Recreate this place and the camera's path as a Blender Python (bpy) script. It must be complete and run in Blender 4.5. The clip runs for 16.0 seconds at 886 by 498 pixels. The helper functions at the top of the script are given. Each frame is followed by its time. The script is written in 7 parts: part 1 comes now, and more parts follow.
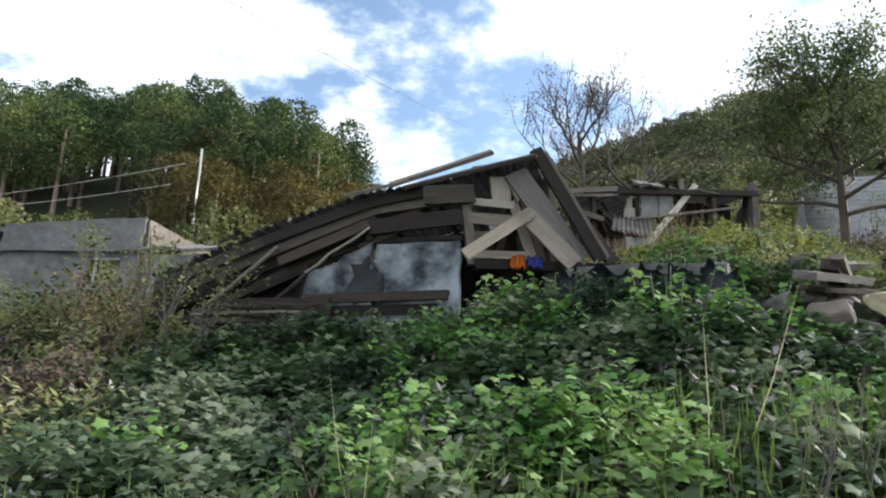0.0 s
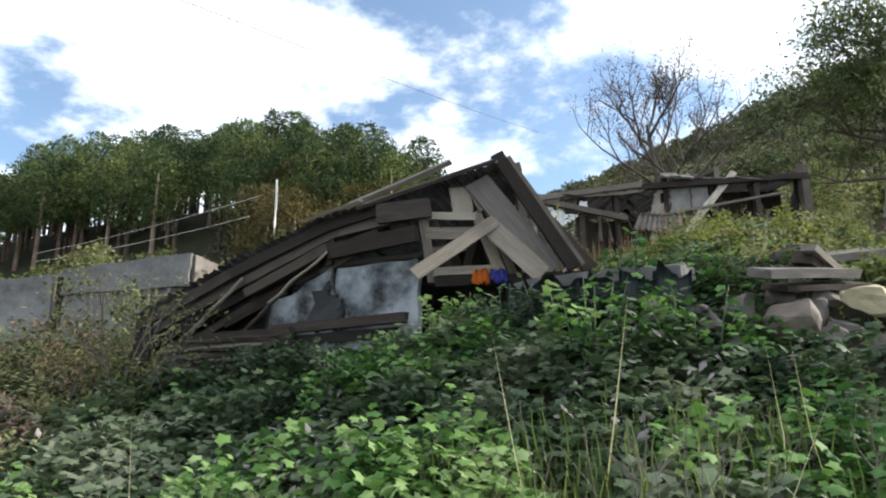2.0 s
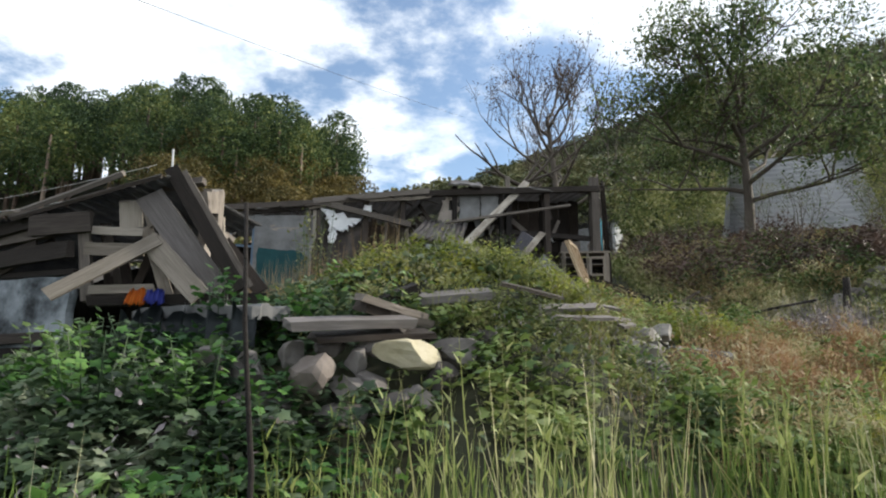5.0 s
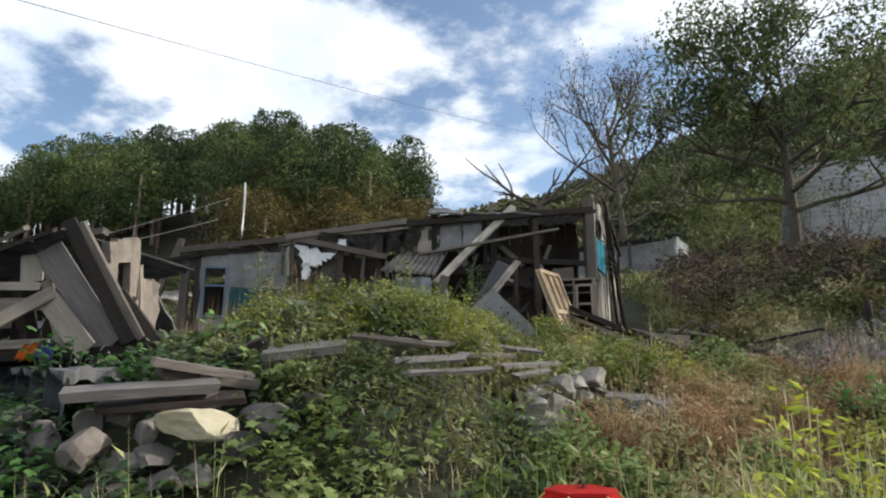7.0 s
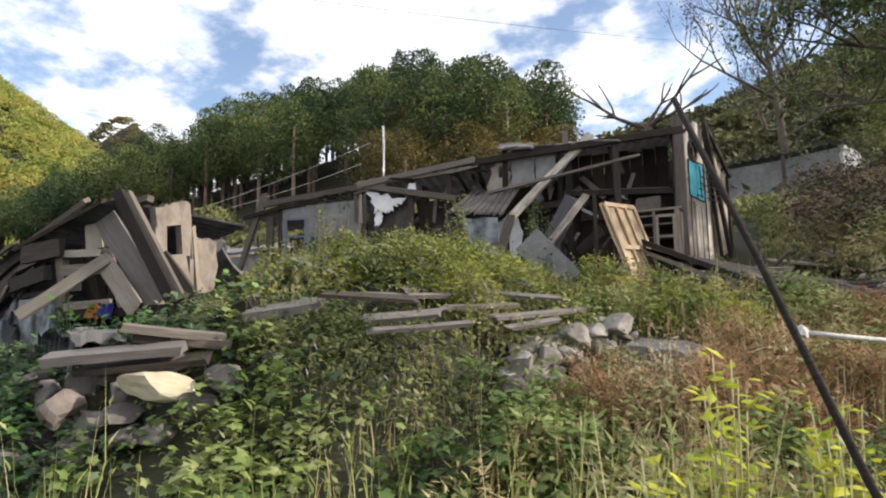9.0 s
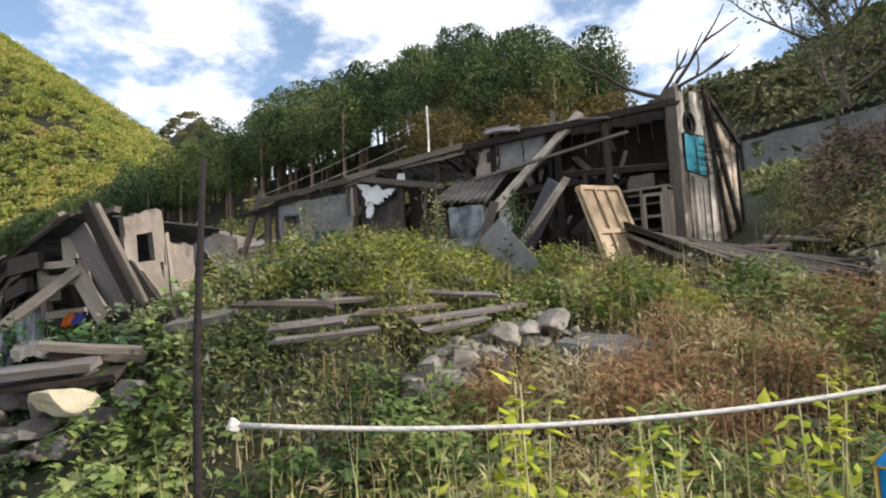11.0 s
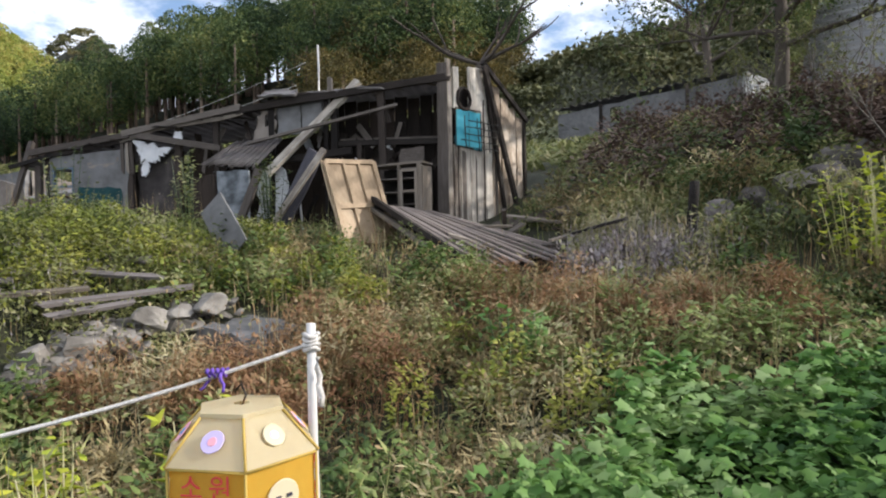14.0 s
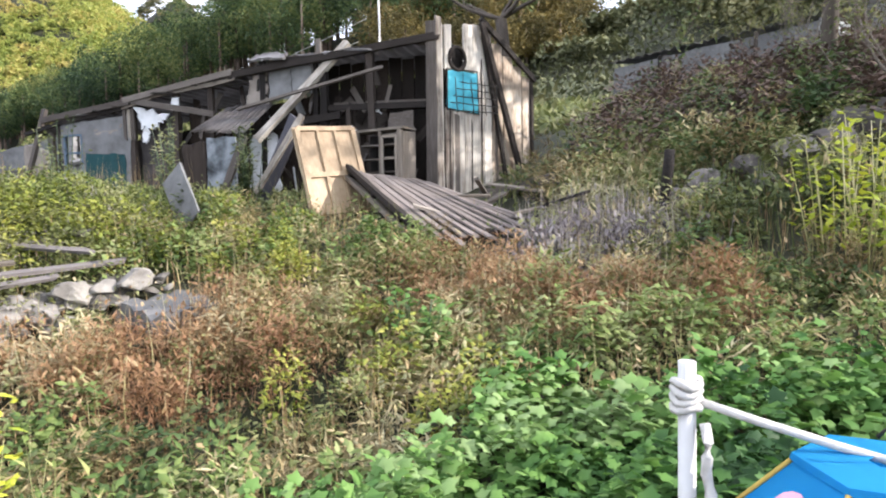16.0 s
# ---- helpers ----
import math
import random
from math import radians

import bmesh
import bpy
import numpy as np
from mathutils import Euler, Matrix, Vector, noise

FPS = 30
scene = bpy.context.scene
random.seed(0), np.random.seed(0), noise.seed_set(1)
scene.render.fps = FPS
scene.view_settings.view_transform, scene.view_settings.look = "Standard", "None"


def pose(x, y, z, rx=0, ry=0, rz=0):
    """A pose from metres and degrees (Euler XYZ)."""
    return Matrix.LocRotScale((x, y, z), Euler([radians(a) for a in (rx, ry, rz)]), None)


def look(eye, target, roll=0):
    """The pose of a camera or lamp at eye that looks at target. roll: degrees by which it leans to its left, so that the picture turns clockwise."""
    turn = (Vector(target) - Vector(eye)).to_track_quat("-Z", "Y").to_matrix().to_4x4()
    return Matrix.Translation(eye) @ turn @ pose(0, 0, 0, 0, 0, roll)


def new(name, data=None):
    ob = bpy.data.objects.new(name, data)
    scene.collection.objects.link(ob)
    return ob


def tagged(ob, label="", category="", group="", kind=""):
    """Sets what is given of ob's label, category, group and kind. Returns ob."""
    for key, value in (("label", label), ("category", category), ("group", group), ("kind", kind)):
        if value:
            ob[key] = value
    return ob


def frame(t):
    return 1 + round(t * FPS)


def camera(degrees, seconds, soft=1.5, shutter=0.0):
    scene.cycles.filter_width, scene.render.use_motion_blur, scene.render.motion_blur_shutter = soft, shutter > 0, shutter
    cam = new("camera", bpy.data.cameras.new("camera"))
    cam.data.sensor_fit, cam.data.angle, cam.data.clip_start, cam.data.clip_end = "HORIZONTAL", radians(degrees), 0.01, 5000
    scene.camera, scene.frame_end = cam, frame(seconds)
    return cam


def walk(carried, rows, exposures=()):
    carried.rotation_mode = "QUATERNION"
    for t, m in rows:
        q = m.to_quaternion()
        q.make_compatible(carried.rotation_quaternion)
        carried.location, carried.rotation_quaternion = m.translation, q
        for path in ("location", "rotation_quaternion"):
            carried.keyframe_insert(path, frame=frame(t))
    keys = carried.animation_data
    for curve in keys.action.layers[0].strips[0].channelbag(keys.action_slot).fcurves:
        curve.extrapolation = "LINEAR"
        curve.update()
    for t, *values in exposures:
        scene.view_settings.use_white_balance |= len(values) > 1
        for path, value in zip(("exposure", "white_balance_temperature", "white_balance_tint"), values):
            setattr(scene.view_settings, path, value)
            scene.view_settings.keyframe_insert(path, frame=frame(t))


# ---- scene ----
cam = camera(69.5, 16.0, soft=2.1)
PATH = [
    (0, (0.000, 0.000, 1.500), (-0.000, 1.952, 1.935), 2.0),
    (0.5, (0.292, 0.020, 1.501), (0.263, 1.959, 1.992), 0.6),
    (1, (0.595, 0.141, 1.537), (0.484, 2.071, 2.050), 0.5),
    (1.5, (0.913, 0.300, 1.613), (0.689, 2.226, 2.103), 0.5),
    (2, (1.239, 0.410, 1.659), (0.958, 2.335, 2.123), -0.6),
    (2.5, (1.613, 0.441, 1.747), (1.333, 2.349, 2.280), -0.1),
    (3, (2.056, 0.475, 1.837), (1.803, 2.392, 2.346), 0.6),
    (3.5, (2.473, 0.524, 1.912), (2.252, 2.451, 2.402), -0.0),
    (4, (2.886, 0.570, 1.990), (2.758, 2.501, 2.494), 0.4),
    (4.5, (3.305, 0.616, 2.084), (3.200, 2.579, 2.449), 1.0),
    (4.7, (3.449, 0.622, 2.083), (3.380, 2.586, 2.458), 0.6),
    (6.8, (5.253, 1.198, 2.399), (4.917, 3.119, 2.842), -0.4),
    (7, (5.380, 1.224, 2.401), (5.028, 3.142, 2.847), 0.0),
    (7.5, (5.715, 1.381, 2.507), (5.346, 3.288, 2.987), 0.5),
    (8, (6.099, 1.506, 2.525), (5.696, 3.383, 3.084), -0.7),
    (8.5, (6.357, 1.660, 2.605), (5.628, 3.497, 2.909), -0.7),
    (9, (6.568, 1.834, 2.573), (5.740, 3.639, 2.811), -1.0),
    (9.2, (6.659, 1.916, 2.621), (5.810, 3.717, 2.814), -0.5),
    (11.3, (7.720, 2.413, 2.760), (6.675, 4.111, 2.920), -3.0),
    (11.5, (7.854, 2.421, 2.787), (6.785, 4.105, 2.935), -2.6),
    (12, (8.144, 2.461, 2.843), (7.170, 4.196, 3.047), -0.6),
    (12.5, (8.428, 2.637, 2.881), (7.473, 4.374, 3.143), -1.6),
    (13, (8.832, 2.771, 2.947), (8.010, 4.585, 3.125), -1.7),
    (13.5, (9.195, 2.948, 3.018), (8.450, 4.797, 3.183), -1.0),
    (14, (9.473, 3.193, 3.010), (8.692, 5.035, 2.993), -1.3),
    (14.5, (9.750, 3.437, 3.063), (8.793, 5.191, 2.970), -1.3),
    (15, (9.915, 3.681, 3.077), (8.907, 5.407, 2.998), -1.3),
    (15.5, (10.170, 3.852, 3.082), (9.134, 5.559, 2.965), -2.2),
    (16, (10.450, 4.007, 3.152), (9.457, 5.737, 3.003), -1.0),
]
walk(cam, [(t, look(eye, target, roll)) for t, eye, target, roll in PATH], [(0.0, 0.70, 6020, 7), (4.0, 0.54, 6120, 7), (5.5, 0.34, 6100, 8), (8.0, 0.20, 6080, 9), (8.5, 0.34, 6220, 11), (9.0, 0.55, 6400, 13), (11.5, 0.38, 6180, 12), (12.5, 0.21, 6080, 11), (13.5, 0.21, 6060, 11), (14.5, 0.78, 5900, 15), (16.0, 1.28, 5900, 15)])

# ---- light: bright broken cloud, a low sun from the +x side ----
SUN_TO = Vector((0.86, 0.30, 0.44)).normalized()
world = bpy.data.worlds.new("sky")
scene.world = world
world.use_nodes = True


def build_world():
    nt = world.node_tree
    nt.nodes.clear()
    N, L = nt.nodes.new, nt.links.new
    out, mix = N("ShaderNodeOutputWorld"), N("ShaderNodeMixShader")
    sky, bg, cloud = N("ShaderNodeTexSky"), N("ShaderNodeBackground"), N("ShaderNodeBackground")
    sky.sky_type, sky.sun_disc = "NISHITA", False
    sky.sun_elevation = math.asin(SUN_TO.z)
    sky.sun_rotation = math.atan2(SUN_TO.x, SUN_TO.y)
    bg.inputs[1].default_value = 0.15
    co, sep = N("ShaderNodeTexCoord"), N("ShaderNodeSeparateXYZ")
    L(co.outputs["Generated"], sep.inputs[0])
    up = N("ShaderNodeMath"); up.operation = "MAXIMUM"; up.inputs[1].default_value = 0.0
    L(sep.outputs[2], up.inputs[0])
    add = N("ShaderNodeMath"); add.operation = "ADD"; add.inputs[1].default_value = 0.22
    L(up.outputs[0], add.inputs[0])
    div = N("ShaderNodeVectorMath"); div.operation = "DIVIDE"
    comb = N("ShaderNodeCombineXYZ")
    for i in range(3):
        L(add.outputs[0], comb.inputs[i])
    L(co.outputs["Generated"], div.inputs[0]); L(comb.outputs[0], div.inputs[1])
    mp = N("ShaderNodeMapping"); mp.inputs["Location"].default_value = CLOUD_SHIFT
    L(div.outputs[0], mp.inputs[0])
    ns = N("ShaderNodeTexNoise"); ns.inputs["Scale"].default_value = 2.6
    ns.inputs["Detail"].default_value = 9; ns.inputs["Roughness"].default_value = 0.6
    L(mp.outputs[0], ns.inputs["Vector"])
    # wide openings in the cloud
    total = ns.outputs["Fac"]
    for way, cosine, depth in CLOUD_GAPS:
        dot = N("ShaderNodeVectorMath"); dot.operation = "DOT_PRODUCT"
        nrm = N("ShaderNodeVectorMath"); nrm.operation = "NORMALIZE"
        L(co.outputs["Generated"], nrm.inputs[0]); L(nrm.outputs[0], dot.inputs[0])
        dot.inputs[1].default_value = Vector(way).normalized()
        mr = N("ShaderNodeMapRange"); mr.interpolation_type = "SMOOTHSTEP"
        mr.inputs[1].default_value, mr.inputs[2].default_value = cosine, 1.0
        mr.inputs[3].default_value, mr.inputs[4].default_value = 0.0, depth
        L(dot.outputs["Value"], mr.inputs[0])
        sub = N("ShaderNodeMath"); sub.operation = "SUBTRACT"
        L(total, sub.inputs[0]); L(mr.outputs[0], sub.inputs[1])
        total = sub.outputs[0]
    ramp = N("ShaderNodeMapRange"); ramp.interpolation_type = "SMOOTHSTEP"
    ramp.inputs[1].default_value, ramp.inputs[2].default_value = 0.31, 0.47
    ramp.inputs[3].default_value = 0.04
    L(total, ramp.inputs[0])
    ns2 = N("ShaderNodeTexNoise"); ns2.inputs["Scale"].default_value = 3.2; ns2.inputs["Detail"].default_value = 7
    L(mp.outputs[0], ns2.inputs["Vector"])
    cr = N("ShaderNodeValToRGB")
    cr.color_ramp.elements[0].position, cr.color_ramp.elements[0].color = 0.32, (0.72, 0.79, 0.90, 1)
    cr.color_ramp.elements[1].position, cr.color_ramp.elements[1].color = 0.56, (1.0, 1.0, 1.0, 1)
    L(ns2.outputs["Fac"], cr.inputs[0]); L(cr.outputs[0], cloud.inputs[0])
    cloud.inputs[1].default_value = 1.0
    L(sky.outputs[0], bg.inputs[0])
    L(ramp.outputs[0], mix.inputs[0]); L(bg.outputs[0], mix.inputs[1]); L(cloud.outputs[0], mix.inputs[2])
    L(mix.outputs[0], out.inputs[0])


CLOUD_SHIFT = (0.35, 0.1, 0.0)
CLOUD_GAPS = [((-0.02, 0.84, 0.56), 0.90, 0.15), ((-0.85, 0.44, 0.30), 0.95, 0.09)]
build_world()
sun = new("sun", bpy.data.lights.new("sun", "SUN"))
sun.data.energy, sun.data.angle, sun.data.color = 4.4, radians(0.8), (1.0, 0.89, 0.74)
sun.matrix_world = look(SUN_TO * 50, (0, 0, 0))

# ---- materials ----


def mat(name, cols, scale=6.0, rough=0.85, bump=0.3, metal=0.0, stretch=(1, 1, 1), vary=0.0, island=False, coarse=0.8, spec=0.3, trans=0.0, detail=8, gain=1.0):
    """Noise at two scales through a ramp of base colours; vary shifts value piece by piece."""
    m = bpy.data.materials.new(name)
    m.use_nodes = True
    nt = m.node_tree
    N, L = nt.nodes.new, nt.links.new
    b = nt.nodes["Principled BSDF"]
    b.inputs["Roughness"].default_value, b.inputs["Metallic"].default_value = rough, metal
    b.inputs["Specular IOR Level"].default_value = spec
    co, mp = N("ShaderNodeTexCoord"), N("ShaderNodeMapping")
    mp.inputs["Scale"].default_value = stretch
    L(co.outputs["Object"], mp.inputs[0])
    fine, wide = N("ShaderNodeTexNoise"), N("ShaderNodeTexNoise")
    fine.inputs["Scale"].default_value, fine.inputs["Detail"].default_value = scale, detail
    wide.inputs["Scale"].default_value, wide.inputs["Detail"].default_value = coarse, 4
    fine.inputs["Roughness"].default_value = 0.65
    L(mp.outputs[0], fine.inputs["Vector"]); L(co.outputs["Object"], wide.inputs["Vector"])
    mixf = N("ShaderNodeMath"); mixf.operation = "MULTIPLY_ADD"; mixf.inputs[1].default_value = 0.5
    half = N("ShaderNodeMath"); half.operation = "MULTIPLY"; half.inputs[1].default_value = 0.5
    L(wide.outputs["Fac"], half.inputs[0]); L(fine.outputs["Fac"], mixf.inputs[0]); L(half.outputs[0], mixf.inputs[2])
    fac = mixf.outputs[0]
    if gain != 1.0:
        g = N("ShaderNodeMath"); g.operation = "MULTIPLY_ADD"
        g.inputs[1].default_value, g.inputs[2].default_value = gain, 0.5 - 0.5 * gain
        L(fac, g.inputs[0])
        fac = g.outputs[0]
    if vary:
        if island:
            rnd = N("ShaderNodeNewGeometry").outputs["Random Per Island"]
        else:
            rnd = N("ShaderNodeObjectInfo").outputs["Random"]
        k = N("ShaderNodeMath"); k.operation = "MULTIPLY_ADD"
        k.inputs[1].default_value, k.inputs[2].default_value = vary, -vary / 2
        L(rnd, k.inputs[0])
        s = N("ShaderNodeMath"); s.operation = "ADD"
        L(fac, s.inputs[0]); L(k.outputs[0], s.inputs[1])
        fac = s.outputs[0]
    cr = N("ShaderNodeValToRGB")
    el = cr.color_ramp.elements
    while len(el) < len(cols):
        el.new(0.5)
    for i, c in enumerate(cols):
        el[i].position = 0.28 + 0.44 * i / max(1, len(cols) - 1)
        el[i].color = (*c, 1)
    L(fac, cr.inputs[0]); L(cr.outputs[0], b.inputs["Base Color"])
    if bump:
        bp = N("ShaderNodeBump"); bp.inputs["Strength"].default_value = bump; bp.inputs["Distance"].default_value = 0.02
        L(fine.outputs["Fac"], bp.inputs["Height"]); L(bp.outputs[0], b.inputs["Normal"])
    if trans:
        tr = N("ShaderNodeBsdfTranslucent"); mx = N("ShaderNodeMixShader"); mx.inputs[0].default_value = trans
        L(cr.outputs[0], tr.inputs[0])
        L(b.outputs[0], mx.inputs[1]); L(tr.outputs[0], mx.inputs[2])
        L(mx.outputs[0], nt.nodes["Material Output"].inputs[0])
    return m


def leaf(name, cols, trans=0.3, vary=0.20, rough=0.6, scale=1.7, coarse=0.55):
    return mat(name, cols, scale=scale, rough=rough, bump=0, vary=vary, island=True, trans=trans, coarse=coarse, detail=2, gain=1.9)


LONG = (1.2, 22, 22)
M_WOOD = mat("weathered_wood", [(0.035, 0.028, 0.023), (0.095, 0.08, 0.068), (0.20, 0.175, 0.15)], 3, stretch=LONG, vary=0.35, bump=0.5)
M_PALE = mat("pale_weathered_wood", [(0.09, 0.076, 0.06), (0.22, 0.19, 0.155), (0.36, 0.32, 0.27)], 3, stretch=LONG, vary=0.3, bump=0.5)
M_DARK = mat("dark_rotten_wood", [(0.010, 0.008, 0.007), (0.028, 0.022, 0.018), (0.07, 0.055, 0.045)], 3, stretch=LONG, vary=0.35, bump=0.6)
M_DOOR = mat("tan_door_wood", [(0.20, 0.14, 0.08), (0.34, 0.25, 0.155), (0.45, 0.36, 0.245)], 3, stretch=(10, 10, 0.8), bump=0.2, rough=0.6)
M_PLASTER = mat("grey_plaster", [(0.06, 0.058, 0.055), (0.17, 0.17, 0.168), (0.27, 0.275, 0.28)], 5, bump=0.35, coarse=1.6)
M_BLUEWALL = mat("stained_blue_grey_plaster", [(0.02, 0.022, 0.024), (0.10, 0.112, 0.122), (0.21, 0.232, 0.25), (0.31, 0.335, 0.36)], 4, bump=0.3, coarse=2.6, gain=2.0)
M_WARM = mat("warm_wall_plaster", [(0.09, 0.075, 0.062), (0.23, 0.20, 0.17), (0.34, 0.305, 0.265)], 5, bump=0.4, coarse=1.8)
M_WHITE = mat("white_lime_plaster", [(0.25, 0.255, 0.255), (0.50, 0.51, 0.51), (0.66, 0.66, 0.65)], 5, bump=0.25, coarse=2)
M_CONC = mat("grey_concrete", [(0.07, 0.07, 0.07), (0.15, 0.15, 0.15), (0.24, 0.24, 0.235)], 7, bump=0.4, coarse=1.2)
M_STONE = mat("field_stone", [(0.05, 0.044, 0.040), (0.115, 0.103, 0.095), (0.205, 0.19, 0.172)], 6, bump=0.7, vary=0.3, coarse=3)
M_RUBBLE = mat("pale_rubble_stone", [(0.06, 0.055, 0.046), (0.145, 0.135, 0.12), (0.27, 0.255, 0.23)], 6, bump=0.8, vary=0.35, coarse=3)
M_BSTONE = mat("brown_block_stone", [(0.08, 0.065, 0.055), (0.15, 0.125, 0.108), (0.23, 0.195, 0.17)], 6, bump=0.6, coarse=3)
# the patch of sun on one stone is put into this pale yellow
M_YSTONE = mat("sunlit_yellow_stone", [(0.30, 0.25, 0.15), (0.46, 0.41, 0.28), (0.55, 0.50, 0.38)], 6, bump=0.5, coarse=3)
M_METAL = mat("rusty_roofing", [(0.07, 0.065, 0.06), (0.16, 0.15, 0.145), (0.28, 0.265, 0.26)], 5, rough=0.6, metal=0.3, bump=0.2, coarse=1.6)
M_GREYROOF = mat("grey_slate_roofing", [(0.05, 0.05, 0.052), (0.11, 0.11, 0.11), (0.20, 0.195, 0.19)], 6, bump=0.4, coarse=1.5)
M_TARP = mat("black_tarpaulin", [(0.012, 0.014, 0.017), (0.03, 0.036, 0.042), (0.07, 0.08, 0.09)], 4, rough=0.4, bump=0.4)
M_CYAN = mat("turquoise_paint", [(0.05, 0.30, 0.38), (0.09, 0.46, 0.58), (0.14, 0.55, 0.66)], 6, rough=0.5, bump=0.1)
M_IRON = mat("dark_iron", [(0.02, 0.019, 0.018), (0.05, 0.045, 0.04), (0.09, 0.07, 0.055)], 12, rough=0.5, metal=0.6, bump=0.2)
# near black for house interiors: their shade is put into the colour
M_VOID = mat("shade_black_boards", [(0.008, 0.007, 0.006), (0.022, 0.018, 0.015), (0.05, 0.04, 0.033)], 5, stretch=(8, 8, 1), bump=0.4)
# brown taken almost to black: shade of the open front is in it
M_BROWN = mat("shade_dark_brown_boards", [(0.008, 0.006, 0.005), (0.022, 0.016, 0.012), (0.055, 0.04, 0.03)], 3, stretch=(12, 12, 0.8), bump=0.4, vary=0.3)
M_ORANGE = mat("orange_cloth", [(0.5, 0.13, 0.02), (0.75, 0.22, 0.03)], 8, bump=0.3)
M_BLUE = mat("deep_blue_plastic", [(0.02, 0.03, 0.20), (0.04, 0.05, 0.32)], 8, rough=0.4, bump=0.1)
M_ROPE = mat("white_rope", [(0.45, 0.43, 0.40), (0.70, 0.68, 0.64)], 60, bump=0.5)
M_POST = mat("white_painted_pipe", [(0.45, 0.44, 0.43), (0.66, 0.66, 0.65)], 10, rough=0.5, bump=0.15)
M_LWHITE = mat("cream_lantern_paper", [(0.70, 0.62, 0.40), (0.85, 0.80, 0.62)], 5, bump=0.05, trans=0.35)
M_LYEL = mat("yellow_lantern_paper", [(0.75, 0.50, 0.06), (0.86, 0.62, 0.12)], 5, bump=0.05, trans=0.3)
M_LBLUE = mat("blue_lantern_paper", [(0.03, 0.32, 0.62), (0.06, 0.46, 0.76)], 5, bump=0.05, trans=0.3)
M_LRED = mat("red_lantern_paper", [(0.50, 0.02, 0.02), (0.70, 0.06, 0.05)], 5, bump=0.05, trans=0.3)
M_PINK = mat("pink_print", [(0.75, 0.32, 0.40), (0.82, 0.45, 0.50)], 8, bump=0)
M_LILAC = mat("lilac_print", [(0.50, 0.42, 0.72), (0.60, 0.52, 0.78)], 8, bump=0)
M_RED = mat("red_print", [(0.62, 0.05, 0.06), (0.72, 0.08, 0.08)], 8, bump=0)
M_INK = mat("dark_print", [(0.03, 0.03, 0.05), (0.06, 0.06, 0.08)], 8, bump=0)
M_BARK = mat("grey_brown_bark", [(0.035, 0.028, 0.022), (0.085, 0.07, 0.056), (0.15, 0.125, 0.10)], 9, stretch=(3, 3, 0.6), bump=0.7)
M_PINEBARK = mat("pine_bark", [(0.05, 0.036, 0.028), (0.15, 0.105, 0.075), (0.26, 0.20, 0.15)], 3, bump=0.5, vary=0.4, island=True)
M_EARTH = mat("overgrown_earth", [(0.014, 0.015, 0.008), (0.030, 0.032, 0.016), (0.06, 0.055, 0.030)], 3, bump=0.8, coarse=0.35)

G_VINE = leaf("vine_leaves", [(0.024, 0.042, 0.022), (0.054, 0.088, 0.042), (0.105, 0.15, 0.075), (0.20, 0.225, 0.15)])
G_OLIVE = leaf("olive_leaves", [(0.045, 0.062, 0.020), (0.108, 0.130, 0.041), (0.205, 0.222, 0.076), (0.33, 0.315, 0.165)])
G_YEL = leaf("yellow_green_leaves", [(0.07, 0.10, 0.018), (0.16, 0.20, 0.03), (0.28, 0.30, 0.05), (0.38, 0.36, 0.09)])
G_DRY = leaf("dry_brown_leaves", [(0.11, 0.07, 0.036), (0.24, 0.165, 0.082), (0.36, 0.26, 0.135), (0.42, 0.35, 0.21)], trans=0.25)
G_RUST = leaf("rust_red_weeds", [(0.11, 0.055, 0.032), (0.25, 0.135, 0.068), (0.37, 0.24, 0.125)], trans=0.25)
G_CROP = leaf("bright_crop_leaves", [(0.026, 0.070, 0.020), (0.066, 0.155, 0.032), (0.140, 0.26, 0.058), (0.26, 0.36, 0.145)])
G_GREY = leaf("grey_lilac_weeds", [(0.09, 0.08, 0.085), (0.20, 0.175, 0.18), (0.32, 0.29, 0.28)], trans=0.1)
G_STALK = leaf("straw_stalks", [(0.20, 0.20, 0.075), (0.36, 0.34, 0.15), (0.48, 0.45, 0.25), (0.56, 0.52, 0.36)], trans=0.25)
G_GRASS = leaf("green_grass", [(0.05, 0.085, 0.02), (0.11, 0.17, 0.035), (0.20, 0.25, 0.07)], trans=0.3)
G_PINE = leaf("pine_crowns", [(0.028, 0.052, 0.022), (0.058, 0.098, 0.038), (0.112, 0.162, 0.054), (0.23, 0.25, 0.078)], trans=0.2, vary=0.35, scale=0.45, coarse=0.10)
G_LARCH = leaf("golden_crowns", [(0.066, 0.062, 0.022), (0.135, 0.112, 0.038), (0.24, 0.185, 0.055)], trans=0.15, vary=0.35, scale=0.45, coarse=0.10)
G_TREE = leaf("dark_tree_leaves", [(0.030, 0.055, 0.020), (0.068, 0.108, 0.038), (0.14, 0.185, 0.062), (0.23, 0.24, 0.10)], trans=0.25)
G_BUD = leaf("sparse_brown_leaves", [(0.05, 0.035, 0.03), (0.10, 0.07, 0.055), (0.16, 0.11, 0.09)], trans=0.2)
# far hill: strong sunlight is put into the crown colour
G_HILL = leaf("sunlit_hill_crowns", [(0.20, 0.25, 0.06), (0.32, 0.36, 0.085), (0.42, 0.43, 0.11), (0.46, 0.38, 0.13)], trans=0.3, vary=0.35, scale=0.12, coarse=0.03)
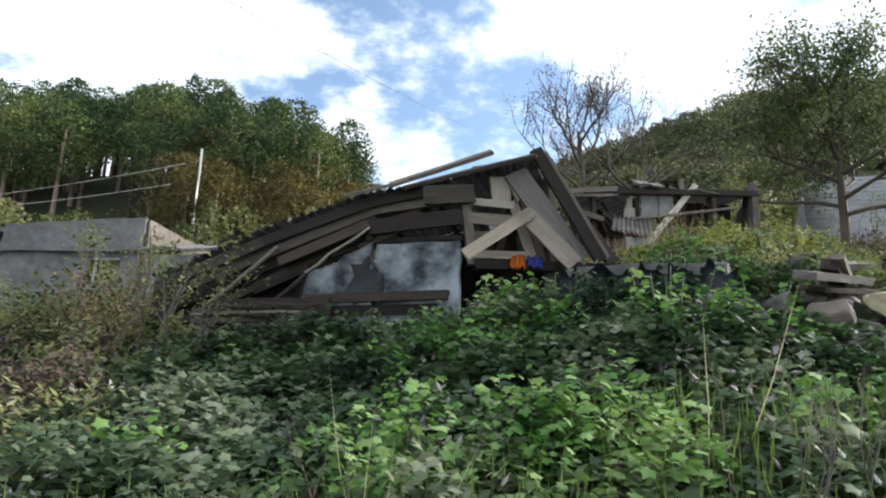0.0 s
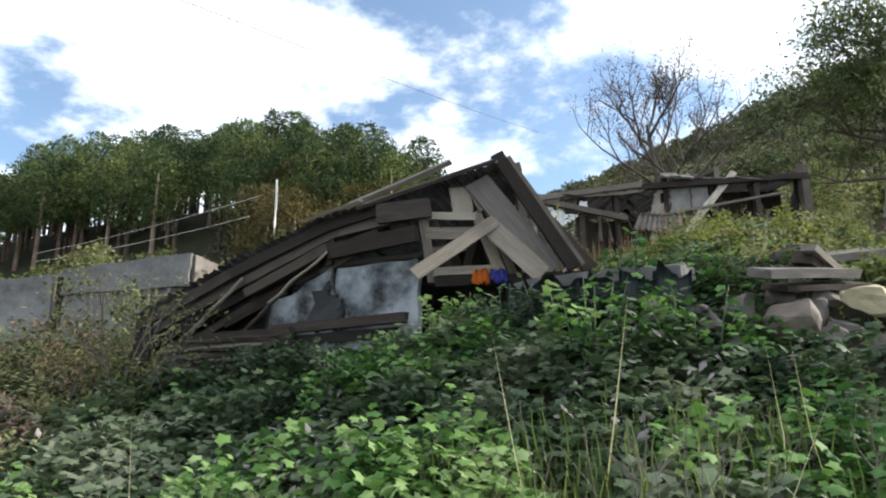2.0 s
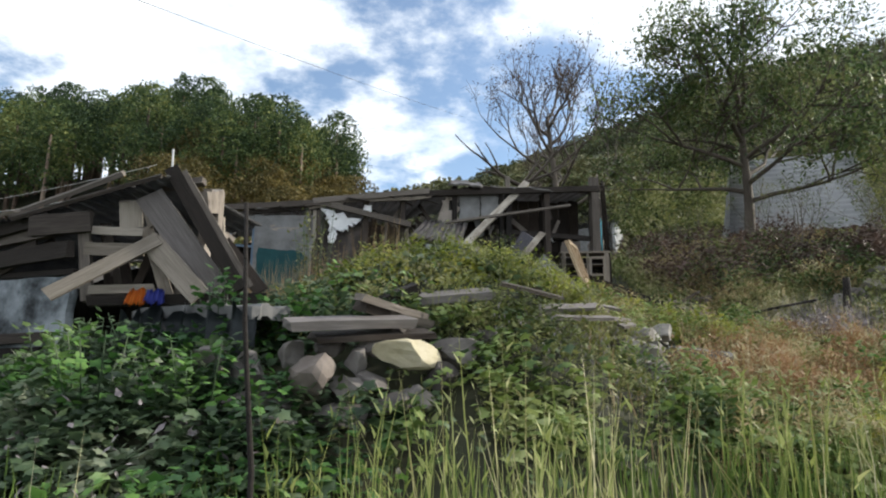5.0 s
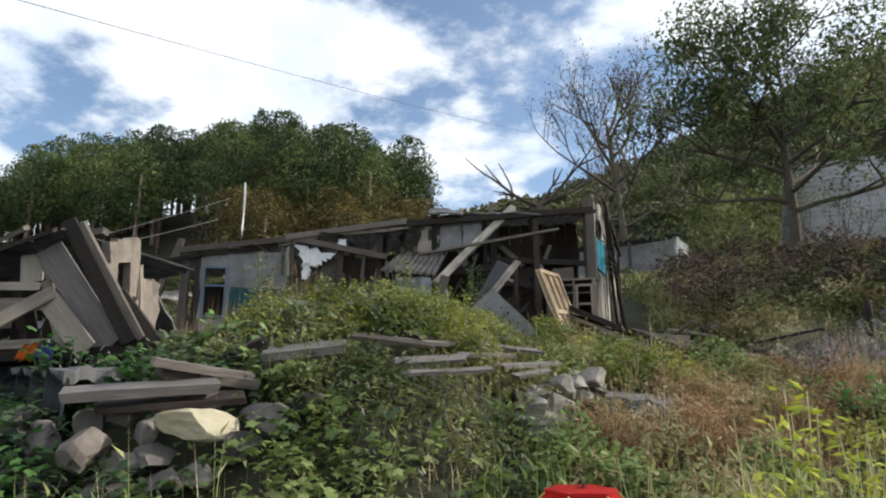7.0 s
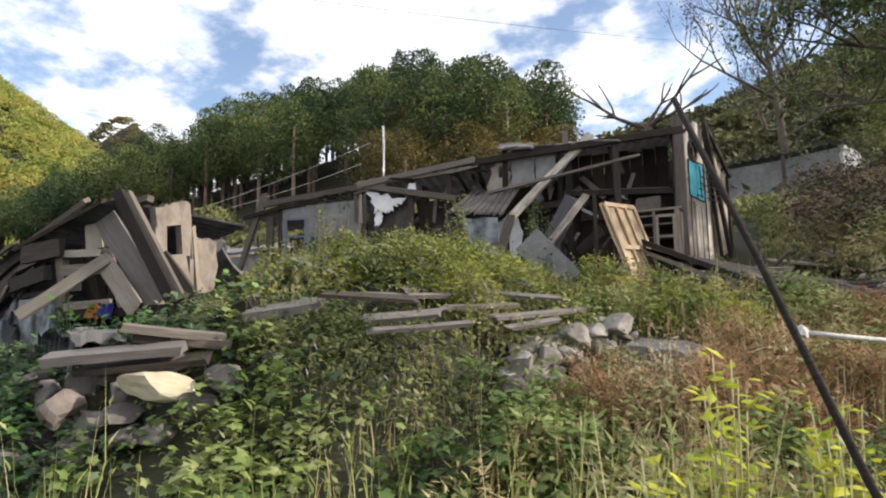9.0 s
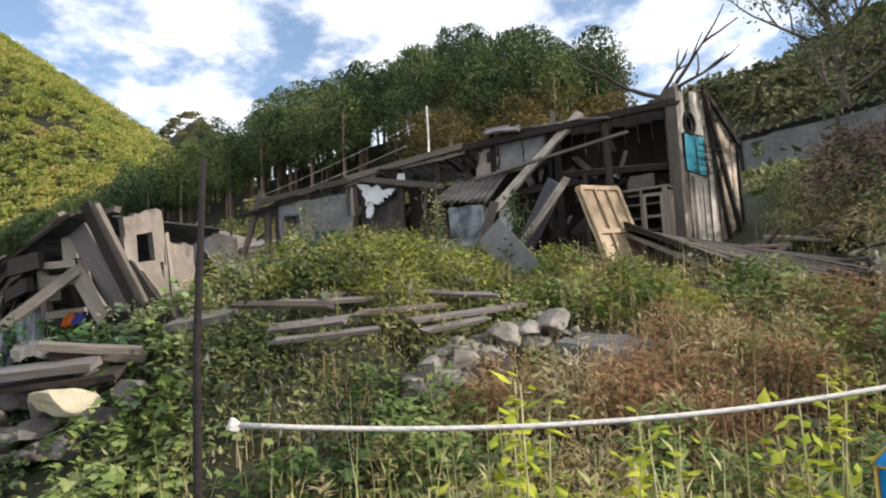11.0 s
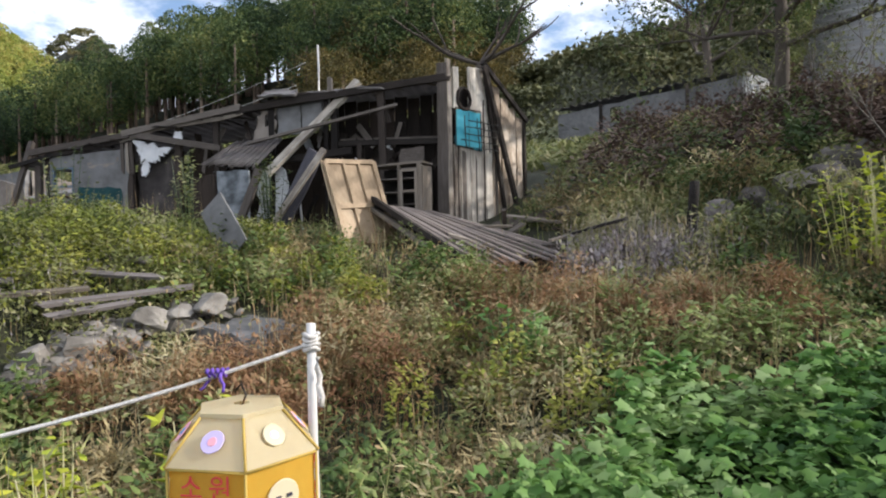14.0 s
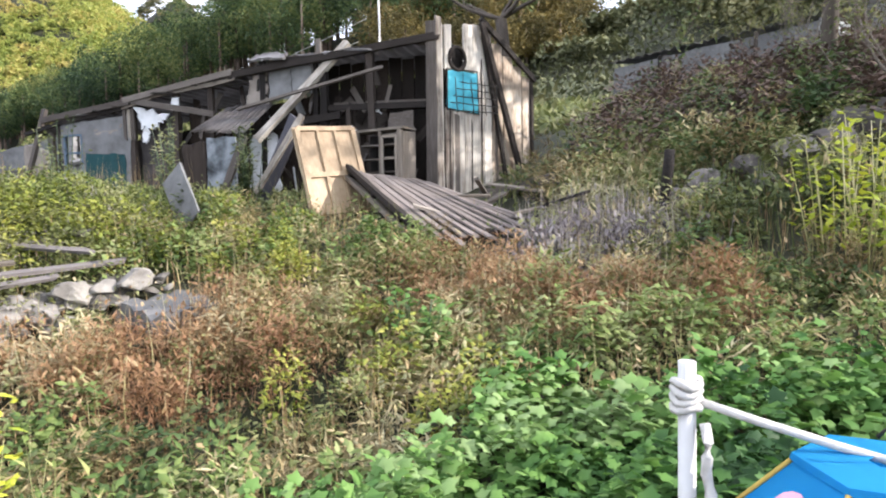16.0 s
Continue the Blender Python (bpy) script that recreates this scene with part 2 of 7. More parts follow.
# valley side: shade, lifted by some haze, is put into the crown colour
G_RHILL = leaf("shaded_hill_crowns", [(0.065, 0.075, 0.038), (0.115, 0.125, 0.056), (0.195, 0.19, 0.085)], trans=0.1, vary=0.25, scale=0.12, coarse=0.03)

# ---- helpers for building ----


def mesh_of(bm, name):
    me = bpy.data.meshes.new(name)
    bm.to_mesh(me)
    bm.free()
    return me


def part(name, bm, material, parent=None, label="", m=None):
    me = bm if isinstance(bm, bpy.types.Mesh) else mesh_of(bm, name)
    if material is not None and not me.materials:
        me.materials.append(material)
    ob = new(name, me)
    w = m or Matrix()
    if parent is not None:
        ob.parent = parent
        base = Matrix.Translation(parent.location)
        if parent.parent is not None:
            base = parent.parent.matrix_basis @ parent.matrix_basis
        elif parent.type == "MESH":
            base = parent.matrix_basis
        ob.matrix_basis = base.inverted() @ w
    else:
        ob.matrix_basis = w
    if label:
        ob["label"] = label
    return ob


def thing(name, at, label, category, group="", kind=""):
    e = new(name)
    e.location = at
    e.empty_display_size = 0.2
    return tagged(e, label, category, group, kind)


def along(p0, p1, face=(0, -1, 0)):
    """A pose at the middle of p0-p1: local x along the length, local z towards face."""
    a, b = Vector(p0), Vector(p1)
    x = (b - a).normalized()
    z = Vector(face)
    z = (z - x * z.dot(x)).normalized()
    y = z.cross(x)
    m = Matrix((x, y, z)).transposed().to_4x4()
    m.translation = (a + b) / 2
    return m, (b - a).length


def plank_bm(length, width, thick, rnd, rag=0.02, segs=5, warp=0.006):
    """A worn board along x: uneven edges, chipped ends, a slight warp."""
    bm = bmesh.new()
    rings = []
    bend = rnd.uniform(-warp, warp) * length
    for i in range(segs + 1):
        s = i / segs
        x = (s - 0.5) * length
        z0 = bend * (1 - (2 * s - 1) ** 2)
        ring = []
        for y, z in ((-1, -1), (1, -1), (1, 1), (-1, 1)):
            dx = rnd.uniform(-rag, rag) if i in (0, segs) else 0
            ring.append(bm.verts.new((x + dx, y * width / 2 * rnd.uniform(0.95, 1.03), z0 + z * thick / 2 * rnd.uniform(0.9, 1.05))))
        rings.append(ring)
    for i in range(segs):
        for k in range(4):
            bm.faces.new((rings[i][k], rings[i][(k + 1) % 4], rings[i + 1][(k + 1) % 4], rings[i + 1][k]))
    bm.faces.new(rings[0][::-1])
    bm.faces.new(rings[-1])
    bmesh.ops.bevel(bm, geom=[e for e in bm.edges if len(e.link_faces) == 2 and e.calc_face_angle(0) > 0.8], offset=min(thick, width) * 0.09, segments=1, affect="EDGES")
    bmesh.ops.recalc_face_normals(bm, faces=bm.faces)
    return bm


RND = random.Random(7)


def board(name, p0, p1, width, thick, material, parent=None, face=(0, -1, 0), label="", rag=0.02):
    m, ln = along(p0, p1, face)
    return part(name, plank_bm(ln, width, thick, RND, rag), material, parent, label, m)


def pole_bm(pts, radii, sides=7, rnd=None):
    """A tapered round stick through pts."""
    bm = bmesh.new()
    rings = []
    for i, p in enumerate(pts):
        p = Vector(p)
        d = (Vector(pts[min(i + 1, len(pts) - 1)]) - Vector(pts[max(i - 1, 0)])).normalized()
        q = d.to_track_quat("Z", "Y")
        rings.append([bm.verts.new(p + q @ Vector((math.cos(a), math.sin(a), 0)) * radii[i] * (rnd.uniform(0.9, 1.1) if rnd else 1)) for a in [2 * math.pi * k / sides for k in range(sides)]])
    for a, b in zip(rings, rings[1:]):
        for k in range(sides):
            bm.faces.new((a[k], a[(k + 1) % sides], b[(k + 1) % sides], b[k]))
    bm.faces.new(rings[0][::-1])
    bm.faces.new(rings[-1])
    for f in bm.faces:
        f.smooth = len(f.verts) == 4
    return bm


def stick(name, p0, p1, r0, r1, material, parent=None, label="", bow=0.02):
    a, b = Vector(p0), Vector(p1)
    pts = []
    for i in range(6):
        s = i / 5
        off = Vector((RND.uniform(-1, 1), RND.uniform(-1, 1), RND.uniform(-1, 1))) * bow * (0 if i in (0, 5) else 1)
        pts.append(a.lerp(b, s) + off - a)
    return part(name, pole_bm(pts, [r0 + (r1 - r0) * i / 5 for i in range(6)], 7, RND), material, parent, label, Matrix.Translation(a))


def panel_bm(corners, thick, rnd, rag=0.03, n=7, hole=None):
    """A broken-edged slab between four corners (in order round), thickness along its normal; hole: (u0, v0, u1, v1)."""
    c = [Vector(p) for p in corners]
    nor = (c[1] - c[0]).cross(c[3] - c[0]).normalized() * thick
    bm = bmesh.new()
    us = sorted(set([i / n for i in range(n + 1)] + ([hole[0], hole[2]] if hole else [])))
    vs = sorted(set([i / n for i in range(n + 1)] + ([hole[1], hole[3]] if hole else [])))
    grid = []
    for v in vs:
        row = []
        for u in us:
            p = c[0].lerp(c[1], u).lerp(c[3].lerp(c[2], u), v)
            edge = u in (0, 1) or v in (0, 1)
            if edge:
                p = p + Vector((rnd.uniform(-rag, rag), rnd.uniform(-rag, rag) * 0.3, rnd.uniform(-rag, rag)))
            row.append(bm.verts.new(p))
        grid.append(row)
    faces = []
    for j in range(len(vs) - 1):
        for i in range(len(us) - 1):
            um, vm = (us[i] + us[i + 1]) / 2, (vs[j] + vs[j + 1]) / 2
            if hole and hole[0] < um < hole[2] and hole[1] < vm < hole[3]:
                continue
            faces.append(bm.faces.new((grid[j][i], grid[j][i + 1], grid[j + 1][i + 1], grid[j + 1][i])))
    ret = bmesh.ops.extrude_face_region(bm, geom=faces)
    bmesh.ops.translate(bm, vec=nor, verts=[g for g in ret["geom"] if isinstance(g, bmesh.types.BMVert)])
    loose = [v for v in bm.verts if not v.link_faces]
    bmesh.ops.delete(bm, geom=loose, context="VERTS")
    bmesh.ops.recalc_face_normals(bm, faces=bm.faces)
    return bm


def panel(name, corners, thick, material, parent=None, label="", rag=0.03, hole=None):
    o = sum((Vector(p) for p in corners), Vector()) / 4
    return part(name, panel_bm([Vector(p) - o for p in corners], thick, RND, rag, hole=hole), material, parent, label, Matrix.Translation(o))


def wavy(name, corners, waves, amp, material, parent=None, label="", rows=5, jag=0.02, sag=0.0):
    """A corrugated sheet: waves run across the c0-c1 edge."""
    c = [Vector(p) for p in corners]
    o = sum(c, Vector()) / 4
    c = [p - o for p in c]
    nor = (c[1] - c[0]).cross(c[3] - c[0]).normalized()
    n = waves * 6
    bm = bmesh.new()
    top = []
    for j in range(rows + 1):
        row = []
        for i in range(n + 1):
            u, v = i / n, j / rows
            p = c[0].lerp(c[1], u).lerp(c[3].lerp(c[2], u), v)
            p = p + nor * (amp * math.sin(u * waves * 2 * math.pi)) + Vector((0, 0, -sag * math.sin(math.pi * u) * math.sin(math.pi * v)))
            if j in (0, rows):
                p = p + (c[3] - c[0]).normalized() * RND.uniform(-jag, jag)
            row.append(bm.verts.new(p))
        top.append(row)
    fs = []
    for j in range(rows):
        for i in range(n):
            f = bm.faces.new((top[j][i], top[j][i + 1], top[j + 1][i + 1], top[j + 1][i]))
            f.smooth = True
            fs.append(f)
    bmesh.ops.solidify(bm, geom=fs, thickness=0.008)
    return part(name, bm, material, parent, label, Matrix.Translation(o))


def rock_bm(size, seed, detail=3):
    bm = bmesh.new()
    bmesh.ops.create_icosphere(bm, subdivisions=detail, radius=0.5)
    r = random.Random(seed)
    cuts = [(Vector((r.gauss(0, 1), r.gauss(0, 1), r.gauss(0, 1))).normalized(), r.uniform(0.24, 0.38)) for _ in range(13)]
    off = Vector((seed * 3.1, seed * 1.7, 0))
    for v in bm.verts:
        p = v.co.copy()
        for nrm, d in cuts:
            k = p.dot(nrm) - d
            if k > 0:
                p -= nrm * k
        p *= 1 + 0.10 * noise.noise(p * 5 + off)
        v.co = Vector((p.x * size[0], p.y * size[1], p.z * size[2])) * 1.2
    return bm


def rock(name, at, size, seed, material, parent=None, label="", turn=(0, 0, 0), category="", detail=3):
    ob = part(name, rock_bm(size, seed, detail), material, parent, label, pose(*at, *turn))
    if category:
        ob["category"] = category
    return ob


def raw_mesh(name, verts, faces_flat, per, material):
    """A mesh straight from arrays; all faces have per corners."""
    me = bpy.data.meshes.new(name)
    nf = len(faces_flat) // per
    me.vertices.add(len(verts)); me.vertices.foreach_set("co", np.asarray(verts, dtype=np.float32).ravel())
    me.loops.add(nf * per); me.loops.foreach_set("vertex_index", np.asarray(faces_flat, dtype=np.int32))
    me.polygons.add(nf)
    me.polygons.foreach_set("loop_start", np.arange(0, nf * per, per, dtype=np.int32))
    me.polygons.foreach_set("loop_total", np.full(nf, per, dtype=np.int32))
    me.materials.append(material)
    me.update(calc_edges=True)
    me.validate()
    return me


# ---- the lie of the land ----
XS = [-9, -4, -1, 1.5, 3, 4, 5.5, 8, 11]
YS = [-1, 1.5, 3.5, 4.5, 5.5, 6.5, 7.5, 9, 12, 16]
LAND = [
    (-1.10, -0.69, -0.22, 0.14, 0.42, 0.58, 0.80, 1.14, 1.57),
    (-0.36, 0.03, 0.21, 0.41, 0.64, 0.77, 0.97, 1.26, 1.70),
    (0.30, 0.74, 0.86, 1.35, 1.30, 1.31, 1.26, 1.42, 1.69),
    (0.63, 1.10, 1.16, 1.83, 1.84, 1.76, 1.46, 1.47, 1.75),
    (0.93, 1.40, 1.51, 2.18, 2.49, 2.45, 1.72, 1.51, 1.83),
    (1.22, 1.66, 1.99, 2.45, 3.00, 2.97, 2.08, 1.63, 1.88),
    (1.48, 1.85, 2.10, 2.70, 3.20, 3.15, 2.43, 1.96, 1.95),
    (1.84, 2.25, 2.60, 3.00, 3.15, 3.15, 2.87, 2.44, 2.39),
    (2.53, 2.85, 3.20, 3.25, 3.25, 3.25, 3.22, 3.26, 3.71),
    (3.48, 3.84, 4.22, 4.36, 4.35, 4.35, 4.38, 4.57, 4.89),
]


def soft(x):
    x = np.clip(x, 0, 1)
    return x * x * (3 - 2 * x)


FARH = 190


def land(x, y):
    """Height of the ground, for arrays: a village slope by its sections, then the hills behind."""
    x, y = np.asarray(x, float), np.asarray(y, float)
    H = np.array(LAND)
    cx, cy = np.clip(x, XS[0], XS[-1]), np.clip(y, YS[0], YS[-1])
    i = np.clip(np.searchsorted(XS, cx, side="right") - 1, 0, len(XS) - 2)
    j = np.clip(np.searchsorted(YS, cy, side="right") - 1, 0, len(YS) - 2)
    xs, ys = np.array(XS, float), np.array(YS, float)
    u, v = (cx - xs[i]) / (xs[i + 1] - xs[i]), (cy - ys[j]) / (ys[j + 1] - ys[j])
    u, v = 0.5 * u + 0.5 * soft(u), 0.5 * v + 0.5 * soft(v)
    z = (H[j, i] * (1 - u) + H[j, i + 1] * u) * (1 - v) + (H[j + 1, i] * (1 - u) + H[j + 1, i + 1] * u) * v
    z = z + np.clip(x - XS[-1], 0, 60) * 0.10 + np.clip(x - XS[0], -60, 0) * 0.05
    z = z + np.clip(y - YS[0], -8, 0) * 0.30 + np.clip(y - YS[0] + 8, -400, 0) * 0.05
    far = np.clip(y - 16, 0, None)
    z = z + np.clip(far, 0, 18) * 0.18 + np.clip(far - 18, 0, 26) * 0.30
    # wooded hill on the -x side
    side = 1 / (1 + np.exp((x + 13) / 4.0))
    ridge = 13.5 - 6.0 * soft((-x - 50) / 60)
    z = z + side * ridge * soft((y - 46) / 34) * (0.35 + 0.65 * soft((-x - 8) / 25))
    # valley side on the +x side
    z = z + np.clip(y - 45, 0, 110) * np.clip(0.20 + 0.0031 * (x + 12), 0.02, 0.6) * (1 - side * 0.9)
    # sunlit hill far off
    z = z + 222 * np.clip((-x - 170) / 360, 0, 1.1) * soft((y - 90) / 110) * (1 - 0.85 * soft((y - 215) / 150))
    z = z + FARH * np.exp(-((x + 630) / 125) ** 2 - ((y - 500) / 60) ** 2)
    return z


def ground_z(x, y):
    return float(land(np.array([x]), np.array([y]))[0])


def fbm(x, y, s=1.0, seed=0.0):
    """Cheap smooth variation between about 0 and 1."""
    a = np.sin(x * 1.7 * s + seed) + np.sin(y * 2.3 * s + seed * 2.1 + np.sin(x * 1.1 * s) * 1.4) + np.sin((x + y) * 3.1 * s + seed * 0.7) * 0.7 + np.sin((x - 0.6 * y) * 5.3 * s + seed * 1.9) * 0.5
    return 0.5 + a / 6.4


def axis_steps(lo, a, b, hi, fine, grow):
    mid = list(np.arange(a, b + 1e-6, fine))
    up, s = [], fine
    while (up[-1] if up else b) < hi:
        s *= grow
        up.append((up[-1] if up else b) + s)
    dn, s = [], fine
    while (dn[-1] if dn else a) > lo:
        s *= grow
        dn.append((dn[-1] if dn else a) - s)
    return np.array(dn[::-1] + mid + up)


def build_ground():
    gx, gy = axis_steps(-900, -6, 12.5, 700, 0.15, 1.10), axis_steps(-500, -1, 13, 1200, 0.15, 1.09)
    X, Y = np.meshgrid(gx, gy)
    near = soft((60 - np.abs(X)) / 40) * soft((45 - np.abs(Y)) / 20)
    Z = land(X, Y) + near * (0.10 * (fbm(X, Y, 1.5, 3) - 0.5) + 0.05 * (fbm(X, Y, 5.0, 1) - 0.5))
    V = np.stack([X, Y, Z], -1).reshape(-1, 3)
    nx, ny = len(gx), len(gy)
    a = (np.arange(ny - 1)[:, None] * nx + np.arange(nx - 1)[None, :]).ravel()
    F = np.stack([a, a + 1, a + nx + 1, a + nx], -1).ravel()
    me = raw_mesh("ground", V, F, 4, M_EARTH)
    me.polygons.foreach_set("use_smooth", np.ones(len(me.polygons), dtype=bool))
    tagged(new("ground", me), "dark overgrown sloping earth of the hillside", "ground", kind="structure")


build_ground()

# ---- the collapsed house by the lane ----
NFA = Vector((-0.229, -0.973, 0))
NGA = Vector((0.196, -0.981, 0))


def fa(x, z, out=0.0):
    """The long broken front: x along it, z up, out towards the lane."""
    return (x + NFA.x * out, 6.2 - 0.235 * (x - 0.2) + NFA.y * out, z)


def ga(x, z, out=0.0):
    """The splintered gable next to it."""
    return (x + NGA.x * out, 6.2 + 0.2 * (x - 0.2) + NGA.y * out, z)


def collapsed_house():
    h = thing("collapsed_house", (-1.0, 6.8, ground_z(-1.0, 6.8)), "collapsed wooden house with sagging roof and splintered gable boards", "house")
    r = random.Random(29)
    # stained plaster under the sagging eave
    panel("wall_panel", [fa(-0.60, 1.75), fa(0.19, 1.80), fa(0.19, 2.95), fa(-0.66, 2.93)], 0.09, M_BLUEWALL, h, "stained blue-grey plaster panel", 0.015)
    panel("wall_panel", [fa(-1.38, 1.75, 0.02), fa(-0.62, 1.78, 0.02), fa(-0.70, 2.94, 0.02), fa(-1.36, 2.64, 0.02)], 0.09, M_BLUEWALL, h, "stained blue-grey plaster panel", 0.03)
    # flat near-black patch laid over the plaster, with no opening cut
    panel("soot_patch", [fa(-1.03, 2.36, 0.115), fa(-0.56, 2.34, 0.115), fa(-0.60, 2.62, 0.115), fa(-0.78, 2.80, 0.115)], 0.03, M_PATCH, h, "near-black patch for a hole in the plaster", 0.05)
    # dark sheets that carry the shade behind the broken front
    panel("inner_wall", [fa(-3.0, 1.6, -1.0), fa(0.9, 1.6, -1.0), fa(0.9, 3.4, -1.0), fa(-3.0, 2.5, -1.0)], 0.06, M_VOID, h, "near-black sheet for the shade inside the house")
    panel("wall_board", [fa(-2.9, 1.7, -0.2), fa(-1.35, 1.7, -0.2), fa(-1.35, 2.80, -0.2), fa(-2.9, 2.40, -0.2)], 0.04, M_VOID, h, "near-black sheet for the shade under the eave")
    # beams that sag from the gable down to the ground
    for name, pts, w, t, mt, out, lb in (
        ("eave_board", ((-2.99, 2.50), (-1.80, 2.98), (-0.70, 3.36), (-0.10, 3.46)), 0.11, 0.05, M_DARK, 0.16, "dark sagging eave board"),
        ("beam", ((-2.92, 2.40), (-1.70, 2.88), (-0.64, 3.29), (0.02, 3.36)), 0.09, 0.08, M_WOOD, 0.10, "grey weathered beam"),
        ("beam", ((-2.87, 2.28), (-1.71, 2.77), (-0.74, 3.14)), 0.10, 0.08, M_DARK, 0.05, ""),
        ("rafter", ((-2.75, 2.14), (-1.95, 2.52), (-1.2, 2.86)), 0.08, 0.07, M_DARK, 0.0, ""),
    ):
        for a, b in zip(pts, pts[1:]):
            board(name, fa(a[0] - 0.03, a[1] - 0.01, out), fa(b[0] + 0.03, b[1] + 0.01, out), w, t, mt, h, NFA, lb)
    board("beam", fa(-0.72, 3.09, 0.14), fa(0.20, 3.18, 0.14), 0.15, 0.07, M_DARK, h, NFA, "wide dark beam over the plaster")
    board("rail", fa(-0.70, 2.97, 0.06), fa(0.20, 2.99, 0.06), 0.05, 0.06, M_DARK, h, NFA)
    board("sag_board", fa(-1.66, 2.74, 0.17), fa(-0.72, 3.13, 0.17), 0.10, 0.03, M_DARK, h, NFA, "dark sagging board")
    board("post", fa(-0.72, 2.96, 0.10), fa(-0.70, 3.36, 0.10), 0.07, 0.06, M_DARK, h, NFA)
    board("post", fa(-1.38, 1.9, 0.06), fa(-1.40, 2.75, 0.06), 0.09, 0.08, M_DARK, h, NFA)
    stick("brace", fa(-2.46, 2.20, 0.22), fa(-1.66, 2.90, 0.20), 0.026, 0.020, M_PALE, h, "thin leaning pole")
    stick("brace", fa(-1.34, 2.62, 0.20), fa(-0.70, 3.08, 0.20), 0.016, 0.014, M_PALE, h, "thin leaning pole")
    stick("brace", fa(-2.1, 2.02, 0.15), fa(-1.35, 2.62, 0.15), 0.03, 0.025, M_DARK, h)
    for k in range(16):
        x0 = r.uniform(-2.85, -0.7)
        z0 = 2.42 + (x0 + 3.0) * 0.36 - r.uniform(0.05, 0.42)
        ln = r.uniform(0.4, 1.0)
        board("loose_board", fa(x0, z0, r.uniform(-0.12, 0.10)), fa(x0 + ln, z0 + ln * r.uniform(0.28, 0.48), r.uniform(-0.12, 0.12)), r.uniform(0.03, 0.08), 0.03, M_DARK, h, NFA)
    board("end_board", fa(-2.98, 2.05, 0.14), fa(-2.93, 2.52, 0.14), 0.24, 0.04, M_DARK, h, NFA)
    # stacked timbers under the low end
    for k, (z, x0, x1) in enumerate(((1.72, -2.6, -2.0), (1.77, -2.62, -1.55), (1.87, -2.55, -1.30), (1.96, -2.58, -1.25), (2.05, -2.42, -1.32), (2.14, -2.45, -1.15), (2.23, -2.30, -1.05))):
        board("stacked_plank", fa(x0, z, 0.24 + 0.04 * (k % 3)), fa(x1, z + 0.04, 0.20), 0.085, 0.20, M_WOOD if k % 2 else M_DARK, h, (0, 0, 1), "grey stacked plank")
        for m in range(2):
            stick("stacked_stick", fa(x0 + r.uniform(0, 0.3), z + 0.03, 0.36), fa(x1 - r.uniform(0, 0.4), z + r.uniform(0.0, 0.08), 0.32), 0.022, 0.016, r.choice([M_PALE, M_WOOD, M_DARK]), h, "", 0.012)
    board("sill", fa(-1.35, 2.36, 0.12), fa(0.10, 2.41, 0.12), 0.09, 0.10, M_DARK, h, NFA, "dark sill timber")
    board("sill", fa(-1.2, 2.24, 0.10), fa(0.0, 2.28, 0.08), 0.10, 0.10, M_DARK, h, NFA)
    # roof: corrugated sheets whose broken edge shows over the beams
    line = [(-3.02, 2.59), (-1.89, 3.06), (-0.8, 3.42), (-0.15, 3.50), (0.90, 3.90)]
    for k, (a, b) in enumerate(zip(line, line[1:])):
        p, q = Vector(fa(a[0] - 0.03, a[1] + 0.01, 0.22)), Vector(fa(b[0] + 0.03, b[1] + 0.01, 0.22))
        if k == 3:
            q = Vector(ga(b[0], b[1], 0.16))
        back = Vector((0.38, 1.55, -0.10))
        wavy("roof_sheet", [p, q, q + back, p + back], max(6, int((q - p).length / 0.095)), 0.016, M_GREYROOF, h, "wavy grey roofing sheet", 4, 0.03, 0.02)
    panel("back_roof", [(-2.5, 8.45, 2.5), (0.75, 7.90, 3.55), (0.8, 8.6, 2.9), (-2.2, 9.3, 2.2)], 0.04, M_GREYROOF, h, "grey back slope of the roof")
    board("roof_board", fa(-0.56, 3.55, 0.10), ga(0.48, 3.94, 0.02), 0.10, 0.045, M_WOOD, h, (0, -0.6, 1), "loose board lying along the roof edge")
    board("roof_board", fa(-0.36, 3.47, 0.24), ga(0.86, 3.87, 0.22), 0.09, 0.035, M_DARK, h, (0, -0.5, 1), "dark board along the roof edge")
    board("roof_board", fa(-0.95, 3.40, 0.27), fa(-0.30, 3.53, 0.27), 0.06, 0.03, M_PALE, h, (0, -0.5, 1))
    board("ridge_beam", ga(0.30, 3.75, -0.10), ga(1.16, 3.92, -0.06), 0.07, 0.07, M_WOOD, h, (0, -1, 0.3), "ridge beam end")
    # gable boards
    board("gable_board", ga(0.71, 3.74, 0.03), ga(1.38, 2.84, 0.06), 0.25, 0.035, M_GREYB, h, NGA, "wide grey weathered gable board")
    board("barge_board", ga(0.90, 3.98, 0.10), ga(1.58, 2.86, 0.12), 0.13, 0.055, M_DARK, h, NGA, "dark raking barge board")
    board("barge_board", ga(1.00, 3.97, 0.07), ga(1.66, 2.90, 0.08), 0.06, 0.07, M_WOOD, h, NGA, "grey raking barge board edge")
    board("gable_board", ga(1.40, 3.30, 0.04), ga(1.76, 2.86, 0.04), 0.14, 0.04, M_DARK, h, NGA, "dark short raking board")
    board("gable_board", ga(0.80, 3.27, 0.12), ga(1.26, 2.78, 0.22), 0.19, 0.03, M_PALE, h, NGA, "pale yellowish board")
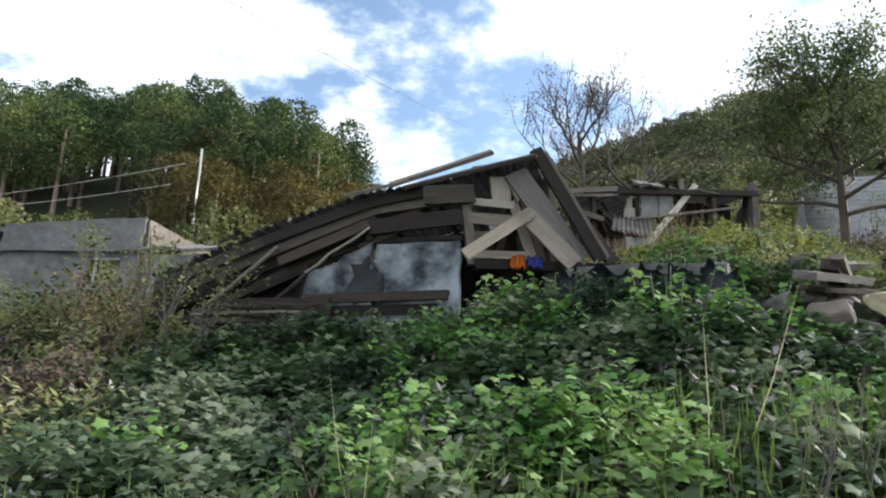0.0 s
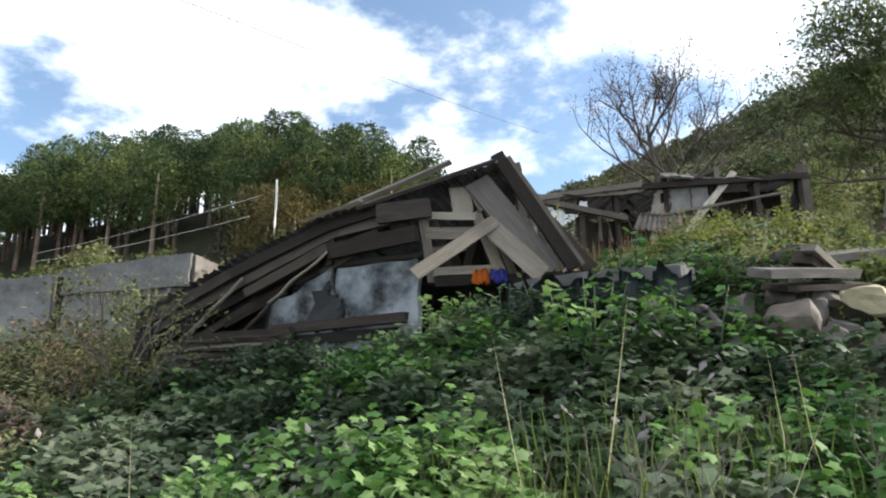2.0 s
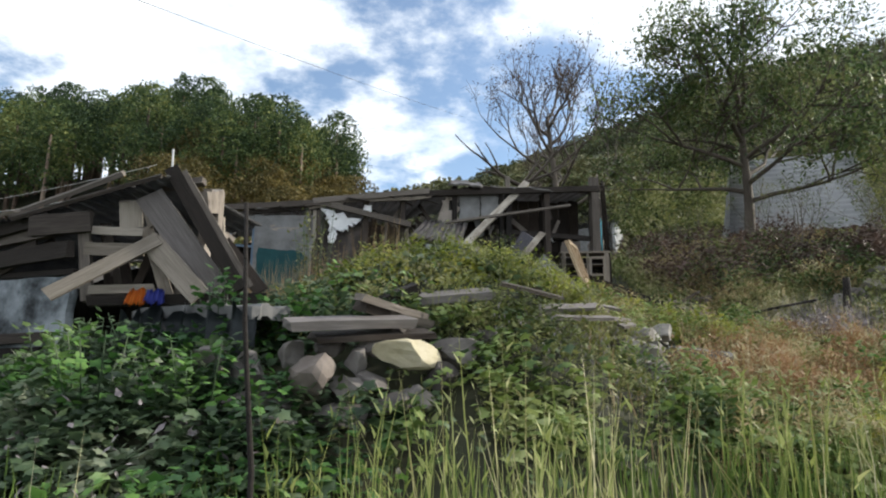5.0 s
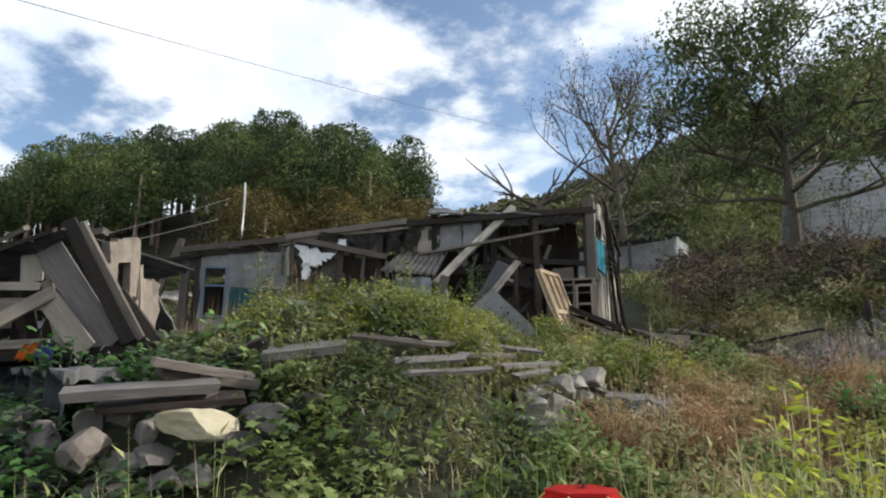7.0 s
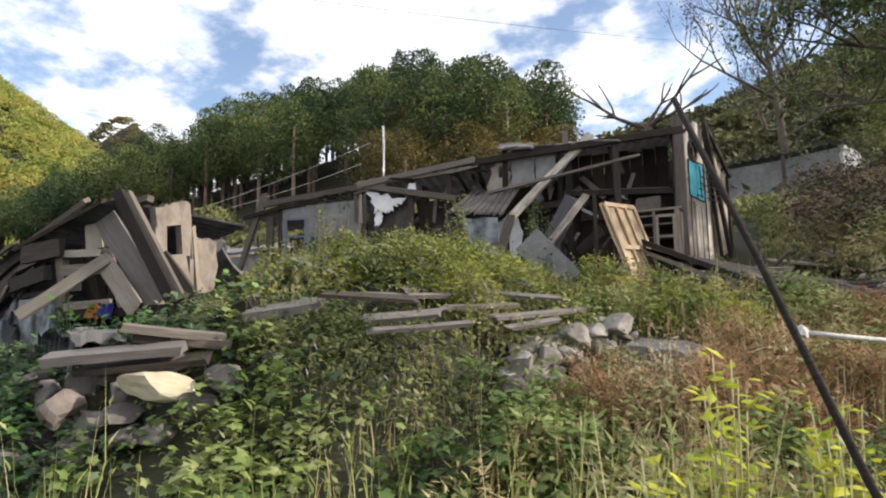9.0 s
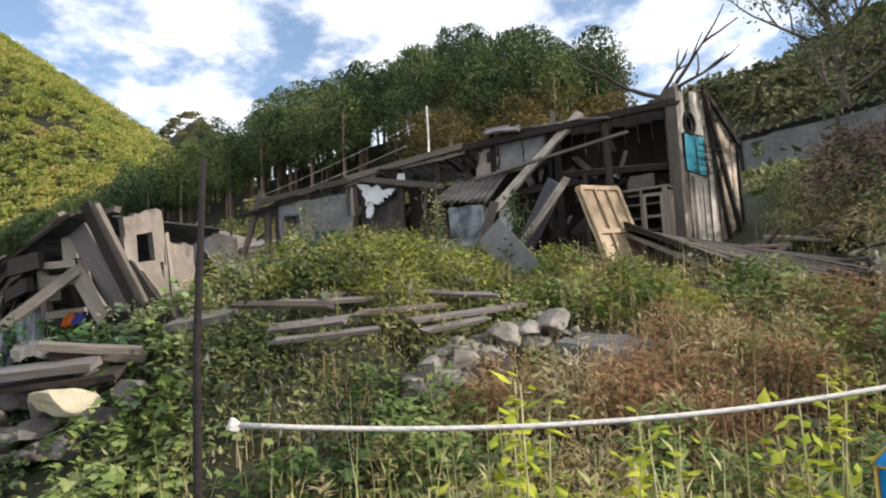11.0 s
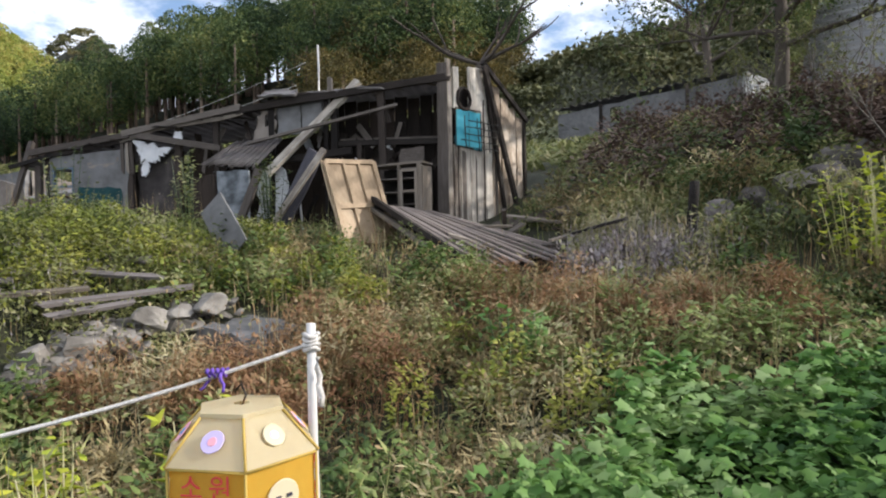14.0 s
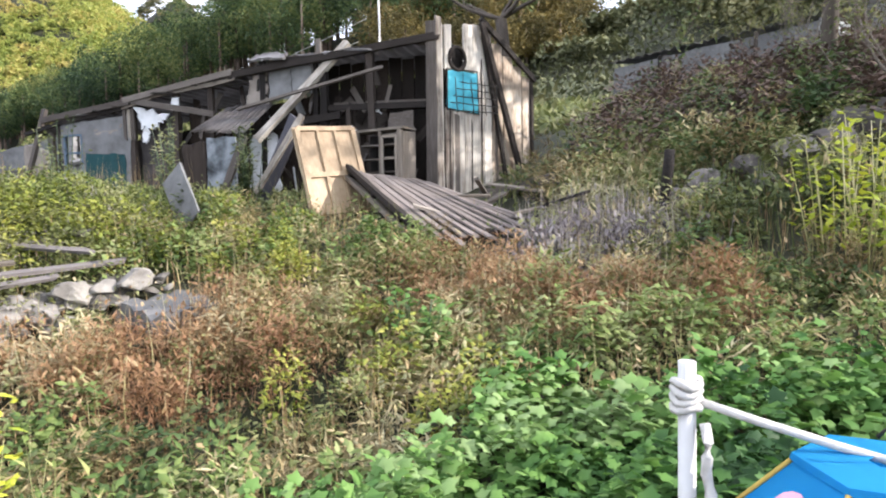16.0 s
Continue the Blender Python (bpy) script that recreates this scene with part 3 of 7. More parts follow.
    board("gable_board", ga(0.55, 3.68, 0.0), ga(0.58, 3.42, 0.0), 0.20, 0.03, M_PALE, h, NGA, "short pale board")
    board("gable_board", ga(0.65, 3.68, 0.02), ga(0.76, 3.44, 0.02), 0.07, 0.025, M_PALE, h, NGA, "pale torn board")
    board("gable_board", ga(0.70, 3.44, -0.02), ga(0.93, 2.82, -0.02), 0.11, 0.03, M_PALE, h, NGA, "pale upright board with a torn edge")
    board("gable_board", ga(0.80, 3.52, -0.05), ga(1.05, 2.82, -0.05), 0.08, 0.03, M_WOOD, h, NGA)
    board("slat", ga(0.22, 3.375, 0.05), ga(0.68, 3.375, 0.04), 0.075, 0.03, M_PALE, h, NGA, "pale grey slat")
    board("slat", ga(0.24, 3.20, 0.05), ga(0.72, 3.21, 0.04), 0.115, 0.03, M_PALE, h, NGA, "pale grey slat")
    board("slat", ga(0.28, 3.03, 0.02), ga(0.46, 3.04, 0.02), 0.09, 0.03, M_WOOD, h, NGA)
    board("slat", ga(0.30, 2.83, 0.05), ga(0.84, 2.86, 0.04), 0.08, 0.05, M_PALE, h, NGA, "pale grey slat")
    board("cross_board", (0.20, 5.78, 2.74), ga(0.86, 3.30, 0.14), 0.12, 0.04, M_PALE, h, NGA, "pale board leaning across the gable")
    board("corner_post", ga(0.29, 2.72, 0.02), ga(0.20, 3.38, 0.02), 0.09, 0.08, M_WOOD, h, NGA, "short grey corner post")
    board("board_end", fa(-0.15, 3.38, 0.24), ga(0.27, 3.44, 0.10), 0.19, 0.06, M_WOOD, h, NFA, "short thick board end")
    panel("gable_lining", [ga(0.25, 1.9, -0.35), ga(1.60, 1.9, -0.35), ga(1.50, 2.9, -0.35), ga(0.85, 3.75, -0.35)], 0.03, M_VOID, h, "near-black sheet for the shade behind the gable boards")
    for k in range(7):
        x = r.uniform(0.35, 1.1)
        board("inner_board", ga(x, 2.75, -0.2), ga(x + r.uniform(-0.25, 0.25), r.uniform(3.1, 3.5), -0.22), r.uniform(0.05, 0.1), 0.03, r.choice([M_DARK, M_WOOD]), h, NGA)
    board("sill", ga(0.30, 2.73, 0.02), ga(1.80, 2.80, 0.02), 0.09, 0.14, M_DARK, h, NGA)


M_PATCH = mat("near_black_plaster", [(0.012, 0.013, 0.014), (0.028, 0.03, 0.032), (0.06, 0.065, 0.07)], 5, bump=0.3)
M_GREYB = mat("grey_violet_weathered_wood", [(0.075, 0.066, 0.06), (0.15, 0.135, 0.128), (0.25, 0.23, 0.22)], 3, stretch=LONG, bump=0.5)
collapsed_house()
slab = panel("concrete_slab", [(1.05, 5.54, 2.50), (2.24, 4.90, 2.48), (2.40, 5.22, 2.50), (1.20, 5.86, 2.52)], 0.09, M_GREYROOF, None, "", 0.02)
tagged(slab, "broken grey concrete slab lying before the gable", "slab")
tarp = wavy("tarpaulin", [(1.02, 5.50, 2.05), (2.26, 4.84, 1.98), (2.29, 4.85, 2.54), (1.00, 5.50, 2.55)], 6, 0.045, M_TARP, None, "", 6, 0.07)
tagged(tarp, "wrinkled black tarpaulin hanging below the concrete slab", "tarpaulin")
cloth = wavy("cloth_scrap", [ga(0.62, 2.70, 0.16), ga(0.80, 2.70, 0.16), ga(0.79, 2.85, 0.12), ga(0.66, 2.84, 0.12)], 3, 0.018, M_ORANGE, None, "", 5, 0.03)
tagged(cloth, "bright orange cloth scrap hanging among the gable boards", "cloth")
scrap = wavy("tarpaulin_scrap", [ga(0.79, 2.71, 0.2), ga(0.97, 2.71, 0.2), ga(0.95, 2.83, 0.14), ga(0.81, 2.84, 0.14)], 2, 0.02, M_BLUE, None, "", 5, 0.03)
tagged(scrap, "deep blue plastic scrap lying below the gable boards", "tarpaulin")


def wall_fragment():
    w = thing("wall_fragment", (1.15, 6.9, ground_z(1.15, 6.9)), "leaning pale plaster wall slab with a square hole", "wall")
    panel("plaster_slab", [(1.18, 6.52, 2.5), (1.11, 7.22, 2.5), (1.13, 6.98, 3.98), (1.18, 6.50, 3.84)], -0.08, M_WARM, w, "", 0.02, hole=(0.30, 0.62, 0.70, 0.84))
    panel("broken_wing", [(1.10, 7.05, 2.6), (1.06, 7.36, 2.6), (1.08, 7.48, 3.56), (1.12, 7.03, 3.66)], -0.06, M_WARM, w, "pale broken plaster wing", 0.05)
    board("stud", (1.10, 7.06, 3.72), (1.16, 7.16, 2.6), 0.05, 0.05, M_PALE, w, (1, 0, 0))


def back_fragment():
    w = thing("wall_fragment", (-2.4, 10.95, ground_z(-2.4, 10.95)), "pale broken wall piece standing in the yard", "wall")
    panel("plaster_slab", [(-2.8, 10.9, 2.7), (-2.1, 10.95, 2.8), (-2.08, 10.95, 4.22), (-2.75, 10.9, 4.42)], 0.1, M_WARM, w, "", 0.04)


back_fragment()

wall_fragment()


def ground_things():
    for p0, p1, w, t, mt, lb in (
        ((2.60, 4.48, 2.40), (3.30, 4.92, 2.46), 0.17, 0.06, M_GREYB, "grey weathered plank lying on the stone heap"),
        ((2.72, 4.62, 2.33), (3.42, 5.02, 2.39), 0.20, 0.04, M_DARK, "dark plank below the pale one on the stone heap"),
        ((2.98, 4.70, 2.60), (3.36, 5.22, 2.52), 0.10, 0.05, M_WOOD, "weathered plank slanting down behind the stone heap"),
        ((2.98, 4.80, 2.56), (3.24, 5.14, 2.50), 0.13, 0.09, M_DARK, "dark short timber under the slanting plank"),
        ((3.10, 4.96, 2.52), (3.40, 5.24, 2.47), 0.12, 0.06, M_PALE, "short pale plank offcut behind the stone heap"),
        ((3.30, 5.50, 2.68), (3.85, 5.62, 2.74), 0.22, 0.06, M_GREYB, "grey bleached board half sunk in the mound"),
        ((3.0, 5.50, 2.62), (3.30, 5.58, 2.76), 0.14, 0.13, M_DARK, "dark charred beam end on the mound"),
    ):
        ob = board("plank", p0, p1, w, t, mt, None, (0, -0.3, 1))
        tagged(ob, lb, "plank", "planks by the stone heap")
    rr = random.Random(17)
    for p0, p1, w in (((4.90, 6.36, 2.66), (5.36, 7.40, 2.73), 0.10), ((4.27, 6.12, 2.88), (4.34, 7.10, 2.93), 0.11), ((3.94, 5.55, 2.84), (4.42, 6.02, 2.80), 0.11), ((4.24, 5.58, 2.66), (4.72, 5.86, 2.70), 0.10),
                      ((4.08, 7.38, 2.96), (4.90, 7.34, 2.96), 0.10), ((4.62, 6.10, 2.74), (4.98, 6.70, 2.76), 0.07), ((4.10, 5.80, 2.84), (4.52, 6.40, 2.84), 0.06), ((4.40, 6.55, 2.88), (4.72, 7.20, 2.90), 0.08),
                      ((5.02, 6.34, 2.58), (5.26, 6.86, 2.64), 0.07), ((4.35, 5.52, 2.58), (4.85, 5.98, 2.62), 0.06), ((4.60, 6.85, 2.88), (5.20, 7.18, 2.82), 0.07)):
        ob = board("plank", (p0[0], p0[1], p0[2] - 0.035), (p1[0], p1[1], p1[2] - 0.035), w * 0.8, 0.03, rr.choice([M_PALE, M_WOOD, M_GREYB]), None, (rr.uniform(-0.2, 0.3), -0.7, 1), "", 0.05)
        tagged(ob, "weathered grey plank half buried in weeds on the mound", "plank", "planks on the mound")
    for p0, p1 in (((6.35, 6.6, 1.95), (5.6, 6.3, 1.98)), ((6.3, 6.5, 1.90), (5.5, 6.15, 1.95)), ((6.4, 6.42, 1.86), (5.7, 6.05, 1.88)), ((6.2, 6.3, 1.84), (5.6, 5.95, 1.85))):
        ob = board("plank", p0, p1, 0.07, 0.03, M_WOOD, None, (0, -0.3, 1))
        tagged(ob, "thin grey lath lying in the weeds", "plank", "laths in the weeds")
    heap = thing("stone_heap", (2.8, 4.8, ground_z(2.8, 4.8)), "heap of tumbled grey field stones from a dry wall", "stones")
    r = random.Random(3)
    rocks = [((2.46, 4.50, 1.88), (0.54, 0.34, 0.22)), ((3.62, 4.98, 2.26), (0.32, 0.26, 0.20)), ((2.98, 4.72, 2.20), (0.14, 0.2, 0.26)), ((2.94, 4.58, 2.02), (0.26, 0.26, 0.20)), ((3.10, 4.66, 2.06), (0.34, 0.26, 0.14)),
             ((3.06, 4.80, 2.28), (0.22, 0.2, 0.16)), ((3.50, 4.84, 2.10), (0.26, 0.26, 0.22)), ((3.20, 4.58, 1.94), (0.32, 0.26, 0.16)), ((2.78, 4.76, 2.28), (0.22, 0.2, 0.16)), ((3.36, 4.66, 1.96), (0.30, 0.26, 0.18)),
             ((2.30, 4.72, 2.10), (0.30, 0.28, 0.26)), ((2.02, 4.86, 2.14), (0.32, 0.3, 0.30)), ((2.95, 4.42, 1.86), (0.36, 0.26, 0.18)), ((2.62, 4.30, 1.76), (0.40, 0.30, 0.18)), ((2.20, 4.52, 1.88), (0.30, 0.28, 0.22)), ((3.20, 4.92, 2.34), (0.24, 0.22, 0.14)), ((2.55, 4.78, 2.22), (0.26, 0.22, 0.2)), ((3.75, 5.18, 2.34), (0.26, 0.24, 0.16)), ((2.10, 4.40, 1.80), (0.34, 0.3, 0.2))]
    for k, (p, s) in enumerate(rocks):
        rock("stone", p, s, k + 2, M_STONE, heap, "", (r.uniform(-20, 20), r.uniform(-20, 20), r.uniform(0, 180)))
    rock("stone", (2.72, 4.52, 2.09), (0.32, 0.34, 0.30), 61, M_BSTONE, heap, "brown squared stone", (6, -12, 30))
    rock("stone", (3.33, 4.74, 2.25), (0.46, 0.24, 0.19), 60, M_YSTONE, heap, "long stone with sunlight in its yellowish colour", (4, 4, 32))
    pile = thing("stone_pile", (5.3, 6.7, ground_z(5.3, 6.7)), "pale rubble stones spilling down the weedy bank", "stones")
    for k in range(150):
        s = r.random()
        bend = 5.16 + 0.12 * s + 0.52 * max(0.0, s - 0.45)
        x, y = bend + r.gauss(0, 0.10), 6.0 + 1.5 * s + r.uniform(-0.08, 0.08)
        q = r.choice((0.05, 0.06, 0.08, 0.10, 0.12, 0.15, 0.18))
        rock("stone", (x, y, ground_z(x, y) + 0.13 - 1.3 * abs(x - bend) ** 1.5 + r.uniform(-0.02, 0.03)), (q * 1.4, q * 1.1, q * 0.8), 70 + k, M_RUBBLE, pile, "", (r.uniform(-30, 30), r.uniform(-30, 30), r.uniform(0, 180)), "", 2)
    for k, (x, y, q) in enumerate(((5.30, 6.40, 0.24), (5.40, 6.95, 0.26), (5.62, 7.28, 0.25), (5.18, 6.12, 0.2), (5.50, 7.12, 0.2))):
        rock("stone", (x, y, ground_z(x, y) + 0.20), (q * 1.3, q, q * 0.8), 240 + k, M_RUBBLE, pile, "larger pale stone", (r.uniform(-15, 15), r.uniform(-15, 15), r.uniform(0, 180)))
    big = panel("flat_stone", [(5.74, 7.10, 2.22), (6.22, 7.02, 2.16), (6.34, 7.52, 2.22), (5.80, 7.66, 2.28)], 0.17, M_GREYROOF, None, "", 0.035)
    tagged(big, "large flat grey stone slab tilted on the bank", "stone")
    for k, (x, y, s) in enumerate(((8.0, 5.4, 0.17), (9.55, 10.9, 0.4), (9.9, 11.2, 0.5), (10.3, 11.3, 0.55), (9.3, 10.7, 0.35), (10.1, 10.9, 0.3), (10.6, 11.5, 0.5), (9.75, 11.5, 0.35), (10.9, 11.8, 0.6), (9.0, 10.5, 0.3), (10.2, 12.2, 0.5), (11.2, 12.4, 0.5))):
        ob = rock("stone", (x, y, ground_z(x, y) + s * 0.28), (s * 1.2, s, s * 0.8), 140 + k, M_STONE, None, "", (r.uniform(-15, 15), r.uniform(-15, 15), r.uniform(0, 180)))
        tagged(ob, "grey field stone lying among the weeds", "stone", "stones on the slope")
    post = stick("broken_post", (9.25, 10.3, ground_z(9.25, 10.3) - 0.05), (9.30, 10.3, 3.6), 0.06, 0.05, M_DARK, None, "", 0.006)
    tagged(post, "short dark rotten post standing in the weeds", "post")


ground_things()

# ---- the ruined house behind the mound ----
GB0, GB1 = Vector((5.92, 11.72, 0)), Vector((6.49, 13.78, 0))
NGB = Vector((0.964, -0.266, 0))
NFB = Vector((0.284, -0.959, 0))


def ruined_house():
    h = thing("ruined_house", (3.2, 11.5, ground_z(3.2, 11.5)), "ruined old wooden house with broken front and bleached plank gable", "house")

    def fb(x, z, out=0.0):
        p = Vector((x, 11.75 - (5.9 - x) * 0.296, z)) + NFB * out
        return tuple(p)

    def gb(s, z, out=0.0):
        p = GB0.lerp(GB1, s) + NGB * out
        return (p.x, p.y, z)

    # gable of upright bleached planks, sun glare put into the paler ones
    edges = [0.0, 0.085, 0.155, 0.27, 0.36, 0.475, 0.56, 0.68, 0.79, 0.90, 1.0]

    def top(s):
        return 5.60 + 0.15 * s / 0.42 if s < 0.42 else 5.75 - 0.66 * (s - 0.42) / 0.58

    for k, (a, b) in enumerate(zip(edges, edges[1:])):
        hi = top((a + b) / 2) - RND.uniform(0.0, 0.06)
        lo = 3.02 + RND.uniform(0, 0.14)
        if k in (1, 2, 3):
            hi_low = 4.48
            board("gable_plank", gb((a + b) / 2, lo, 0.02), gb((a + b) / 2, hi_low, 0.02), (b - a) * 2.14 - 0.012, 0.03, M_GABLEX, h, NGB)
            if k != 2:
                board("gable_plank", gb((a + b) / 2, 5.0, 0.02), gb((a + b) / 2, hi, 0.02), (b - a) * 2.14 - 0.012, 0.03, M_GABLEX, h, NGB)
        else:
            board("gable_plank", gb((a + b) / 2, lo, 0.012 * (k % 2)), gb((a + b) / 2, hi, 0.012 * (k % 2)), (b - a) * 2.14 - 0.014, 0.03, M_GABLEX if k < 6 else M_GABLEB, h, NGB)
    for s0, z0, z1, w in ((0.015, 3.15, 4.3, 0.03), (0.125, 3.1, 4.40, 0.025), (0.19, 3.2, 4.38, 0.10), (0.335, 3.2, 4.3, 0.025), (0.44, 3.1, 5.2, 0.02), (0.60, 3.2, 4.9, 0.05)):
        board("gap_batten", gb(s0, z0, 0.036), gb(s0 + 0.006, z1, 0.036), w, 0.012, M_WOOD if w > 0.04 else M_DARK, h, NGB, "dark weathered batten", 0.05)
    panel("plaster_return", [gb(1.02, 3.1, -0.30), gb(1.13, 3.1, -0.30), gb(1.14, 4.72, -0.30), gb(1.02, 5.04, -0.30)], 0.10, M_WARM, h, "pale plastered wall end behind the gable", 0.05)
    # near-black sheet, shade seen through the plank gaps
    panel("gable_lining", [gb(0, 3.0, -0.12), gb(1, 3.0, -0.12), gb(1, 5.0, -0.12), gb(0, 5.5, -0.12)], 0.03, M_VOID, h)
    board("corner_post", fb(5.88, 3.05, 0.05), fb(5.90, 5.62, 0.05), 0.15, 0.12, M_WOOD, h, NFB, "grey corner post")
    board("corner_board", gb(0.02, 3.1, 0.06), gb(0.02, 5.66, 0.06), 0.10, 0.03, M_GABLEX, h, NGB, "bleached corner board")
    board("raking_brace", gb(0.42, 5.74, 0.10), gb(0.89, 3.06, 0.16), 0.09, 0.06, M_DARK, h, NGB, "dark leaning brace")
    board("raking_brace", gb(0.45, 5.60, 0.07), gb(0.70, 3.15, 0.10), 0.06, 0.05, M_DARK, h, NGB)
    board("barge_board", gb(0.42, 5.80, 0.08), gb(1.02, 5.06, 0.08), 0.08, 0.05, M_DARK, h, NGB, "dark sloping barge board")
    board("end_post", gb(1.0, 3.1, 0.04), gb(1.0, 5.06, 0.04), 0.06, 0.05, M_DARK, h, NGB)
    # window with turquoise pane and iron cage
    win = panel("window", [gb(0.10, 4.46, 0.03), gb(0.40, 4.42, 0.03), gb(0.39, 5.00, 0.03), gb(0.11, 4.98, 0.03)], 0.025, M_CYAN, h, "turquoise painted window board", 0.01)
    for s0, z0, s1, z1 in ((0.09, 4.45, 0.41, 4.42), (0.10, 5.0, 0.40, 5.03), (0.10, 4.45, 0.10, 5.0), (0.405, 4.42, 0.395, 5.02), (0.25, 4.44, 0.25, 5.0)):
        board("window_bar", gb(s0, z0, 0.05), gb(s1, z1, 0.05), 0.014, 0.014, M_IRON, win, NGB)
    for k in range(5):
        z = 4.40 + 0.10 * k
        stick("cage_bar", gb(0.02 + 0.03 * k, z, 0.22), gb(0.52, z + 0.03, 0.20), 0.008, 0.008, M_IRON, h, "thin iron cage bar", 0.01)
    for s in (0.12, 0.27, 0.40, 0.52):
        stick("cage_bar", gb(s, 4.38, 0.21), gb(s - 0.02, 4.86, 0.21), 0.008, 0.008, M_IRON, h, "thin iron cage bar", 0.01)
    rim = pole_bm([Vector((0.16 * math.cos(a), 0, 0.16 * math.sin(a))) for a in [2 * math.pi * k / 16 for k in range(17)]], [0.028] * 17, 6)
    part("round_hoop", rim, M_DARK, h, "dark round hoop", Matrix.Translation(gb(0.20, 5.16, 0.05)) @ pose(0, 0, 0, 0, 0, 74))
    board("hole_stud", gb(0.33, 4.98, -0.02), gb(0.34, 5.7, -0.02), 0.05, 0.05, M_RUST, h, NGB, "reddish brown stud")
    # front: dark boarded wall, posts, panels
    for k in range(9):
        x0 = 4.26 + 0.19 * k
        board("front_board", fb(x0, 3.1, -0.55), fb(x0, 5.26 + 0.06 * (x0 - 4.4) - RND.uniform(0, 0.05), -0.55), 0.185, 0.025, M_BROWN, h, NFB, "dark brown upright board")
    for x, z0, z1, w in ((5.05, 3.2, 5.34, 0.10), (4.34, 3.1, 5.28, 0.10), (4.22, 3.1, 5.2, 0.06), (3.42, 3.1, 5.24, 0.09), (2.62, 3.2, 5.0, 0.08), (2.0, 3.2, 4.85, 0.09), (1.28, 3.1, 4.72, 0.09), (0.0, 3.1, 4.6, 0.09), (4.7, 3.1, 4.5, 0.06)):
        board("post", fb(x, z0, 0.02), fb(x + RND.uniform(-0.03, 0.03), z1, 0.02), w, w, M_DARK, h, NFB)
    panel("wall_panel", [fb(3.52, 4.66, 0.0), fb(3.86, 4.70, 0.0), fb(3.86, 5.14, 0.0), fb(3.54, 5.12, 0.0)], 0.03, M_PLASTER, h, "grey wall panel", 0.012)
    panel("wall_panel", [fb(3.88, 4.74, 0.01), fb(4.18, 4.76, 0.01), fb(4.18, 5.12, 0.01), fb(3.88, 5.14, 0.01)], 0.03, M_PLASTER, h, "grey wall panel", 0.012)
    panel("wall_panel", [fb(3.18, 4.5, 0.02), fb(3.5, 4.62, 0.02), fb(3.5, 5.1, 0.02), fb(3.22, 5.02, 0.02)], 0.03, M_WARM, h, "crooked brownish panel", 0.05, hole=(0.45, 0.5, 0.9, 0.85))
    panel("wall_panel", [fb(5.25, 4.0, 0.0), fb(5.62, 4.0, 0.0), fb(5.62, 4.42, 0.0), fb(5.28, 4.40, 0.0)], 0.03, M_WOOD, h, "grey low panel", 0.02)
    # back wall coloured near black to stand for the dim interior
    panel("back_wall", [fb(-0.6, 2.9, -1.9), fb(6.3, 2.9, -1.9), fb(6.3, 5.4, -1.9), fb(-0.6, 4.3, -1.9)], 0.06, M_VOID, h, "back wall with the interior shade in its colour")
    panel("middle_wall", [fb(2.0, 3.0, -0.8), fb(4.4, 3.0, -0.8), fb(4.4, 4.9, -0.8), fb(2.0, 4.6, -0.8)], 0.05, M_BROWN, h, "dark partition wall with interior shade in its colour")
    panel("plaster_wall", [fb(0.02, 3.1, 0.0), fb(1.24, 3.1, 0.0), fb(1.24, 4.58, 0.0), fb(0.02, 4.48, 0.0)], 0.07, M_PLASTER, h, "pale grey plaster wall with a window opening", 0.02, hole=(0.04, 0.30, 0.30, 0.86))
    for a, b in (((0.07, 3.55), (0.07, 4.30)), ((0.38, 3.55), (0.38, 4.30)), ((0.07, 4.30), (0.38, 4.30)), ((0.07, 4.02), (0.38, 4.02)), ((0.07, 3.55), (0.38, 3.55))):
        board("window_frame", fb(a[0], a[1], 0.06), fb(b[0], b[1], 0.06), 0.03, 0.04, M_BLUEDARK, h, NFB)
    panel("lower_panel", [fb(0.45, 3.1, 0.05), fb(1.15, 3.1, 0.05), fb(1.15, 3.98, 0.05), fb(0.45, 4.02, 0.05)], 0.03, M_TEALDARK, h, "dark teal lower panel", 0.02)
    panel("white_patch", [fb(1.47, 4.36, 0.06), fb(1.72, 4.36, 0.06), fb(1.92, 4.54, 0.06), fb(1.36, 4.70, 0.06)], 0.04, M_LIME, h, "torn white lime patch", 0.04)
    panel("white_patch", [fb(1.46, 4.14, 0.05), fb(1.56, 4.14, 0.05), fb(1.60, 4.38, 0.05), fb(1.48, 4.38, 0.05)], 0.03, M_LIME, h, "torn white lime strip", 0.02)
    panel("white_patch", [fb(1.96, 4.60, 0.06), fb(2.10, 4.58, 0.06), fb(2.10, 4.79, 0.06), fb(2.00, 4.78, 0.06)], 0.03, M_LIME, h, "small white lime patch", 0.015)
    # recessed panels whose dark colours stand for shade in the openings
    panel("wall_panel", [fb(1.34, 3.1, -0.10), fb(2.02, 3.1, -0.10), fb(2.02, 4.50, -0.10), fb(1.34, 4.6, -0.10)], 0.05, M_DIMWALL, h, "wall panel darkened for the shade inside", 0.04)
    panel("wall_panel", [fb(2.05, 3.1, -0.3), fb(2.6, 3.1, -0.3), fb(2.6, 4.5, -0.3), fb(2.05, 4.6, -0.3)], 0.05, M_BROWN, h, "dark brown panel for the shade of the hole", 0.04)
    panel("wall_panel", [fb(0.62, 4.30, 0.05), fb(1.10, 4.30, 0.05), fb(1.10, 4.54, 0.05), fb(0.62, 4.50, 0.05)], 0.02, M_WARM, h, "pale patched panel under the eave", 0.02)
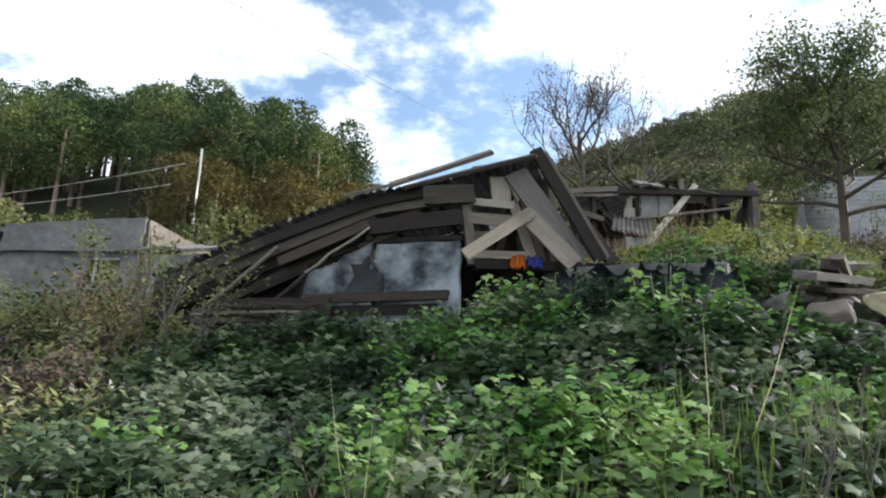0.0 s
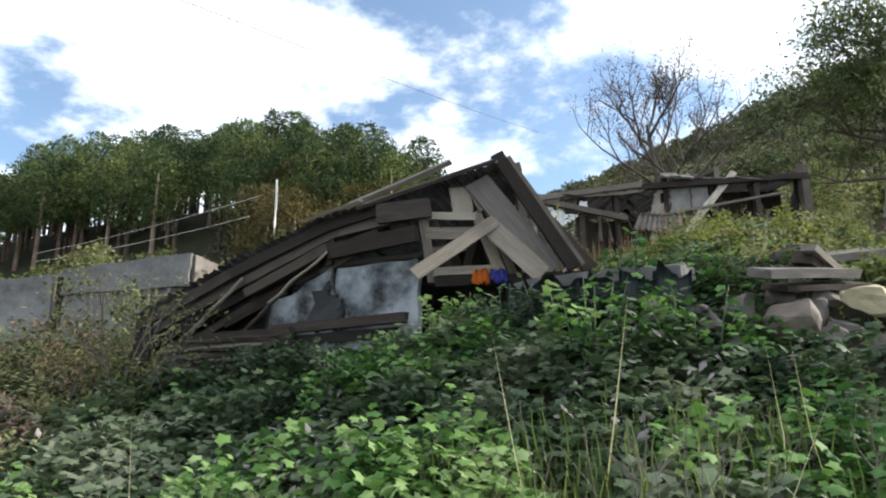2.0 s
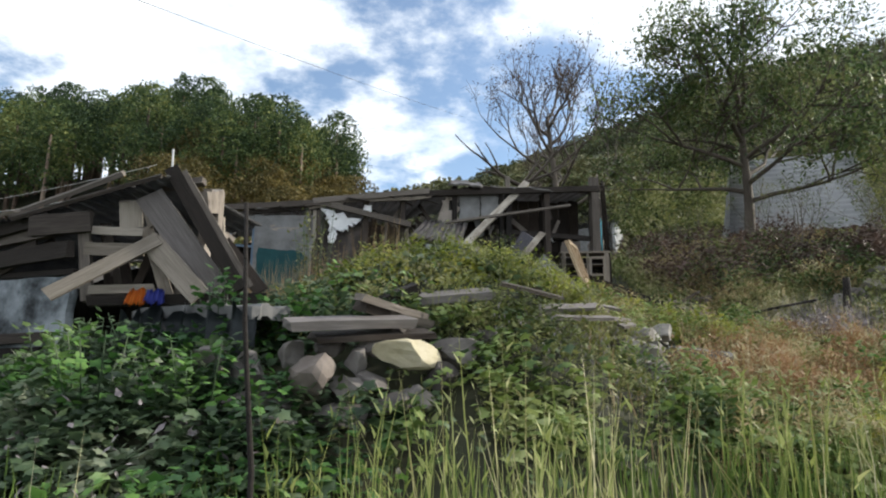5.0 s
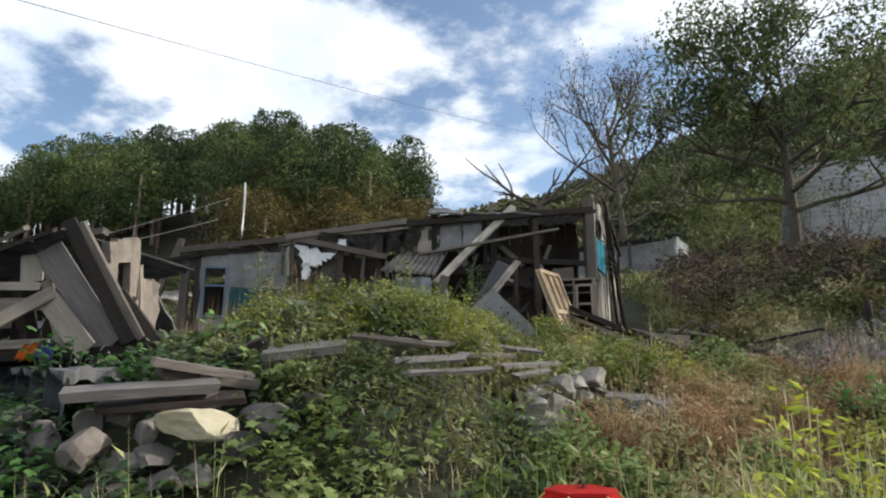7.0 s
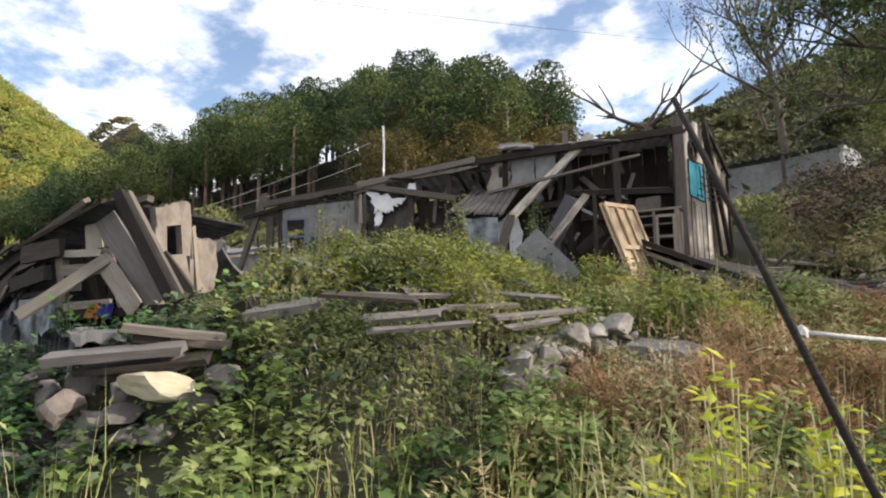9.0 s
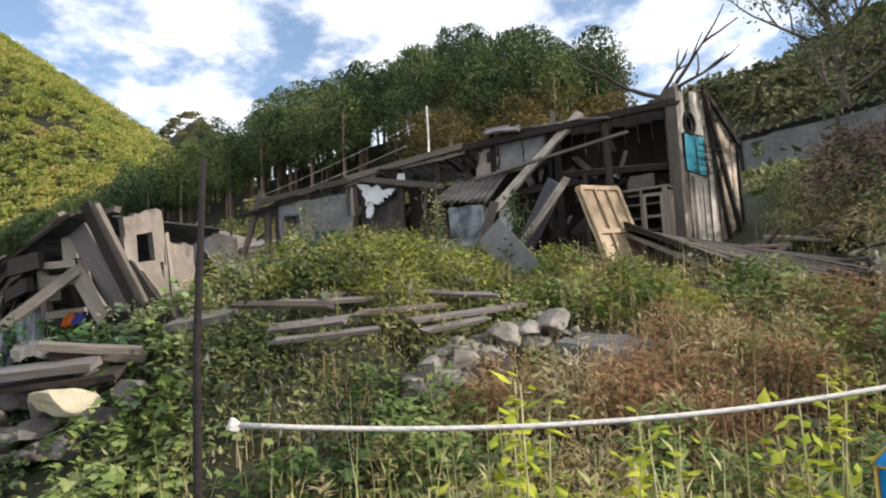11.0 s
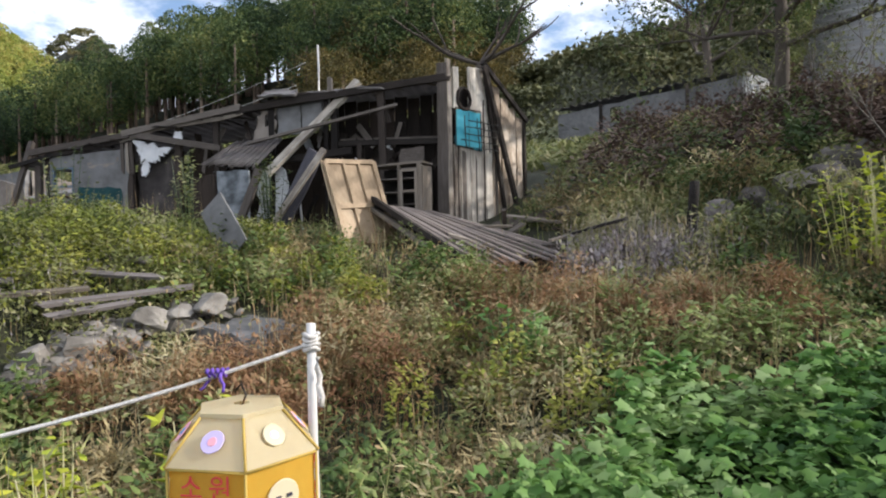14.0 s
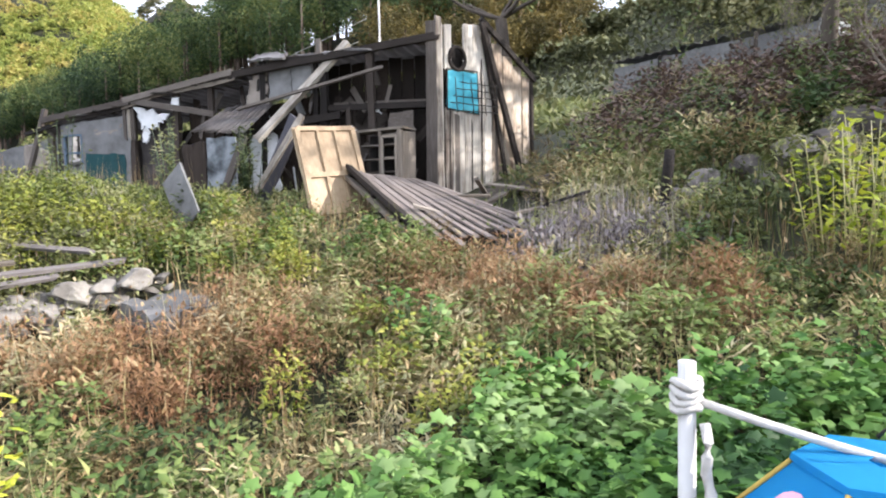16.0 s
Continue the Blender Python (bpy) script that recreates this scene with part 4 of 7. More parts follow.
    for x in (1.18, 1.26, 1.33):
        board("torn_lath", fb(x, 4.20, 0.08), fb(x + RND.uniform(-0.03, 0.03), 4.68, 0.08), 0.05, 0.03, RND.choice([M_PALE, M_WOOD]), h, NFB, "", 0.04)
    panel("white_wall", [fb(3.20, 3.30, 0.0), fb(3.64, 3.30, 0.0), fb(3.62, 4.18, 0.0), fb(3.24, 4.14, 0.0)], 0.05, M_LIME, h, "white plaster remnant", 0.05)
    panel("blue_panel", [(3.02, 10.28, 3.05), (3.52, 10.36, 3.05), (3.52, 10.38, 4.10), (3.03, 10.31, 4.10)], 0.04, M_BLUEWALL, h, "blue-grey standing panel", 0.01)
    panel("brown_panel", [(2.62, 10.22, 3.05), (3.00, 10.28, 3.05), (3.0, 10.30, 4.06), (2.60, 10.24, 4.02)], 0.04, M_BROWN, h, "brown standing panel", 0.03)
    # beams and roof edge
    board("beam", fb(1.30, 4.78, 0.10), fb(2.72, 4.50, 0.14), 0.09, 0.08, M_WOOD, h, NFB, "fallen grey beam")
    board("beam", fb(-0.3, 4.55, 0.10), fb(1.3, 4.76, 0.12), 0.09, 0.08, M_WOOD, h, NFB)
    board("beam", fb(1.2, 4.78, 0.12), fb(3.0, 5.10, 0.10), 0.09, 0.09, M_WOOD, h, NFB, "broken grey eave beam")
    board("beam", fb(2.6, 5.02, 0.08), fb(5.95, 5.40, 0.08), 0.10, 0.09, M_DARK, h, NFB)
    board("lintel", fb(3.1, 4.24, 0.08), fb(4.6, 4.40, 0.08), 0.10, 0.09, M_DARK, h, NFB)
    board("lintel", fb(4.3, 4.52, 0.0), fb(5.9, 4.50, 0.0), 0.08, 0.07, M_DARK, h, NFB)
    roofpts = [(-0.55, 4.38), (0.01, 4.52), (1.22, 4.71), (1.63, 4.85), (2.70, 4.97), (3.00, 5.05), (3.58, 5.22), (4.24, 5.25), (5.95, 5.42)]
    for k, ((x0, z0), (x1, z1)) in enumerate(zip(roofpts, roofpts[1:])):
        wavy("roof_sheet", [fb(x0 - 0.03, z0, 0.06), fb(x1 + 0.03, z1, 0.06), fb(x1 + 0.03, z1 + 0.04, -1.9), fb(x0 - 0.03, z0 + 0.04, -1.9)], max(3, int((x1 - x0) / 0.15)), 0.012, M_METAL, h, "rusty corrugated roofing sheet", 3, 0.06)
        board("roof_edge", fb(x0 - 0.05, z0 - 0.03, 0.10), fb(x1 + 0.05, z1 - 0.03 + RND.uniform(-0.02, 0.02), 0.10), 0.06, 0.04, M_PALE if k in (2, 3, 4) else M_DARK, h, NFB, "", 0.05)
    for k in range(16):
        x = 0.4 + 0.33 * k
        z = np.interp(x, [p[0] for p in roofpts], [p[1] for p in roofpts])
        board("roof_scrap", fb(x, z + 0.02, 0.10 + RND.uniform(-0.1, 0.08)), fb(x + RND.uniform(0.2, 0.5), z + RND.uniform(-0.06, 0.10), 0.1 + RND.uniform(-0.3, 0.05)), RND.uniform(0.04, 0.12), 0.025, RND.choice([M_WOOD, M_DARK, M_METAL]), h, (0, -0.5, 1), "", 0.05)
    board("roof_stub", fb(4.32, 5.2, 0.1), fb(4.32, 5.48, 0.1), 0.07, 0.05, M_WOOD, h, NFB)
    panel("roof_flap", [fb(3.30, 5.20, 0.2), fb(3.85, 5.22, 0.2), fb(3.80, 5.32, 0.0), fb(3.40, 5.32, 0.0)], 0.03, M_METAL, h, "bent roofing flap", 0.03)
    for k in range(12):
        x = RND.uniform(2.1, 4.4)
        z = np.interp(x, [p[0] for p in roofpts], [p[1] for p in roofpts]) - RND.uniform(0.05, 0.4)
        board("torn_board", fb(x, z, RND.uniform(-0.3, -0.05)), fb(x + RND.uniform(-0.35, 0.35), z - RND.uniform(0.1, 0.5), RND.uniform(-0.3, -0.05)), RND.uniform(0.04, 0.14), 0.025, RND.choice([M_DARK, M_DARK, M_WOOD, M_PLASTER, M_BROWN]), h, NFB, "", 0.05)
    # rags, laths and bits of board hanging in the dark openings
    for k in range(34):
        x, z = RND.uniform(1.5, 5.4), RND.uniform(3.4, 4.8)
        board("hanging_lath", fb(x, z, RND.uniform(-0.4, -0.05)), fb(x + RND.gauss(0, 0.10), z - RND.uniform(0.12, 0.45), RND.uniform(-0.4, -0.02)), RND.uniform(0.02, 0.06), 0.012, RND.choice([M_PALE, M_WOOD, M_LIME, M_DARK, M_GREYB]), h, NFB, "", 0.03)
    # the cupboard-like recess and lintels on the dark boarded side
    board("lintel", fb(4.30, 4.62, -0.45), fb(5.85, 4.60, -0.45), 0.09, 0.06, M_WOOD, h, NFB)
    panel("recess_panel", [fb(4.55, 4.16, -0.48), fb(5.10, 4.16, -0.48), fb(5.10, 4.50, -0.48), fb(4.55, 4.50, -0.48)], 0.03, M_WOOD, h, "grey recess panel", 0.03)
    board("hanging_board", fb(4.98, 5.24, -0.05), fb(5.10, 4.80, -0.02), 0.12, 0.03, M_WOOD, h, NFB, "grey board hanging from the eave")
    panel("torn_paper", [fb(5.02, 4.44, -0.02), fb(5.16, 4.40, -0.02), fb(5.12, 4.50, -0.02), fb(5.02, 4.56, -0.02)], 0.006, M_LIME, h, "torn white paper", 0.02)
    # clutter inside
    for k in range(34):
        x = RND.uniform(1.4, 5.6)
        z = RND.uniform(3.3, 4.6)
        board("debris_board", fb(x, z, RND.uniform(-0.7, -0.15)), fb(x + RND.uniform(-0.5, 0.5), z + RND.uniform(-0.5, 0.5), RND.uniform(-0.7, -0.1)), RND.uniform(0.05, 0.16), 0.03, RND.choice([M_DARK, M_DARK, M_WOOD, M_BROWN]), h, NFB)
    board("slanted_board", (-0.30, 9.9, 4.74), (-0.62, 9.7, 3.5), 0.09, 0.06, M_WOOD, h, (0, -1, 0), "slanted grey board")
    board("left_post", (-0.22, 9.93, 3.1), (-0.20, 9.93, 4.35), 0.13, 0.06, M_WOOD, h, (0, -1, 0))


# bleached wood whose lightest tones also hold the sun's glare on the gable
M_GABLEX = mat("sunlit_bleached_boards", [(0.13, 0.105, 0.085), (0.42, 0.375, 0.315), (0.70, 0.66, 0.58)], 2.2, stretch=LONG, vary=0.36, bump=0.5, coarse=2.0, gain=1.5)
M_GABLEB = mat("brown_bleached_boards", [(0.12, 0.085, 0.06), (0.33, 0.265, 0.20), (0.55, 0.48, 0.39)], 2.6, stretch=(2, 8, 8), vary=0.25, bump=0.5, coarse=3.0, gain=1.5)
M_LIME = mat("bright_lime_plaster", [(0.42, 0.42, 0.42), (0.66, 0.67, 0.68), (0.80, 0.80, 0.79)], 6, bump=0.3, coarse=2.5)
# plaster darkened to hold the shade of the room behind
M_DIMWALL = mat("shade_dark_plaster", [(0.02, 0.018, 0.017), (0.06, 0.053, 0.05), (0.15, 0.13, 0.12)], 5, bump=0.4, coarse=2.2)
M_ROOFB = mat("brown_grey_roof_boards", [(0.07, 0.057, 0.05), (0.165, 0.14, 0.125), (0.29, 0.255, 0.235)], 3, stretch=LONG, vary=0.16, bump=0.5)
M_RUST = mat("red_brown_wood", [(0.07, 0.022, 0.014), (0.14, 0.045, 0.03)], 4, stretch=LONG, bump=0.4)
M_BLUEDARK = mat("dull_blue_frame", [(0.07, 0.10, 0.14), (0.14, 0.19, 0.25)], 8, bump=0.2)
M_TEALDARK = mat("dark_teal_paint", [(0.010, 0.04, 0.045), (0.02, 0.08, 0.085)], 5, bump=0.3)
ruined_house()


def leaning_door():
    d = thing("door", (5.1, 10.2, 3.05), "tan wooden door leaf leaning against the ruin", "door")
    tl, tr, br = Vector((5.10, 9.78, 4.06)), Vector((5.37, 10.62, 4.12)), Vector((5.60, 10.55, 3.44))
    down = (br - tr) * 1.55
    bl2, br2 = tl + down, tr + down
    nrm = (br2 - bl2).cross(tl - bl2).normalized()
    panel("leaf", [bl2, br2, tr, tl], -0.03, M_DOOR, d, "", 0.006)
    q = lambda u, v, o=0.018: tuple(bl2.lerp(br2, u).lerp(tl.lerp(tr, u), v) + nrm * o)
    for u in (0.05, 0.36, 0.64, 0.95):
        board("stile", q(u, 0.01), q(u, 0.99), 0.07 if u in (0.05, 0.95) else 0.04, 0.022, M_DOOR, d, nrm)
    for v in (0.02, 0.44, 0.975):
        board("rail", q(0.05, v, 0.022), q(0.95, v, 0.022), 0.06, 0.022, M_DOOR, d, nrm)


leaning_door()


def cabinet():
    c = thing("cabinet", (5.55, 11.0, 3.1), "open weathered wooden cabinet with bare shelves", "cabinet")
    x0, x1, y0, y1 = 5.22, 5.90, 10.88, 11.16
    for x in (x0, 5.60, x1):
        board("upright", (x, y0, 3.05), (x, y0, 4.08), 0.06 if x != 5.60 else 0.03, 0.05, M_PALE, c, (0, -1, 0), "pale grey upright")
    board("side", (x1 + 0.02, (y0 + y1) / 2, 3.05), (x1 + 0.04, (y0 + y1) / 2, 4.06), 0.30, 0.025, M_PALE, c, (1, 0, 0))
    board("top", (x0 - 0.04, (y0 + y1) / 2, 4.09), (x1 + 0.06, (y0 + y1) / 2, 4.10), 0.34, 0.03, M_PALE, c, (0, 0, 1), "pale grey top board")
    for z in (3.55, 3.72, 3.90):
        board("shelf", (x0, (y0 + y1) / 2, z), (x1, (y0 + y1) / 2, z), 0.24, 0.02, M_WOOD, c, (0, 0, 1))
    panel("back", [(x0, y1, 3.05), (x1, y1, 3.05), (x1, y1, 4.05), (x0, y1, 4.05)], -0.02, M_DARK, c, "", 0.005)
    for a, b in (((5.64, 3.45), (5.64, 4.0)), ((5.86, 3.45), (5.86, 4.0)), ((5.64, 4.0), (5.86, 4.0)), ((5.64, 3.72), (5.86, 3.72)), ((5.64, 3.45), (5.86, 3.45))):
        board("door_frame", (a[0], y0 - 0.03, a[1]), (b[0], y0 - 0.03, b[1]), 0.035, 0.025, M_PALE, c, (0, -1, 0))


cabinet()


def fallen_roof():
    f = thing("fallen_roof", (6.8, 10.2, ground_z(6.8, 10.2)), "fallen grey roof section of boards and slats before the gable", "roof")
    a, b, c, d = Vector((5.50, 10.30, 3.56)), Vector((7.22, 9.42, 2.72)), Vector((8.08, 10.30, 2.92)), Vector((6.05, 11.25, 3.42))
    nrm = (b - a).cross(d - a).normalized()
    n = 12
    for k in range(n):
        s = (k + 0.5) / n
        p, q = a.lerp(d, s), b.lerp(c, s)
        e = RND.uniform(-0.05, 0.02)
        board("slat", p + (p - q) * e + nrm * RND.uniform(0, 0.008), q + (q - p) * RND.uniform(-0.05, 0.06), (d - a).length / n * 0.985, 0.022, M_ROOFB, f, nrm, "weathered roof slat")
    for s in (0.04, 0.34, 0.66, 0.95):
        board("batten", a.lerp(b, s) - nrm * 0.05, d.lerp(c, s) - nrm * 0.05, 0.07, 0.06, M_DARK, f, nrm)
    board("edge_beam", a + nrm * 0.04, b + nrm * 0.04, 0.07, 0.06, M_DARK, f, nrm, "dark edge beam")
    board("edge_beam", a - nrm * 0.08, b - nrm * 0.10, 0.09, 0.05, M_PALE, f, nrm, "pale edge beam")
    for k in range(14):
        x, y = RND.uniform(6.5, 8.3), RND.uniform(10.2, 11.4)
        p = Vector((x, y, max(ground_z(x, y), 2.9) + RND.uniform(0.05, 0.2)))
        w = Vector((RND.uniform(-1, 1), RND.uniform(-0.6, 0.3), RND.uniform(-0.15, 0.15))).normalized() * RND.uniform(0.3, 0.9)
        board("loose_lath", p, p + w, RND.uniform(0.04, 0.09), 0.03, RND.choice([M_WOOD, M_DARK, M_PALE]), f, (0, -0.4, 1))


fallen_roof()
M_TARPW = mat("slate_violet_board", [(0.03, 0.03, 0.036), (0.075, 0.072, 0.085), (0.14, 0.135, 0.15)], 3, stretch=LONG, bump=0.3)
LEAN = (
    ("leaning_post", (4.70, 11.42, 5.44), (3.52, 10.75, 4.08), 0.11, 0.08, M_GABLEX, "pale squared post leaning across the broken front"),
    ("fallen_pole", (3.30, 10.62, 4.52), (5.40, 11.25, 4.98), 0.04, 0.04, M_WOOD, "thin grey pole lying across the broken front"),
    ("leaning_board", (4.82, 10.28, 4.28), (3.84, 10.20, 3.10), 0.09, 0.04, M_GABLEX, "pale board propped against the ruin"),
    ("leaning_board", (4.62, 10.38, 4.26), (3.98, 10.30, 3.15), 0.26, 0.03, M_TARPW, "dark slate-violet board propped against the ruin"),
    ("leaning_board", (3.75, 10.3, 4.1), (3.52, 10.0, 3.1), 0.13, 0.04, M_WOOD, "grey board propped against the ruin"),
    ("grey_board", (4.50, 8.55, 3.50), (5.00, 8.36, 2.98), 0.34, 0.03, M_CONC, "flat grey board leaning in the weeds"),
    ("log", (6.7, 11.6, 3.22), (7.75, 11.5, 3.42), 0.12, 0.12, M_WOOD, "grey log lying beside the gable"),
)
for nm, p0, p1, w, t, mt, lb in LEAN:
    tagged(board(nm, p0, p1, w, t, mt, None, (0, -1, 0.15)), lb, "board" if "board" in nm else "pole", "timbers of the ruin")
M_SHEET = mat("grey_brown_corrugated", [(0.09, 0.08, 0.075), (0.19, 0.175, 0.17), (0.30, 0.285, 0.28)], 5, rough=0.7, bump=0.3, coarse=2.0)
sheet = wavy("roofing_sheet", [(2.76, 10.21, 4.20), (3.57, 10.43, 4.13), (3.68, 10.97, 4.62), (2.98, 10.79, 4.62)], 9, 0.016, M_SHEET, None, "", 4, 0.04, 0.03)
tagged(sheet, "bent rusty corrugated sheet sliding off the broken front", "roofing sheet")


# ---- buildings further off ----


def block_building():
    b = thing("block_building", (-9.0, 14.2, ground_z(-9, 14.2)), "derelict grey concrete block building with broken openings", "building")
    panel("wall", [(-9.5, 13.62, 2.4), (-6.95, 14.43, 2.6), (-6.95, 14.43, 4.38), (-9.5, 13.62, 4.12)], 0.18, M_PLASTER, b, "patched grey wall", 0.03, hole=(0.62, 0.60, 0.86, 0.92))
    panel("parapet", [(-9.5, 13.52, 4.10), (-6.90, 14.35, 4.36), (-6.88, 14.37, 5.16), (-9.46, 13.54, 4.68)], 0.22, M_CONC, b, "plain grey concrete band", 0.02)
    panel("side_wall", [(-6.92, 14.40, 2.6), (-6.10, 15.6, 2.8), (-6.0, 15.6, 4.70), (-6.90, 14.40, 5.14)], 0.15, M_WARM, b, "pale side wall", 0.02)
    panel("far_wall", [(-13.5, 12.7, 2.0), (-9.72, 13.50, 2.4), (-9.72, 13.50, 4.55), (-13.5, 12.7, 4.25)], 0.18, M_PLASTER, b, "stained grey wall", 0.04)
    panel("flat_roof", [(-13.5, 12.8, 4.2), (-6.9, 14.5, 4.9), (-6.0, 16.2, 4.7), (-12.5, 16.0, 4.2)], 0.1, M_CONC, b, "", 0.03)
    for k in range(14):
        p = Vector((RND.uniform(-6.6, -3.4), RND.uniform(13.6, 15.0), RND.uniform(4.3, 4.9)))
        board("broken_slat", p, p + Vector((RND.uniform(-0.3, 0.6), 0, RND.uniform(-0.1, 0.45))), 0.07, 0.03, RND.choice([M_PALE, M_WOOD, M_DARK]), b, (0, -1, 0))
    panel("shed_roof", [(-6.6, 13.5, 4.25), (-3.0, 13.2, 4.35), (-3.0, 15.0, 4.7), (-6.4, 15.2, 4.7)], 0.06, M_METAL, b, "dark sagging shed roof", 0.05)
    panel("shed_wall", [(-6.4, 13.7, 2.6), (-3.1, 13.4, 2.9), (-3.1, 13.4, 4.3), (-6.4, 13.7, 4.2)], 0.08, M_PLASTER, b, "", 0.03)
    board("window_frame", (-8.0, 13.98, 4.12), (-7.3, 14.2, 4.18), 0.05, 0.05, M_WHITE, b)
    board("window_frame", (-7.72, 14.0, 3.6), (-7.70, 14.0, 4.15), 0.04, 0.05, M_WHITE, b)


block_building()


def far_shed():
    s = thing("far_shed", (7.5, 31.5, ground_z(7.5, 31.5)), "long low whitewashed shed with a dark roof on the slope", "shed")
    panel("wall", [(3.4, 30.7, 6.8), (10.6, 31.2, 7.2), (10.6, 31.2, 9.35), (3.4, 30.7, 8.45)], 0.2, M_CONC, s, "faded whitewashed wall", 0.05, hole=(0.30, 0.55, 0.36, 0.9))
    panel("end_wall", [(10.6, 31.2, 7.2), (11.6, 34.0, 7.8), (11.6, 34, 9.7), (10.6, 31.2, 9.5)], 0.2, M_WHITE, s, "", 0.04)
    wavy("roof", [(3.2, 30.3, 8.60), (10.9, 30.8, 9.58), (11.6, 34.2, 10.1), (3.6, 34.0, 9.2)], 22, 0.05, M_GREYROOF, s, "dark low roof", 3, 0.1)
    for k in range(2):
        x = 5.2 + k * 3.4
        board("wall_post", (x, 30.62, 6.9), (x, 30.62, 8.5 + 0.13 * (x - 3.4)), 0.14, 0.1, M_DARK, s)


far_shed()


def barn():
    b = thing("metal_barn", (13.2, 19.8, ground_z(13.2, 19.8)), "pale corrugated metal barn among trees", "barn")
    wavy("roof", [(15.3, 18.3, 6.28), (15.92, 20.49, 9.28), (11.9, 20.17, 8.8), (11.19, 18.9, 6.2)], 16, 0.025, M_BARN, b, "pale ribbed roof", 4, 0.02)
    panel("wall", [(11.36, 19.14, 4.6), (15.2, 18.55, 4.7), (15.2, 18.55, 6.24), (11.36, 19.14, 6.18)], 0.1, M_PLASTER, b, "", 0.02)
    panel("end_wall", [(11.28, 19.14, 4.6), (11.9, 21.8, 5.2), (11.9, 20.3, 8.7), (11.28, 19.04, 6.2)], 0.1, M_PLASTER, b, "", 0.02)


M_BARN = mat("pale_ribbed_metal", [(0.30, 0.31, 0.32), (0.45, 0.46, 0.48), (0.55, 0.56, 0.57)], 2, rough=0.5, metal=0.2, bump=0.05)
barn()


# ---- poles, wires, rope and lanterns ----


def wire(name, p0, p1, r, sag, material, label, category, parent=None, n=24):
    a, b = Vector(p0), Vector(p1)
    pts = [a.lerp(b, i / n) - Vector((0, 0, sag * 4 * (i / n) * (1 - i / n))) - a for i in range(n + 1)]
    ob = part(name, pole_bm(pts, [r] * (n + 1), 6), material, parent, "", Matrix.Translation(a))
    return tagged(ob, label, category) if parent is None else ob


far_pole = stick("utility_pole", (-17.97, 44.5, ground_z(-17.97, 44.5) - 0.1), (-18.02, 44.5, 18.33), 0.10, 0.075, M_POST)
tagged(far_pole, "slim pale utility pole before the wooded hill", "pole")
wire("power_line", (-19.13, 44.5, 17.17), (-37.79, 44.5, 13.41), 0.018, 0.25, M_ROPE, "thin pale power line strung past the wood", "cable")
wire("power_line", (-20.03, 44.5, 15.53), (-37.76, 44.5, 12.73), 0.018, 0.25, M_ROPE, "thin pale power line strung past the wood", "cable")
wire("overhead_wire", (-11.5, 10.0, 12.2), (3.2, 70.0, 31.5), 0.012, 0.3, M_IRON, "thin dark overhead wire crossing the sky", "cable")
lane_pole = stick("leaning_pole", (3.27, 2.15, ground_z(3.27, 2.15) - 0.05), (3.08, 2.32, 2.56), 0.009, 0.006, M_DARK)
tagged(lane_pole, "thin dark leaning pole in the weeds", "pole")
rope_pole = stick("leaning_pole", (7.10, 2.66, ground_z(7.1, 2.66) - 0.05), (6.47, 3.25, 3.05), 0.009, 0.0065, M_DARK)
tagged(rope_pole, "dark leaning pole that carries the lantern rope", "pole")


def rope_post(x, y, top):
    p = thing("rope_post", (x, y, ground_z(x, y)), "white painted pipe post with a knotted rope", "post", "rope posts")
    stick("pipe", (x + 0.02, y - 0.02, ground_z(x, y) - 0.05), (x, y, top), 0.0125, 0.0115, M_POST, p, "", 0.001)
    for k in range(4):
        z = top - 0.030 - 0.011 * k
        ring = pole_bm([Vector((0.017 * math.cos(a), 0.017 * math.sin(a), 0.004 * math.sin(a * 2 + k))) for a in [2 * math.pi * i / 12 for i in range(13)]], [0.006] * 13, 6)
        part("rope_knot", ring, M_ROPE, p, "white rope knot", Matrix.Translation((x, y, z)))
    stick("rope_end", (x + 0.025, y - 0.01, top - 0.08), (x + 0.035, y - 0.015, top - 0.20), 0.007, 0.009, M_ROPE, p, "loose rope end", 0.004)


rope_post(8.55, 4.52, 2.82)
rope_post(10.31, 4.91, 2.93)
KNOT = Vector((6.67, 3.14, 2.55))
wire("rope", KNOT, (8.55, 4.52, 2.77), 0.0050, 0.125, M_ROPE, "white rope strung between pole and post", "rope")
wire("rope", (10.31, 4.91, 2.88), (12.4, 5.3, 2.90), 0.006, 0.16, M_ROPE, "white rope running on from the post", "rope")
knot = rock("rope_knot", tuple(KNOT), (0.024, 0.03, 0.024), 33, M_ROPE)
tagged(knot, "pale rope knot tied round the leaning pole", "rope")


